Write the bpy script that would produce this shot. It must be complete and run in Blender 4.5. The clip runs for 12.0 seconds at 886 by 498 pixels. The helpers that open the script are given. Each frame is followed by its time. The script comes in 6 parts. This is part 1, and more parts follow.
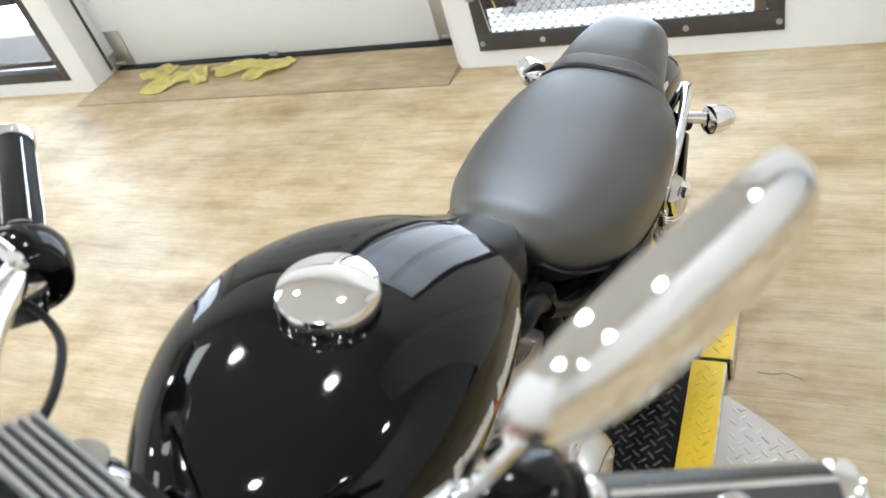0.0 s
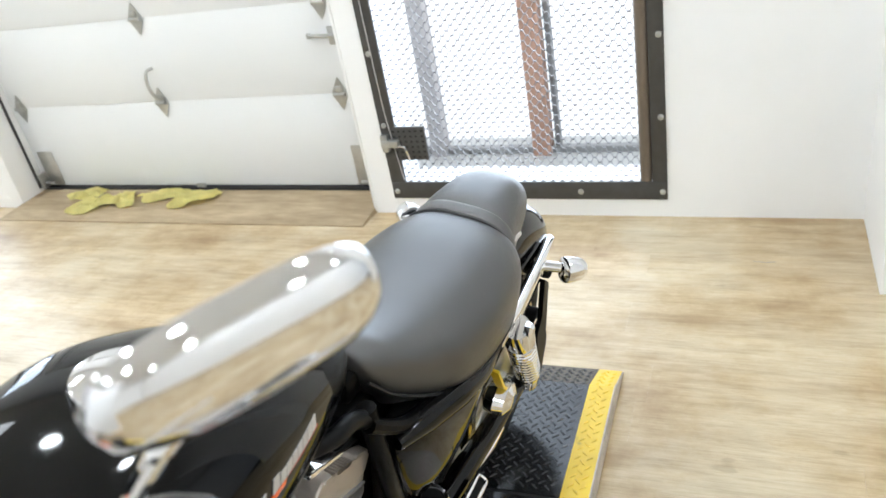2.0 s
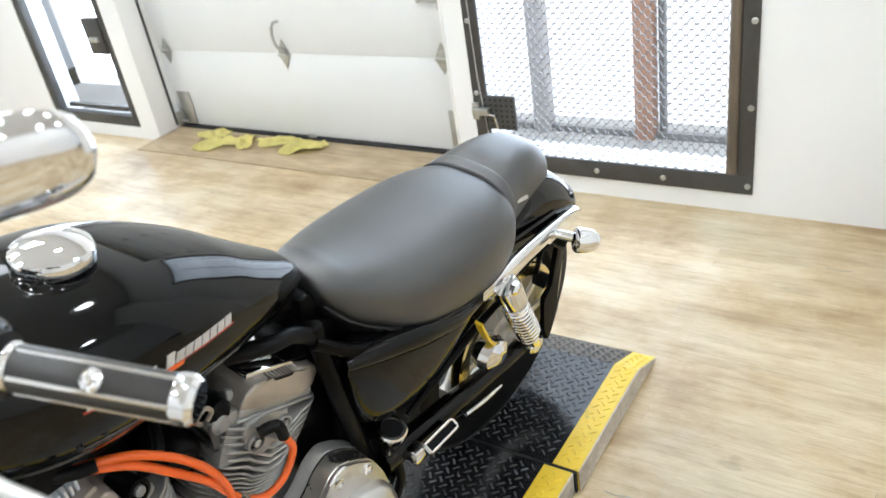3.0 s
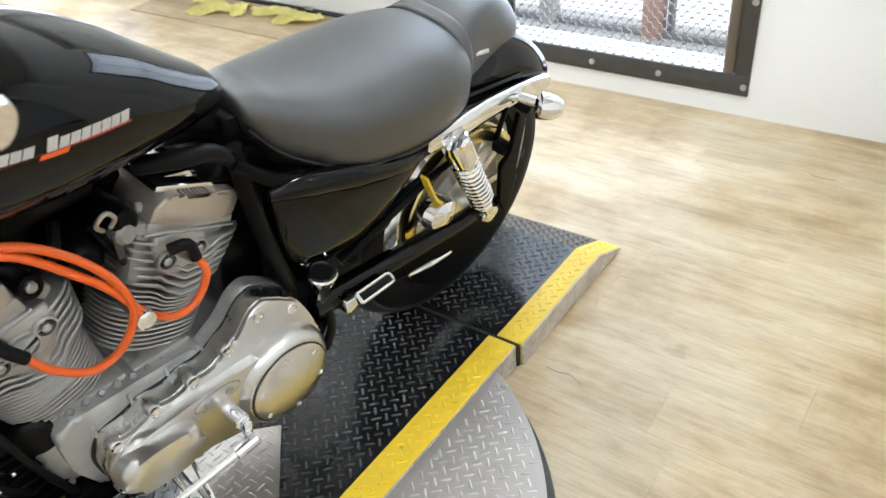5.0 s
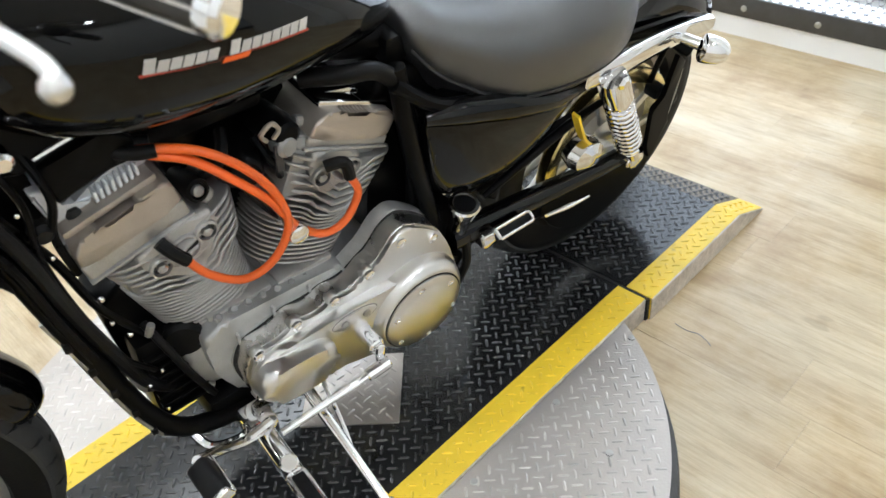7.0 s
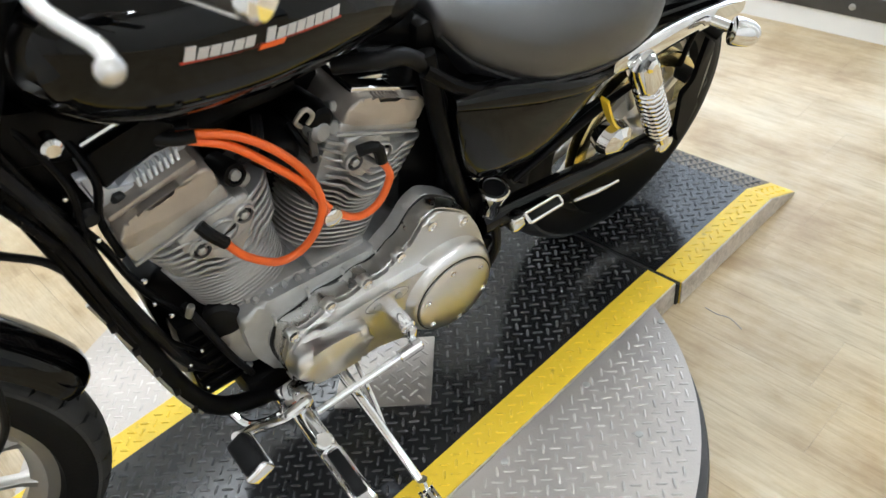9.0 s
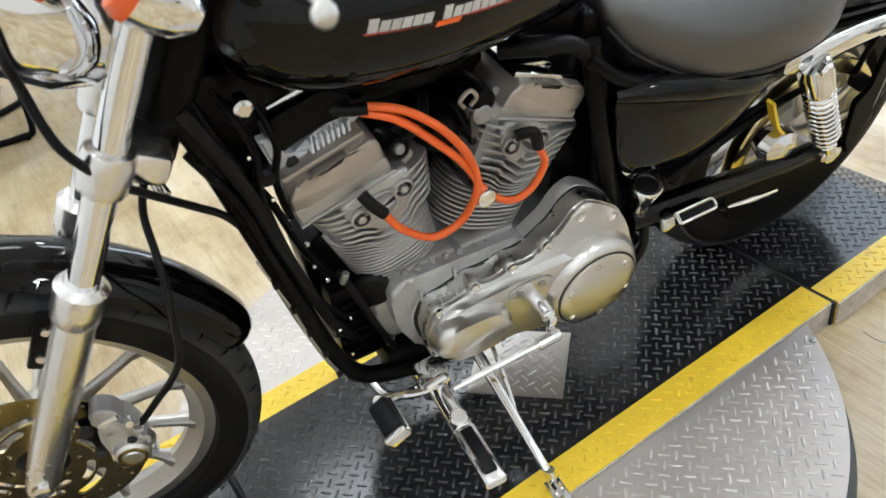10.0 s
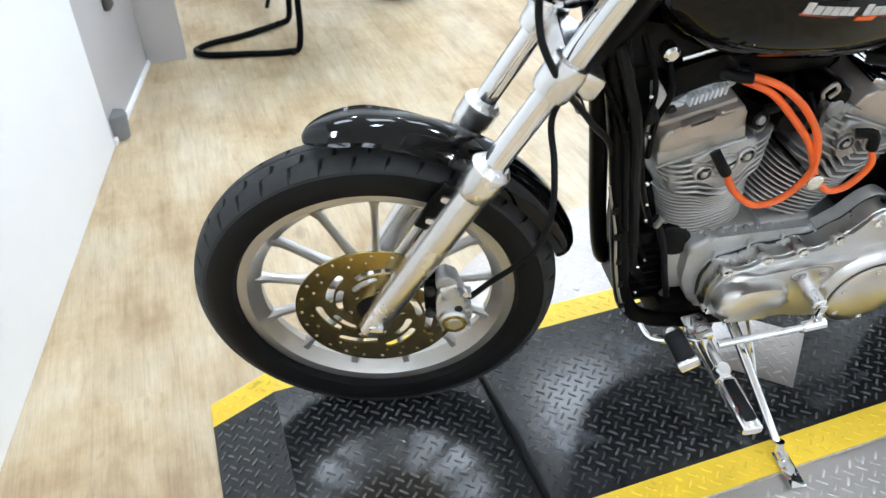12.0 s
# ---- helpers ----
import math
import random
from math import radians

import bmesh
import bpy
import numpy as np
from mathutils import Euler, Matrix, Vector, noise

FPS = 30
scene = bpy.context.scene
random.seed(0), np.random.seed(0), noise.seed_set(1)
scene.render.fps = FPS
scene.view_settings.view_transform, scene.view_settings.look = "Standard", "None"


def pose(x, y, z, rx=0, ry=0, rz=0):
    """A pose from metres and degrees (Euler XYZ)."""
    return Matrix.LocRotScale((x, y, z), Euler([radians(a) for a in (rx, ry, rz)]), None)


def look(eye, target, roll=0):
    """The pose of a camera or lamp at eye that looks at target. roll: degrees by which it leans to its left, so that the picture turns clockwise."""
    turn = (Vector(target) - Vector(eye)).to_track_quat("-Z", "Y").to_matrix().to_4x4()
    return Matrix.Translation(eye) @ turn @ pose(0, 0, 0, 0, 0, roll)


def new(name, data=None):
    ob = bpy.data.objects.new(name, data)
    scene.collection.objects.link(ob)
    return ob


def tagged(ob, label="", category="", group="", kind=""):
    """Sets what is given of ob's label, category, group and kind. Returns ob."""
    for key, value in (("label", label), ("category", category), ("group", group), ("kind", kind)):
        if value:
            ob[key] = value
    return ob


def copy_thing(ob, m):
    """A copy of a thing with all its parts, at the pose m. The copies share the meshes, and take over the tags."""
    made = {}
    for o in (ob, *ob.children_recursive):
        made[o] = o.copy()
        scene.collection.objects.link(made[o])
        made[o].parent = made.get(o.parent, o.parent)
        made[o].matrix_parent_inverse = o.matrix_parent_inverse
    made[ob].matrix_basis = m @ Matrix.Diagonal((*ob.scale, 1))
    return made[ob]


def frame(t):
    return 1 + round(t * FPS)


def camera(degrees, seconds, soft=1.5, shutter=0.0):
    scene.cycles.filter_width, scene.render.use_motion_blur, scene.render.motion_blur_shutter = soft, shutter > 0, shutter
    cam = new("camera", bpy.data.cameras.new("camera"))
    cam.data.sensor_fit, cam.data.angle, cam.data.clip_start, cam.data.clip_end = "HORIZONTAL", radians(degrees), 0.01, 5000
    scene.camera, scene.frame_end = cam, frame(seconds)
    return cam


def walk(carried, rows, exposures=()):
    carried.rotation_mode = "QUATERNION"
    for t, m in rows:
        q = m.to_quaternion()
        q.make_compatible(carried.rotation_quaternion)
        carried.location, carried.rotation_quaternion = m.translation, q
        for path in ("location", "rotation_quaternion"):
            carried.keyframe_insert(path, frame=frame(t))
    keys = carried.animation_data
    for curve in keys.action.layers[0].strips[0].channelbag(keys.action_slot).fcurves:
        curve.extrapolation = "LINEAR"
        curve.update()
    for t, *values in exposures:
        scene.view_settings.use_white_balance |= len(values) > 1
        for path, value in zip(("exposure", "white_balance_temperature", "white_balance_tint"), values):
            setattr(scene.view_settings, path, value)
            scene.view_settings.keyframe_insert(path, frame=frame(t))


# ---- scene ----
cam = camera(59.00, 12.0)
cam.data.dof.use_dof = True
cam.data.dof.focus_distance = 1.4
cam.data.dof.aperture_fstop = 6.5
PATH = [
    (0, (0.4059, 0.0597, 1.4699), (-0.3580, 1.2439, 0.3363), -19.5),
    (0.5, (0.4520, 0.1184, 1.4771), (-0.2730, 1.3795, 0.4023), -18.4),
    (1, (0.4990, 0.1510, 1.4762), (-0.1464, 1.4735, 0.4258), -18.6),
    (1.5, (0.5451, 0.1031, 1.4563), (-0.1510, 1.4545, 0.4782), -11.9),
    (2, (0.5804, 0.0208, 1.4663), (-0.0732, 1.4518, 0.5758), -10.9),
    (2.5, (0.6382, -0.0172, 1.4256), (-0.0814, 1.3433, 0.4764), -15.5),
    (3, (0.8597, 0.0579, 1.4130), (-0.0841, 1.3244, 0.5325), -9.7),
    (3.2, (0.9212, 0.0886, 1.3904), (-0.0362, 1.3424, 0.5071), -7.7),
    (4.8, (0.9582, 0.1012, 1.2882), (0.0127, 1.2520, 0.2631), -5.7),
    (5, (0.9591, 0.1031, 1.2801), (0.0407, 1.2548, 0.2323), -5.8),
    (5.5, (0.9374, 0.0904, 1.2656), (-0.0072, 1.2005, 0.1971), -4.6),
    (6, (0.8959, 0.0696, 1.2575), (-0.1148, 1.0966, 0.1654), -3.9),
    (6.5, (0.8787, 0.0660, 1.2611), (-0.1817, 1.0161, 0.1464), -6.1),
    (7, (0.8823, 0.0642, 1.2548), (-0.1618, 1.0125, 0.1238), -6.1),
    (7.2, (0.8805, 0.0615, 1.2584), (-0.1835, 1.0034, 0.1410), -6.2),
    (8.8, (0.9031, 0.0434, 1.2475), (-0.2007, 0.9374, 0.1284), -8.6),
    (9, (0.8995, 0.0461, 1.2593), (-0.1853, 0.9356, 0.1184), -8.2),
    (9.5, (0.9203, 0.0353, 1.2557), (-0.2585, 0.8507, 0.1537), -9.3),
    (10, (0.9130, -0.0036, 1.2439), (-0.3697, 0.6681, 0.1618), -10.7),
    (10.5, (0.9374, -0.1293, 1.2548), (-0.3372, 0.5650, 0.1772), -7.6),
    (11, (0.9456, -0.2992, 1.2755), (-0.3923, 0.2576, 0.1944), -4.8),
    (11.5, (0.9456, -0.3969, 1.2981), (-0.4701, -0.0090, 0.2423), -4.2),
    (12, (0.9528, -0.4077, 1.2972), (-0.4375, 0.0353, 0.2296), -2.3),
]
EXPOSURES = [(0.0, 0.99, 6250, 10), (0.5, 0.94, 6200, 10), (1.5, 1.05, 6150, 10), (3.0, 1.13, 6100, 10), (5.5, 1.19, 6100, 10), (7.0, 1.09, 6100, 10), (9.5, 1.00, 6150, 10), (10.5, 1.05, 6050, 10), (11.0, 1.18, 5820, 10), (12.0, 1.27, 5680, 10)]
walk(cam, [(t, look(eye, aim, roll)) for t, eye, aim, roll in PATH], EXPOSURES)

# ---------- world, exposure, lamps ----------
world = bpy.data.worlds.new("world")
scene.world = world
world.use_nodes = True
wn = world.node_tree
sky = wn.nodes.new("ShaderNodeTexSky")
sky.sky_type = "NISHITA"
sky.sun_disc = False
sky.sun_elevation = radians(40)
sky.sun_rotation = radians(160)
wn.links.new(sky.outputs[0], wn.nodes["Background"].inputs[0])
wn.nodes["Background"].inputs[1].default_value = 0.12


CEIL = 3.3
# daylight standing in the gate's opening and in the glazed door
for nm, loc, sx, sz, power in (("gate_daylight", (-0.245, 2.80, 1.1), 0.94, 2.0, 11), ("glass_door_daylight", (-3.5, 2.80, 1.2), 0.8, 2.0, 17)):
    ld = bpy.data.lights.new(nm, "AREA")
    ld.shape, ld.size, ld.size_y, ld.energy, ld.color = "RECTANGLE", sx, sz, power, (0.76, 0.88, 1.0)
    lo = new(nm, ld)
    lo.matrix_world = look(loc, (loc[0], loc[1] - 1, loc[2] - 0.25))

# ---------- materials ----------
def mat(name, color=(0.5, 0.5, 0.5), rough=0.5, metal=0.0, coat=0.0, vary=0.0, scale=8.0, bump=0.0, bump_scale=60.0, rvary=0.0, color2=None, stretch=(1, 1, 1), rand=0.0, spec=0.5, island=False):
    m = bpy.data.materials.new(name)
    m.use_nodes = True
    nt = m.node_tree
    n, l = nt.nodes, nt.links
    b = n["Principled BSDF"]
    b.inputs["Roughness"].default_value = rough
    b.inputs["Metallic"].default_value = metal
    b.inputs["Coat Weight"].default_value = coat
    b.inputs["Coat Roughness"].default_value = 0.03
    b.inputs["Specular IOR Level"].default_value = spec
    b.inputs["Base Color"].default_value = (*color, 1)
    tc = n.new("ShaderNodeTexCoord")
    mp = n.new("ShaderNodeMapping")
    mp.inputs["Scale"].default_value = stretch
    l.new(tc.outputs["Object"], mp.inputs["Vector"])
    vec = mp.outputs["Vector"]
    if rand:
        oi = n.new("ShaderNodeObjectInfo")
        ad = n.new("ShaderNodeVectorMath")
        ad.operation = "ADD"
        cx = n.new("ShaderNodeCombineXYZ")
        mu = n.new("ShaderNodeMath")
        mu.operation = "MULTIPLY"
        mu.inputs[1].default_value = 37.0
        l.new(oi.outputs["Random"], mu.inputs[0])
        for k in range(3):
            l.new(mu.outputs[0], cx.inputs[k])
        l.new(mp.outputs["Vector"], ad.inputs[0])
        l.new(cx.outputs[0], ad.inputs[1])
        vec = ad.outputs[0]
    if vary or rvary or color2:
        t1 = n.new("ShaderNodeTexNoise")
        t1.inputs["Scale"].default_value = scale
        t1.inputs["Detail"].default_value = 8
        t1.inputs["Roughness"].default_value = 0.62
        l.new(vec, t1.inputs["Vector"])
        t2 = n.new("ShaderNodeTexNoise")
        t2.inputs["Scale"].default_value = scale * 0.17
        t2.inputs["Detail"].default_value = 3
        l.new(vec, t2.inputs["Vector"])
        mx = n.new("ShaderNodeMath")
        mx.operation = "ADD"
        l.new(t1.outputs["Fac"], mx.inputs[0])
        l.new(t2.outputs["Fac"], mx.inputs[1])
        rp = n.new("ShaderNodeValToRGB")
        c2 = color2 or tuple(max(0, c * (1 - vary)) for c in color)
        rp.color_ramp.elements[0].position, rp.color_ramp.elements[1].position = 0.36, 0.64
        rp.color_ramp.elements[0].color, rp.color_ramp.elements[1].color = (*c2, 1), (*color, 1)
        hf = n.new("ShaderNodeMath")
        hf.operation = "MULTIPLY"
        hf.inputs[1].default_value = 0.5
        l.new(mx.outputs[0], hf.inputs[0])
        l.new(hf.outputs[0], rp.inputs["Fac"])
        out = rp.outputs["Color"]
        if rand or island:
            hv = n.new("ShaderNodeHueSaturation")
            mr = n.new("ShaderNodeMapRange")
            mr.inputs["To Min"].default_value, mr.inputs["To Max"].default_value = 1 - (rand or 0.2), 1 + (rand or 0.2)
            src = n.new("ShaderNodeNewGeometry").outputs["Random Per Island"] if island else oi.outputs["Random"]
            l.new(src, mr.inputs["Value"])
            l.new(mr.outputs[0], hv.inputs["Value"])
            l.new(out, hv.inputs["Color"])
            out = hv.outputs["Color"]
        l.new(out, b.inputs["Base Color"])
        if rvary:
            m2 = n.new("ShaderNodeMapRange")
            m2.inputs["From Min"].default_value, m2.inputs["From Max"].default_value = 0.3, 0.7
            m2.inputs["To Min"].default_value, m2.inputs["To Max"].default_value = max(0.02, rough - rvary), min(1, rough + rvary)
            l.new(hf.outputs[0], m2.inputs["Value"])
            l.new(m2.outputs[0], b.inputs["Roughness"])
    if bump:
        t3 = n.new("ShaderNodeTexNoise")
        t3.inputs["Scale"].default_value = bump_scale
        t3.inputs["Detail"].default_value = 4
        l.new(vec, t3.inputs["Vector"])
        bp = n.new("ShaderNodeBump")
        bp.inputs["Strength"].default_value = bump
        bp.inputs["Distance"].default_value = 0.002
        l.new(t3.outputs["Fac"], bp.inputs["Height"])
        l.new(bp.outputs["Normal"], b.inputs["Normal"])
    return m


def glow(name, color, strength):
    m = bpy.data.materials.new(name)
    m.use_nodes = True
    nt = m.node_tree
    nt.nodes.remove(nt.nodes["Principled BSDF"])
    e = nt.nodes.new("ShaderNodeEmission")
    e.inputs[0].default_value, e.inputs[1].default_value = (*color, 1), strength
    nt.links.new(e.outputs[0], nt.nodes["Material Output"].inputs[0])
    return m


M_BLACK = mat("gloss_black_paint", (0.0022, 0.0022, 0.0023), 0.06, 0, 0.0, 0.3, 5, rvary=0.02, spec=0.28)
M_FRAME = mat("black_frame_paint", (0.003, 0.003, 0.0032), 0.32, 0, 0.0, 0.4, 12, rvary=0.08, spec=0.09)
M_PLASTIC = mat("black_plastic", (0.008, 0.008, 0.0085), 0.40, 0, 0, 0.4, 20, bump=0.15, bump_scale=400, spec=0.14)
M_CHROME = mat("chrome", (0.86, 0.86, 0.87), 0.05, 1, 0, 0.06, 9, rvary=0.03)
M_SATIN = mat("satin_aluminium", (0.70, 0.69, 0.675), 0.30, 1, 0, 0.06, 12, 0.04, 500, rvary=0.02)
M_POLISH = mat("polished_alloy", (0.72, 0.71, 0.69), 0.27, 1, 0, 0.14, 30, rvary=0.06)
M_WHEEL = mat("satin_wheel_alloy", (0.54, 0.52, 0.49), 0.34, 0.9, 0, 0.16, 16, 0.08, 300, rvary=0.06)
M_FORK = mat("satin_fork_alloy", (0.82, 0.81, 0.80), 0.26, 1, 0, 0.08, 7, 0.04, 200, rvary=0.05)
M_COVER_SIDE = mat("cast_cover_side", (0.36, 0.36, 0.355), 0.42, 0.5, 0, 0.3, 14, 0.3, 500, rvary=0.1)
M_CAST = mat("cast_aluminium_grey", (0.55, 0.54, 0.525), 0.42, 0.75, 0, 0.35, 22, 0.5, 420, rvary=0.1)
M_CASE = mat("painted_case_grey", (0.64, 0.64, 0.635), 0.38, 0.65, 0, 0.35, 18, 0.5, 420, rvary=0.1)
M_ROCKER = mat("worn_rocker_alloy", (0.52, 0.465, 0.41), 0.38, 0.7, 0, 0.3, 9, 0.3, 400, rvary=0.1)
M_BRONZE = mat("brake_disc_steel", (0.44, 0.34, 0.15), 0.24, 1, 0, 0.3, 18, rvary=0.08)
# steel tinted gold: the deck border's yellow reflection is in the colour
M_YELLOW_REFLECT = mat("steel_yellow_reflection", (0.80, 0.68, 0.36), 0.22, 1, 0, 0.2, 14, rvary=0.06)
M_RUBBER = mat("tyre_rubber", (0.006, 0.006, 0.0063), 0.55, 0, 0, 0.3, 16, 0.2, 250, rvary=0.1, spec=0.2)
M_TREAD = mat("tyre_tread_rubber", (0.042, 0.043, 0.044), 0.72, 0, 0, 0.3, 30, 0.3, 300, spec=0.25)
M_SEAT = mat("black_seat_vinyl", (0.020, 0.0195, 0.020), 0.29, 0, 0, 0.4, 5, 0.3, 900, rvary=0.06, spec=1.0)
M_SEAT.node_tree.nodes["Principled BSDF"].inputs["IOR"].default_value = 1.6
M_GRIP = mat("worn_grip_rubber", (0.024, 0.022, 0.020), 0.34, 0, 0, 0.4, 30, 0.3, 500, rvary=0.08, spec=0.7)
M_ORANGE = mat("orange_ignition_lead", (0.94, 0.15, 0.018), 0.35, 0, 0.1, 0.15, 30)
M_LENS = mat("orange_lens", (0.85, 0.13, 0.02), 0.15, 0, 0.4, 0.1, 30)
M_DECK = mat("black_deck_steel", (0.010, 0.010, 0.011), 0.16, 0.0, 0, 0.5, 5, 0.12, 60, rvary=0.07, color2=(0.022, 0.022, 0.023), spec=0.55)
def scuff(m, color, sc, lo, hi):
    """Scattered dull patches over a material's own colour."""
    n, l = m.node_tree.nodes, m.node_tree.links
    b = n["Principled BSDF"]
    src = b.inputs["Base Color"].links[0].from_socket
    tc, t, r, x = n.new("ShaderNodeTexCoord"), n.new("ShaderNodeTexNoise"), n.new("ShaderNodeValToRGB"), n.new("ShaderNodeMix")
    t.inputs["Scale"].default_value, t.inputs["Detail"].default_value, t.inputs["Roughness"].default_value = sc, 5, 0.55
    r.color_ramp.elements[0].position, r.color_ramp.elements[1].position = lo, hi
    x.data_type = "RGBA"
    l.new(tc.outputs["Object"], t.inputs["Vector"])
    l.new(t.outputs["Fac"], r.inputs["Fac"])
    l.new(r.outputs["Color"], x.inputs[0])
    l.new(src, x.inputs[6])
    x.inputs[7].default_value = (*color, 1)
    l.new(x.outputs[2], b.inputs["Base Color"])


scuff(M_DECK, (0.10, 0.108, 0.125), 7.0, 0.63, 0.74)
M_LUG = mat("worn_deck_lug", (0.11, 0.11, 0.113), 0.24, 0.3, 0, 0.6, 9, rvary=0.1, color2=(0.03, 0.03, 0.031), island=True)
M_YELLOW = mat("yellow_deck_paint", (0.90, 0.62, 0.03), 0.42, 0, 0.1, 0.22, 7, 0.3, 160, rvary=0.1)
scuff(M_YELLOW, (0.34, 0.22, 0.02), 16.0, 0.66, 0.76)
M_YELLOW_LUG = mat("worn_yellow_lug", (0.90, 0.62, 0.03), 0.42, 0, 0.1, 0.3, 14, rvary=0.1, color2=(0.78, 0.53, 0.03), island=True)
M_ALUDECK = mat("tread_plate_aluminium", (0.52, 0.48, 0.445), 0.38, 0.8, 0, 0.2, 6, 0.25, 200, rvary=0.1)
M_ALULUG = mat("tread_plate_lug", (0.60, 0.57, 0.535), 0.33, 0.85, 0, 0.2, 12, island=True)
M_SIDE = mat("bare_deck_edge", (0.78, 0.73, 0.67), 0.42, 0.4, 0, 0.45, 75, 0.8, 140)
M_DARK = mat("dark_gap", (0.012, 0.012, 0.012), 0.7, 0, 0, 0.3, 20)
def plank_wood():
    m = bpy.data.materials.new("light_oak_plank")
    m.use_nodes = True
    n, l = m.node_tree.nodes, m.node_tree.links
    b = n["Principled BSDF"]
    b.inputs["Roughness"].default_value = 0.43
    b.inputs["Specular IOR Level"].default_value = 0.7
    tc, oi = n.new("ShaderNodeTexCoord"), n.new("ShaderNodeObjectInfo")
    cx, mu, ad = n.new("ShaderNodeCombineXYZ"), n.new("ShaderNodeMath"), n.new("ShaderNodeVectorMath")
    mu.operation, ad.operation = "MULTIPLY", "ADD"
    mu.inputs[1].default_value = 37.0
    l.new(oi.outputs["Random"], mu.inputs[0])
    for k in range(3):
        l.new(mu.outputs[0], cx.inputs[k])
    l.new(tc.outputs["Object"], ad.inputs[0])
    l.new(cx.outputs[0], ad.inputs[1])
    geo = n.new("ShaderNodeNewGeometry")
    def noise(sc, stretch, detail, rough, src=ad.outputs[0]):
        mp, t = n.new("ShaderNodeMapping"), n.new("ShaderNodeTexNoise")
        mp.inputs["Scale"].default_value = stretch
        t.inputs["Scale"].default_value, t.inputs["Detail"].default_value, t.inputs["Roughness"].default_value = sc, detail, rough
        l.new(src, mp.inputs["Vector"])
        l.new(mp.outputs[0], t.inputs["Vector"])
        return t.outputs["Fac"]
    def ramp(fac, stops):
        r = n.new("ShaderNodeValToRGB")
        r.color_ramp.elements[0].position, r.color_ramp.elements[0].color = stops[0][0], (*stops[0][1], 1)
        r.color_ramp.elements[1].position, r.color_ramp.elements[1].color = stops[-1][0], (*stops[-1][1], 1)
        for p, col in stops[1:-1]:
            e = r.color_ramp.elements.new(p)
            e.color = (*col, 1)
        l.new(fac, r.inputs["Fac"])
        return r.outputs["Color"]
    def mult(c1, c2, f=1.0):
        x = n.new("ShaderNodeMix")
        x.data_type, x.blend_type = "RGBA", "MULTIPLY"
        x.inputs[0].default_value = f
        l.new(c1, x.inputs[6])
        l.new(c2, x.inputs[7])
        return x.outputs[2]
    base = ramp(noise(1.7, (1.0, 3.6, 1.0), 7, 0.68, geo.outputs["Position"]), [(0.30, (0.40, 0.285, 0.15)), (0.44, (0.53, 0.415, 0.25)), (0.56, (0.625, 0.515, 0.335)), (0.70, (0.705, 0.615, 0.45))])
    streak = ramp(noise(6.0, (0.8, 7.0, 1.0), 6, 0.65), [(0.34, (0.68, 0.62, 0.54)), (0.47, (0.92, 0.90, 0.87)), (0.62, (1, 1, 1))])
    grain = ramp(noise(60.0, (0.12, 4.0, 1.0), 4, 0.7), [(0.35, (0.80, 0.77, 0.73)), (0.58, (1, 1, 1))])
    spot = ramp(noise(11.0, (0.7, 1.6, 1.0), 2, 0.4), [(0.235, (0.42, 0.36, 0.30)), (0.275, (1, 1, 1))])
    col = mult(mult(mult(base, streak, 0.55), grain, 0.6), spot, 0.3)
    hv, mr = n.new("ShaderNodeHueSaturation"), n.new("ShaderNodeMapRange")
    mr.inputs["To Min"].default_value, mr.inputs["To Max"].default_value = 0.955, 1.035
    l.new(oi.outputs["Random"], mr.inputs["Value"])
    l.new(mr.outputs[0], hv.inputs["Value"])
    l.new(col, hv.inputs["Color"])
    hv.inputs["Saturation"].default_value = 0.92
    st = n.new("ShaderNodeTexNoise")
    st.inputs["Scale"].default_value, st.inputs["Detail"].default_value, st.inputs["Roughness"].default_value = 2.3, 7, 0.66
    l.new(geo.outputs["Position"], st.inputs["Vector"])
    stain = ramp(st.outputs["Fac"], [(0.35, (0.60, 0.46, 0.28)), (0.46, (0.86, 0.78, 0.64)), (0.56, (1, 1, 1)), (0.68, (0.93, 0.95, 0.97))])
    l.new(mult(hv.outputs["Color"], stain, 0.7), b.inputs["Base Color"])
    bp = n.new("ShaderNodeBump")
    bp.inputs["Strength"].default_value, bp.inputs["Distance"].default_value = 0.12, 0.001
    l.new(noise(60.0, (0.12, 4.0, 1.0), 4, 0.7), bp.inputs["Height"])
    l.new(bp.outputs["Normal"], b.inputs["Normal"])
    return m


M_PLANK = plank_wood()
M_PLY = mat("plywood_sill", (0.50, 0.39, 0.25), 0.55, 0, 0, 0.4, 7, 0.25, 90, color2=(0.26, 0.19, 0.11), stretch=(1, 5, 1))
M_WALL = mat("white_wall_paint", (0.89, 0.89, 0.885), 0.55, 0, 0, 0.04, 3, 0.12, 180)
M_DOOR = mat("white_garage_door", (0.79, 0.80, 0.80), 0.42, 0, 0, 0.04, 2, 0.06, 200)
M_STEEL = mat("dark_gate_steel", (0.085, 0.085, 0.084), 0.5, 0.4, 0, 0.5, 14, 0.3, 160, color2=(0.06, 0.055, 0.05))
M_RUSTY = mat("brown_hinge_post", (0.20, 0.155, 0.115), 0.55, 0.2, 0, 0.5, 14, 0.4, 90, color2=(0.09, 0.075, 0.06), stretch=(1, 1, 0.25))
M_MESH = mat("expanded_mesh_steel", (0.30, 0.30, 0.31), 0.5, 0.3, 0, 0.3, 30)
M_POST = mat("brown_timber_post", (0.56, 0.33, 0.23), 0.6, 0, 0, 0.3, 9, 0.3, 80, stretch=(1, 1, 0.2))
M_ZINC = mat("zinc_hardware", (0.55, 0.55, 0.53), 0.38, 0.9, 0, 0.25, 30)
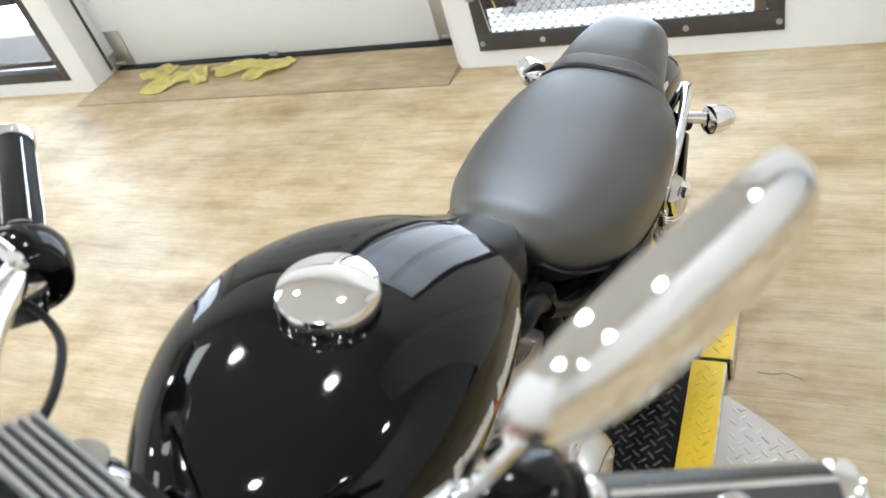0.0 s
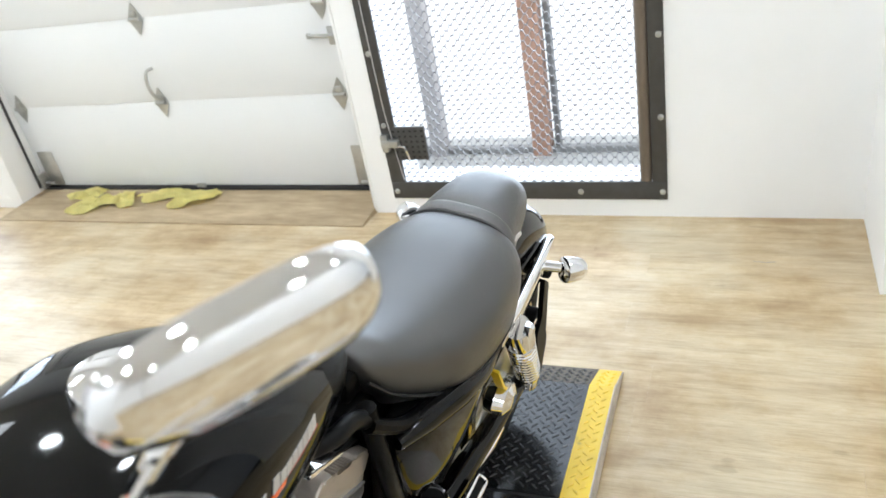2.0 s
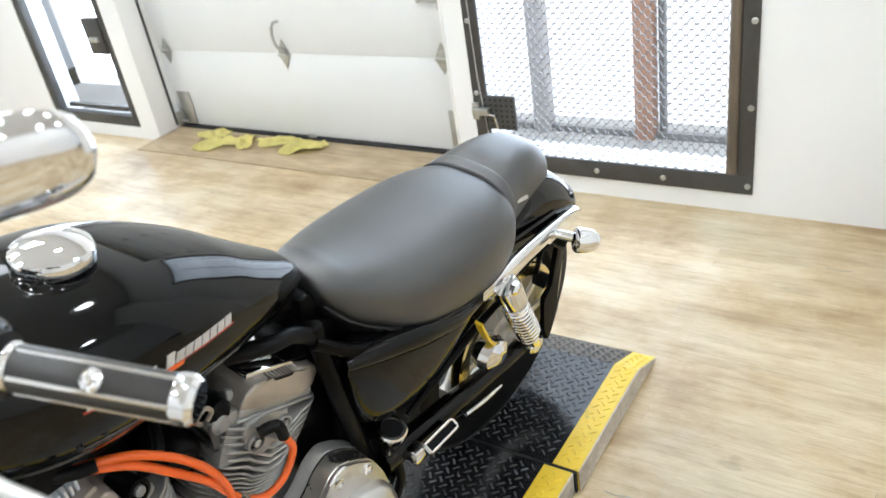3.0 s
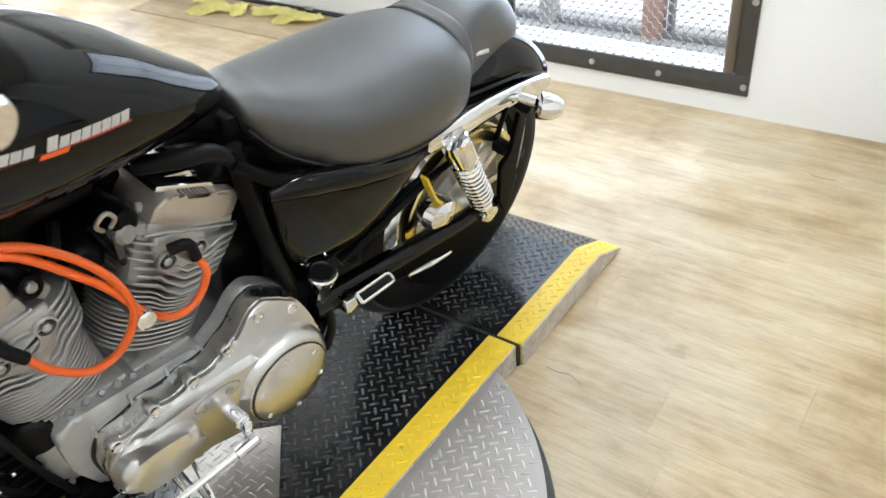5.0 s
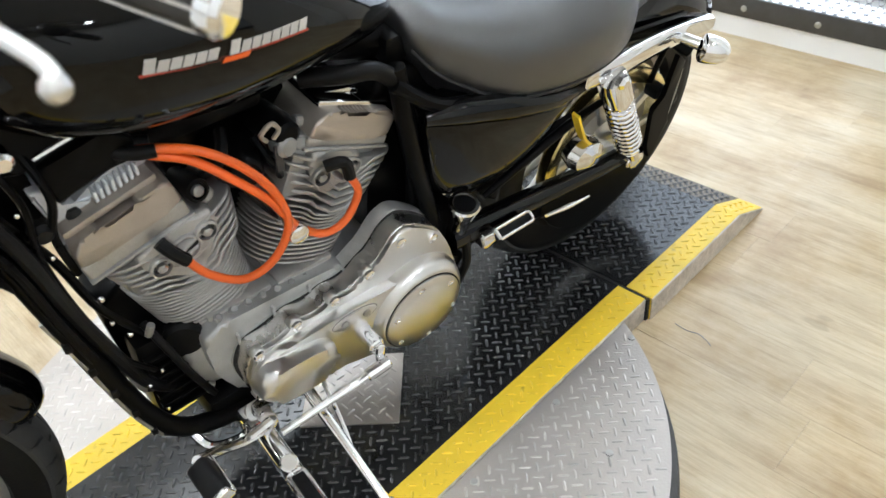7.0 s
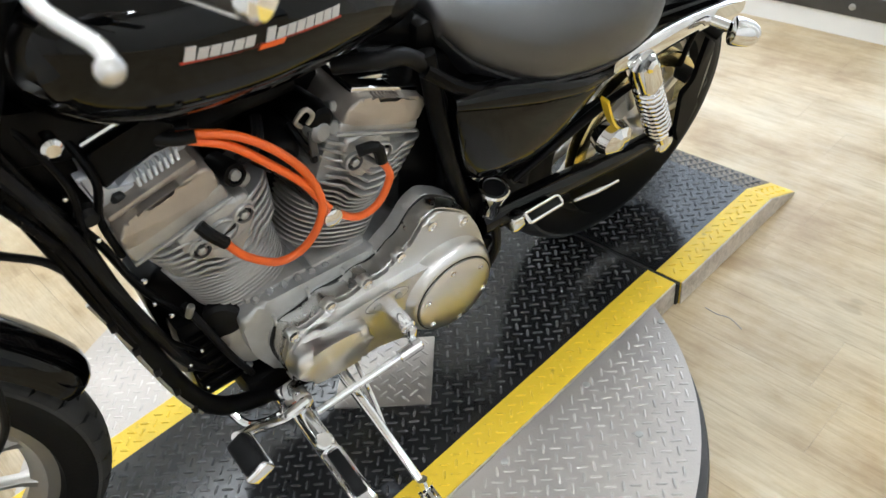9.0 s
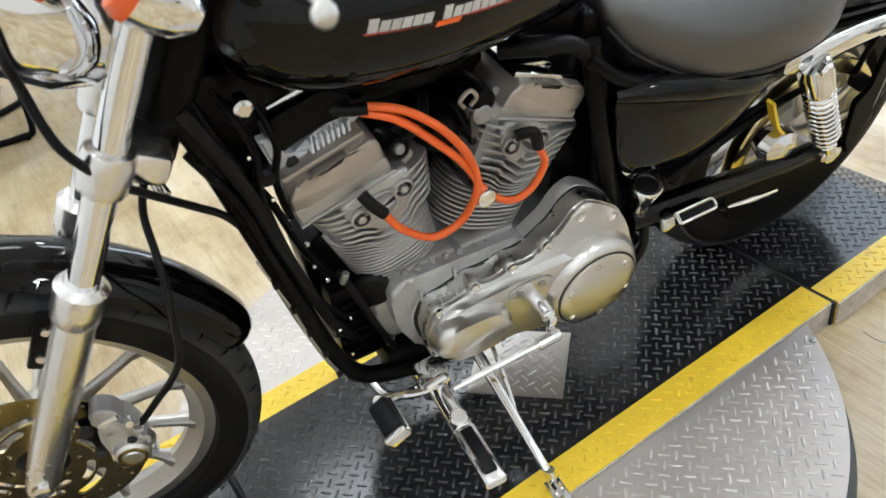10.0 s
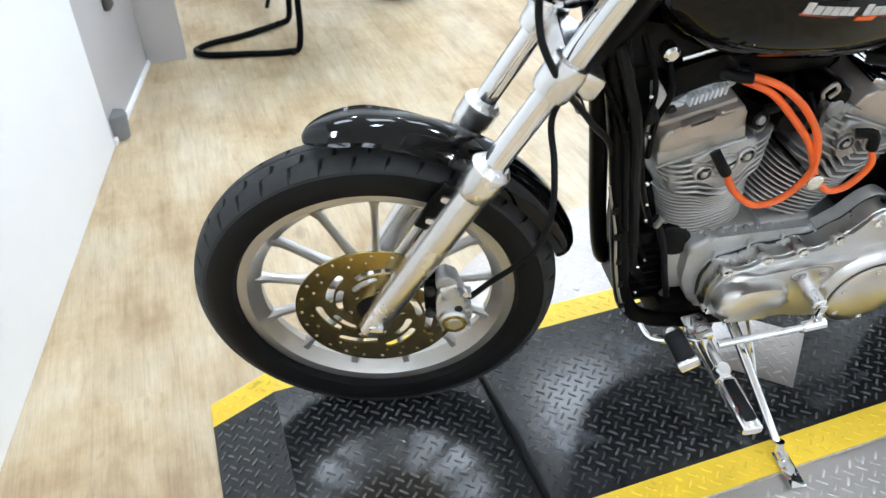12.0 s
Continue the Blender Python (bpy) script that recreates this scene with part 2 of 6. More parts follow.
M_CLOTH = mat("yellow_cloth", (0.94, 0.85, 0.34), 0.85, 0, 0, 0.25, 14, 0.6, 300)
M_GREEN = mat("green_seat_vinyl", (0.10, 0.30, 0.22), 0.45, 0, 0, 0.2, 8, 0.2, 300)
M_GREYBOX = mat("grey_partition", (0.50, 0.48, 0.48), 0.5, 0, 0, 0.06, 4, 0.1, 180)
M_GREYBIN = mat("grey_bin_plastic", (0.20, 0.20, 0.20), 0.5, 0, 0, 0.2, 8)
# pale and hardly metallic: the reflected ceiling light is in the colour
M_ALLOY_GLEAM = mat("alloy_with_reflection_tone", (0.80, 0.82, 0.86), 0.32, 0.25, 0.2, 0.12, 20)
M_WHITE = mat("white_lettering", (0.52, 0.50, 0.475), 0.35, 0, 0.2, 0.05, 30)
M_RED = mat("red_lettering", (0.40, 0.03, 0.012), 0.35, 0, 0.2, 0.1, 30)
M_OUT = glow("bright_daylight", (0.95, 0.98, 1.0), 0.75)
M_BLUEWALL = mat("pale_blue_wall", (0.52, 0.62, 0.78), 0.6, 0, 0, 0.08, 3)
M_OUTFLOOR = mat("pale_concrete", (0.62, 0.62, 0.60), 0.7, 0, 0, 0.2, 5)
M_LAMP = glow("lamp_diffuser", (0.96, 1.0, 1.0), 75.0)
M_PANEL = glow("panel_diffuser", (0.96, 1.0, 1.0), 4.6)
M_CEIL = mat("white_ceiling", (0.78, 0.77, 0.75), 0.7, 0, 0, 0.04, 3, 0.1, 120)
M_GLASS = bpy.data.materials.new("clear_glass")
M_GLASS.use_nodes = True
_g = M_GLASS.node_tree.nodes["Principled BSDF"]
_g.inputs["Transmission Weight"].default_value, _g.inputs["Roughness"].default_value, _g.inputs["IOR"].default_value = 1.0, 0.02, 1.1

# ---------- mesh builders ----------
def mesh_of(name, bm, material, sharp=32):
    me = bpy.data.meshes.new(name)
    bmesh.ops.recalc_face_normals(bm, faces=bm.faces)
    bm.to_mesh(me)
    bm.free()
    for mm in (material if isinstance(material, (list, tuple)) else [material]):
        me.materials.append(mm)
    me.polygons.foreach_set("use_smooth", [True] * len(me.polygons))
    me.set_sharp_from_angle(angle=radians(sharp))
    return me


def thing(name, label, category, kind="", group="", at=None):
    ob = new(name)
    ob.empty_display_size = 0.1
    if at is not None:
        ob.matrix_world = at
    return tagged(ob, label, category, group, kind)


def part(name, bm, material, parent, label="", sharp=32, kind=""):
    ob = new(name, mesh_of(name, bm, material, sharp))
    ob.parent = parent
    return tagged(ob, label, kind=kind)


def solid(name, bm, material, label, category, kind="", group="", sharp=32):
    return tagged(new(name, mesh_of(name, bm, material, sharp)), label, category, group, kind)


def add_box(bm, c, s, bev=0.0, m=None, seg=2):
    r = bmesh.ops.create_cube(bm, size=1.0)
    vs = r["verts"]
    for v in vs:
        v.co = Vector((v.co.x * s[0], v.co.y * s[1], v.co.z * s[2]))
    if bev:
        es = list({e for v in vs for e in v.link_edges})
        r2 = bmesh.ops.bevel(bm, geom=es, offset=bev, segments=seg, affect="EDGES", profile=0.5)
        vs = list({v for f in r2["faces"] for v in f.verts} | {v for v in vs if v.is_valid})
    mm = (m or Matrix.Identity(4)) @ Matrix.Translation(c) if m is None else m @ Matrix.Translation(c)
    for v in vs:
        v.co = mm @ v.co
    return bm


def box(c, s, bev=0.0, m=None, seg=2):
    return add_box(bmesh.new(), c, s, bev, m, seg)


def ring_faces(bm, rings, closed=False, caps=True):
    n = len(rings[0])
    k = len(rings)
    for i in range(k if closed else k - 1):
        a, b = rings[i], rings[(i + 1) % k]
        for j in range(n):
            bm.faces.new((a[j], a[(j + 1) % n], b[(j + 1) % n], b[j]))
    if caps and not closed:
        bm.faces.new(rings[0])
        bm.faces.new(rings[-1])


def frame_at(d):
    d = Vector(d).normalized()
    u = Vector((0, 0, 1)) if abs(d.z) < 0.9 else Vector((1, 0, 0))
    x = d.cross(u).normalized()
    return x, x.cross(d).normalized(), d


def smooth_path(pts, sub=6):
    p = [Vector(q) for q in pts]
    if len(p) < 3:
        return p
    out = []
    for i in range(len(p) - 1):
        p0, p1, p2, p3 = p[max(i - 1, 0)], p[i], p[i + 1], p[min(i + 2, len(p) - 1)]
        for s in range(sub):
            t = s / sub
            out.append(0.5 * ((2 * p1) + (p2 - p0) * t + (2 * p0 - 5 * p1 + 4 * p2 - p3) * t * t + (3 * p1 - p0 - 3 * p2 + p3) * t ** 3))
    return out + [p[-1]]


def add_tube(bm, pts, r, seg=12, sub=6, m=None):
    p = smooth_path(pts, sub)
    rad = r if isinstance(r, (list, tuple)) else None
    rings = []
    x0 = None
    for i, q in enumerate(p):
        d = (p[min(i + 1, len(p) - 1)] - p[max(i - 1, 0)]).normalized()
        if x0 is None:
            x0 = frame_at(d)[0]
        x0 = (x0 - d * x0.dot(d)).normalized()
        y0 = d.cross(x0)
        if rad:
            f = i / (len(p) - 1) * (len(rad) - 1)
            k = min(int(f), len(rad) - 2)
            rr = rad[k] + (rad[k + 1] - rad[k]) * (f - k)
        else:
            rr = r
        rings.append([bm.verts.new((m @ w) if m else w) for w in (q + (x0 * math.cos(a) + y0 * math.sin(a)) * rr for a in (2 * math.pi * j / seg for j in range(seg)))])
    ring_faces(bm, rings)
    return bm


def tube(pts, r, seg=12, sub=6, m=None):
    return add_tube(bmesh.new(), pts, r, seg, sub, m)


def add_lathe(bm, prof, o, d, seg=24, m=None, closed=False, sx=1.0):
    """A profile of (distance along d, radius), turned about the line through o along d."""
    x, y, d = frame_at(d)
    o = Vector(o)
    rings = []
    for h, r in prof:
        rings.append([bm.verts.new((m @ w) if m else w) for w in (o + d * h + (x * math.cos(a) * sx + y * math.sin(a)) * max(r, 1e-4) for a in (2 * math.pi * j / seg for j in range(seg)))])
    ring_faces(bm, rings, closed, not closed)
    return bm


def lathe(prof, o, d, seg=24, m=None, closed=False, sx=1.0):
    return add_lathe(bmesh.new(), prof, o, d, seg, m, closed, sx)


def add_rod(bm, a, b, r, seg=12, bev=0.0, m=None):
    a, b = Vector(a), Vector(b)
    L = (b - a).length
    bev = min(bev, r * 0.6, L * 0.3)
    prof = [(0, r - bev), (bev, r), (L - bev, r), (L, r - bev)] if bev else [(0, r), (L, r)]
    return add_lathe(bm, prof, a, b - a, seg, m)


def rod(a, b, r, seg=12, bev=0.0, m=None):
    return add_rod(bmesh.new(), a, b, r, seg, bev, m)


def add_loft(bm, sections, seg=28, m=None):
    """Sections (y, half width, bottom, top, power, shift x): rounded outlines across y, joined."""
    rings = []
    for s in sections:
        y, w, z0, z1 = s[:4]
        pw = s[4] if len(s) > 4 else 2.4
        xs = s[5] if len(s) > 5 else 0.0
        ring = []
        for j in range(seg):
            a = 2 * math.pi * j / seg
            c, q = math.cos(a), math.sin(a)
            px = math.copysign(abs(c) ** (2 / pw), c) * w + xs
            pz = (z0 + z1) / 2 + math.copysign(abs(q) ** (2 / pw), q) * (z1 - z0) / 2
            v = Vector((px, y, pz))
            ring.append(bm.verts.new((m @ v) if m else v))
        rings.append(ring)
    ring_faces(bm, rings)
    return bm


def dense(sections, sub=5):
    """The same sections with smooth steps between them."""
    full = [tuple(s) + ((2.4, 0.0)[len(s) - 4:] if len(s) < 6 else ()) for s in sections]
    out = []
    for i in range(len(full) - 1):
        p0, p1, p2, p3 = full[max(i - 1, 0)], full[i], full[i + 1], full[min(i + 2, len(full) - 1)]
        for k in range(sub):
            t = k / sub
            out.append(tuple(0.5 * (2 * b + (c - a) * t + (2 * a - 5 * b + 4 * c - d) * t * t + (3 * b - a - 3 * c + d) * t ** 3) for a, b, c, d in zip(p0, p1, p2, p3)))
    return out + [full[-1]]


def prism(poly, x0, x1, bev=0.0, m=None, seg=3):
    """An outline of (y, z) stretched from x0 to x1; the edge round the x1 side is rounded."""
    bm = bmesh.new()
    a = [bm.verts.new((x0, y, z)) for y, z in poly]
    b = [bm.verts.new((x1, y, z)) for y, z in poly]
    ring_faces(bm, [a, b])
    if bev:
        es = [e for e in bm.edges if e.verts[0] in b and e.verts[1] in b]
        bmesh.ops.bevel(bm, geom=es, offset=bev, segments=seg, affect="EDGES", profile=0.5)
    if m:
        for v in bm.verts:
            v.co = m @ v.co
    return bm


def oval(cy, cz, ry, rz, ang=0.0, n=24, pw=2.0):
    out = []
    for j in range(n):
        a = 2 * math.pi * j / n
        u = math.copysign(abs(math.cos(a)) ** (2 / pw), math.cos(a)) * ry
        v = math.copysign(abs(math.sin(a)) ** (2 / pw), math.sin(a)) * rz
        out.append((cy + u * math.cos(ang) - v * math.sin(ang), cz + u * math.sin(ang) + v * math.cos(ang)))
    return out


def round_poly(poly, r=0.3, n=3):
    out = []
    k = len(poly)
    for i in range(k):
        p0, p1, p2 = Vector(poly[i - 1]), Vector(poly[i]), Vector(poly[(i + 1) % k])
        a, b = p1.lerp(p0, r), p1.lerp(p2, r)
        for j in range(n + 1):
            t = j / n
            q = a * (1 - t) ** 2 + p1 * 2 * t * (1 - t) + b * t * t
            out.append((q.x, q.y))
    return out


# ---------- the room ----------
WALL_Y, DOOR_Y = 2.655, 2.825
DOOR_X0, DOOR_X1 = -2.925, -0.891
GX0, GX1, GZ0, GZ1 = -0.790, 0.306, 0.075, 2.15   # outline of the gate
WX0, WX1, WZ0, WZ1 = -3.89, -3.07, 0.07, 2.15      # glazed door


def room():
    bm = box((-1.0, -0.65, -0.06), (9.0, 6.9, 0.10))
    floor = solid("floor", bm, M_DARK, "pale oak plank floor of a showroom", "floor", "structure")
    bm = box((0, 0, 0.0), (9.0, 8.6, 0.12), m=Matrix.Translation((-1.0, 0.2, CEIL + 0.06)))
    solid("ceiling", bm, M_CEIL, "plain white ceiling with round downlights", "ceiling", "structure")
    y = WALL_Y + 0.09
    th = 0.18
    bm = bmesh.new()
    def wall_piece(x0, x1, z0, z1, yy=y, t=th):
        add_box(bm, ((x0 + x1) / 2, yy, (z0 + z1) / 2), (x1 - x0, t, z1 - z0))
    wall_piece(-5.5, WX0, 0, CEIL)
    wall_piece(WX1, DOOR_X0, 0, CEIL)
    wall_piece(WX0, WX1, 0, WZ0)
    wall_piece(WX0, WX1, WZ1, CEIL)
    wall_piece(DOOR_X0, DOOR_X1, 2.35, CEIL)
    wall_piece(DOOR_X1, GX0 + 0.05, 0, CEIL)
    wall_piece(GX1 - 0.05, 0.95, 0, CEIL)
    wall_piece(GX0 + 0.05, GX1 - 0.05, 0, GZ0 + 0.05)
    wall_piece(GX0 + 0.05, GX1 - 0.05, GZ1 - 0.05, CEIL)
    solid("wall_north", bm, M_WALL, "white painted wall round a garage door and a barred gate", "wall", "structure")
    bm = box((1.45, 2.52, CEIL / 2), (1.0, 0.64, CEIL))
    solid("wall_northeast", bm, M_WALL, "white painted corner of the wall", "wall", "structure")
    solid("wall_east", box((3.42, 0.2, CEIL / 2), (0.16, 8.6, CEIL)), M_WALL, "plain white side wall", "wall", "structure")
    solid("wall_west", box((-5.42, 0.2, CEIL / 2), (0.16, 8.6, CEIL)), M_WALL, "plain white side wall", "wall", "structure")
    solid("wall_south", box((-1.0, -4.0, CEIL / 2), (9.0, 0.16, CEIL)), M_WALL, "plain white end wall", "wall", "structure")
    return floor


def garage_door():
    root = thing("garage_door", "white sectional garage door, shut, with zinc hinges", "door", "structure")
    w = DOOR_X1 - DOOR_X0 - 0.02
    cx = (DOOR_X0 + DOOR_X1) / 2
    z = 0.045
    for k in range(6):
        h = 0.43 if k == 0 else 0.385
        part("door_section", box((cx, DOOR_Y + 0.025, z + h / 2), (w, 0.045, h - 0.0006), 0.001), M_DOOR, root)
        if k:
            for x in (DOOR_X0 + 0.078, -1.962 if k == 1 else -1.945, DOOR_X1 - 0.138):
                bm = bmesh.new()
                vs = [bm.verts.new((x + u * 0.034, DOOR_Y, z + v * 0.072)) for u, v in ((-1, 0.15), (0, 1), (1, 0.15), (1, -0.15), (0, -1), (-1, -0.15))]
                f = bm.faces.new(vs)
                r = bmesh.ops.extrude_face_region(bm, geom=[f])
                bmesh.ops.translate(bm, verts=[v for v in r["geom"] if isinstance(v, bmesh.types.BMVert)], vec=(0, -0.004, 0))
                add_rod(bm, (x - 0.028, DOOR_Y - 0.012, z), (x + 0.028, DOOR_Y - 0.012, z), 0.009, 10)
                add_box(bm, (x, DOOR_Y - 0.008, z + 0.02), (0.03, 0.012, 0.03), 0.002)
                part("hinge", bm, M_ZINC, root, "zinc door hinge")
        z += h
    bm = tube([(-1.951, DOOR_Y, 0.636), (-1.968, DOOR_Y - 0.028, 0.628), (-1.978, DOOR_Y - 0.036, 0.58), (-1.972, DOOR_Y - 0.034, 0.53), (-1.956, DOOR_Y - 0.020, 0.495), (-1.956, DOOR_Y, 0.488)], 0.0075, 8)
    part("pull_handle", bm, M_ZINC, root, "bent grey pull handle")
    part("bottom_seal", box((cx, DOOR_Y + 0.01, 0.028), (w, 0.06, 0.03), 0.006), M_DARK, root, "black rubber bottom seal")
    for x, s in ((DOOR_X0 + 0.10, 1), (DOOR_X1 - 0.10, -1)):
        bm = box((x, DOOR_Y - 0.004, 0.145), (0.10, 0.005, 0.19), 0.002)
        add_box(bm, (x - s * 0.05, DOOR_Y - 0.03, 0.09), (0.012, 0.05, 0.08), 0.002)
        add_rod(bm, (x - s * 0.085, DOOR_Y - 0.03, 0.075), (x + 0.02 * s, DOOR_Y - 0.03, 0.075), 0.008, 10)
        add_lathe(bm, [(0, 0.012), (0.004, 0.018), (0.014, 0.018), (0.018, 0.012)], (x - s * 0.095, DOOR_Y - 0.03, 0.075), (s, 0, 0), 14)
        part("bottom_bracket", bm, M_ZINC, root, "zinc bottom bracket with roller")
        bm = bmesh.new()
        add_box(bm, (x - s * 0.085, DOOR_Y - 0.045, 1.15), (0.02, 0.006, 2.2), 0.001)
        add_box(bm, (x - s * 0.094, DOOR_Y - 0.03, 1.15), (0.004, 0.03, 2.2), 0.001)
        part("guide_rail", bm, M_STEEL, root, "dark steel guide rail")
    bm = box((DOOR_X1 - 0.105, DOOR_Y - 0.006, 0.722), (0.045, 0.010, 0.075), 0.003)
    add_rod(bm, (DOOR_X1 - 0.205, DOOR_Y - 0.016, 0.728), (DOOR_X1 - 0.085, DOOR_Y - 0.016, 0.722), 0.008, 10)
    add_box(bm, (DOOR_X1 - 0.212, DOOR_Y - 0.016, 0.728), (0.016, 0.016, 0.022), 0.003)
    part("slide_lock", bm, M_ZINC, root, "zinc slide lock")
    part("latch_plate", box((cx + 0.01, DOOR_Y - 0.01, 0.045), (0.05, 0.012, 0.03), 0.003), M_ZINC, root)
    for x, s in ((DOOR_X0 + 0.006, 1), (DOOR_X1 - 0.006, -1)):
        part("jamb", box((x - s * 0.003, DOOR_Y - 0.06, 1.19), (0.012, 0.23, 2.36), 0.003), M_WALL, root)
    # outside, so that no daylight leaks round the leaf
    part("outer_skin", box((cx, DOOR_Y + 0.10, 1.2), (w + 0.1, 0.03, 2.5)), M_WALL, root)


def sill():
    bm = bmesh.new()
    a = [(-2.965, 2.518, 0.0), (-0.905, 2.528, 0.0), (-0.895, 2.655, 0.022), (-0.895, 2.85, 0.024), (-2.92, 2.85, 0.024), (-2.92, 2.655, 0.022)]
    top = [bm.verts.new((x, y, z + 0.006)) for x, y, z in a]
    bot = [bm.verts.new((x, y, 0.0005)) for x, y, z in a]
    ring_faces(bm, [bot, top])
    solid("door_sill", bm, M_PLY, "worn plywood ramp board under the garage door", "sill", "structure", sharp=20)


def gate():
    root = thing("gate", "dark steel gate of expanded mesh, closed, bolted to the wall", "gate", "structure")
    fw = 0.072
    y = WALL_Y - 0.004
    cx, cz = (GX0 + GX1) / 2, (GZ0 + GZ1) / 2
    for nm, c, s in (("bottom_bar", (cx, y, GZ0 + fw / 2), (GX1 - GX0, 0.012, fw)), ("top_bar", (cx, y, GZ1 - fw / 2), (GX1 - GX0, 0.012, fw)),
                     ("side_bar", (GX0 + 0.032, y, cz), (0.064, 0.0118, GZ1 - GZ0 - 2 * fw)), ("side_bar", (GX1 - 0.026, y, cz), (0.052, 0.0118, GZ1 - GZ0 - 2 * fw))):
        part(nm, box(c, s, 0.002), M_STEEL, root)
    part("hinge_post", tube([(GX1 - 0.074, y + 0.012, GZ0 + 0.075), (GX1 - 0.074, y + 0.012, GZ1 - 0.08)], 0.022, 12), M_RUSTY, root, "brown rusted round hinge post")
    for k in range(7):
        zz = GZ0 + 0.033 + 0.29 * k
        for x in (GX0 + 0.02, GX1 - 0.016):
            part("bolt", lathe([(0, 0.011), (0.004, 0.011), (0.007, 0.006)], (x, y - 0.006, zz), (0, -1, 0), 10), M_ZINC, root)
    for x in (-0.528, -0.27, -0.01):
        part("bolt", lathe([(0, 0.011), (0.004, 0.011), (0.007, 0.006)], (x, y - 0.006, GZ0 + 0.033), (0, -1, 0), 10), M_ZINC, root)
    # expanded mesh: zigzag strands that meet at their tips
    x0, x1, z0, z1 = GX0 + 0.06, GX1 - 0.06, GZ0 + 0.06, GZ1 - 0.06
    lw, sw, wd = 0.037, 0.0188, 0.0048
    nrow = int((z1 - z0) / sw)
    ncol = int((x1 - x0) / (lw / 2))
    ym = WALL_Y + 0.012
    strands = []
    for r in range(2):
        bm = bmesh.new()
        prev = None
        for c in range(ncol + 1):
            xx = x0 + c * lw / 2
            zc = (sw / 2 if (c + r) % 2 else -sw / 2) * 0.94
            yy = ym + (0.003 if (c + r) % 2 else -0.003)
            for dx in (-0.0042, 0.0042):
                q = [bm.verts.new((xx + dx, yy, zc - wd / 2)), bm.verts.new((xx + dx, yy - 0.0015, zc + wd / 2)), bm.verts.new((xx + dx, yy + 0.003, zc + wd / 2))]
                if prev:
                    for i in range(3):
                        bm.faces.new((prev[i], prev[(i + 1) % 3], q[(i + 1) % 3], q[i]))
                prev = q
        strands.append(mesh_of("mesh_strand", bm, M_MESH))
    for r in range(nrow):
        ob = new("mesh_strand", strands[r % 2])
        ob.location = (0, 0, z0 + r * sw)
        ob.parent = root
    lock = part("lock_plate", box((-0.674, WALL_Y - 0.004, 0.318), (0.142, 0.014, 0.14), 0.003), M_STEEL, root, "dark perforated lock plate")
    bm = bmesh.new()
    for i in range(6):
        for j in range(6):
            add_box(bm, (-0.735 + i * 0.024, WALL_Y - 0.0115, 0.262 + j * 0.022), (0.010, 0.002, 0.008))
    part("perforation", bm, M_DARK, lock)
    bm = box((-0.752, WALL_Y - 0.02, 0.325), (0.075, 0.03, 0.03), 0.005)
    add_box(bm, (-0.775, WALL_Y - 0.018, 0.325), (0.03, 0.02, 0.07), 0.003)
    part("latch", bm, M_ZINC, root, "pale zinc slide latch")
    part("latch_rod", tube([(-0.77, WALL_Y - 0.03, 0.315), (-0.70, WALL_Y - 0.03, 0.315), (-0.687, WALL_Y - 0.03, 0.305), (-0.676, WALL_Y - 0.03, 0.26)], 0.004, 8), M_CHROME, root, "bent wire latch handle")
    part("cord", tube([(-0.765, WALL_Y - 0.014, 1.6), (-0.757, WALL_Y - 0.014, 0.6), (-0.745, WALL_Y - 0.014, 0.35), (-0.727, WALL_Y - 0.014, 0.16)], 0.0022, 6), M_GREYBOX, root, "thin grey cord")


def glass_door():
    root = thing("glass_door", "dark framed glazed door with a bright yard behind", "door", "structure")
    y = WALL_Y + 0.03
    for nm, c, s in (("stile", (WX0 + 0.03, y, 1.1), (0.06, 0.05, 2.08)), ("stile", (WX1 - 0.03, y, 1.1), (0.06, 0.05, 2.08)), ("rail", ((WX0 + WX1) / 2, y, WZ0 + 0.03), (WX1 - WX0 - 0.12, 0.05, 0.06)), ("rail", ((WX0 + WX1) / 2, y, WZ1 - 0.03), (WX1 - WX0 - 0.12, 0.05, 0.06))):
        part(nm, box(c, s, 0.004), M_STEEL, root)
    for nm, c, s in (("inner_stile", (WX1 - 0.085, y + 0.02, 1.1), (0.028, 0.03, 1.9)), ("inner_rail", ((WX0 + WX1) / 2, y + 0.02, WZ0 + 0.09), (WX1 - WX0 - 0.24, 0.03, 0.025))):
        part(nm, box(c, s, 0.003), M_STEEL, root)
    part("lock_case", box((WX1 - 0.13, y - 0.02, 0.60), (0.14, 0.03, 0.2), 0.004), M_STEEL, root, "dark lock case")
    part("lever", box((WX1 - 0.12, y - 0.045, 0.585), (0.075, 0.02, 0.03), 0.006), M_ZINC, root, "zinc lever")
    g = part("pane", box(((WX0 + WX1) / 2, y + 0.012, 1.1), (WX1 - WX0 - 0.1, 0.006, 1.98)), M_GLASS, root)
    g.visible_shadow = False


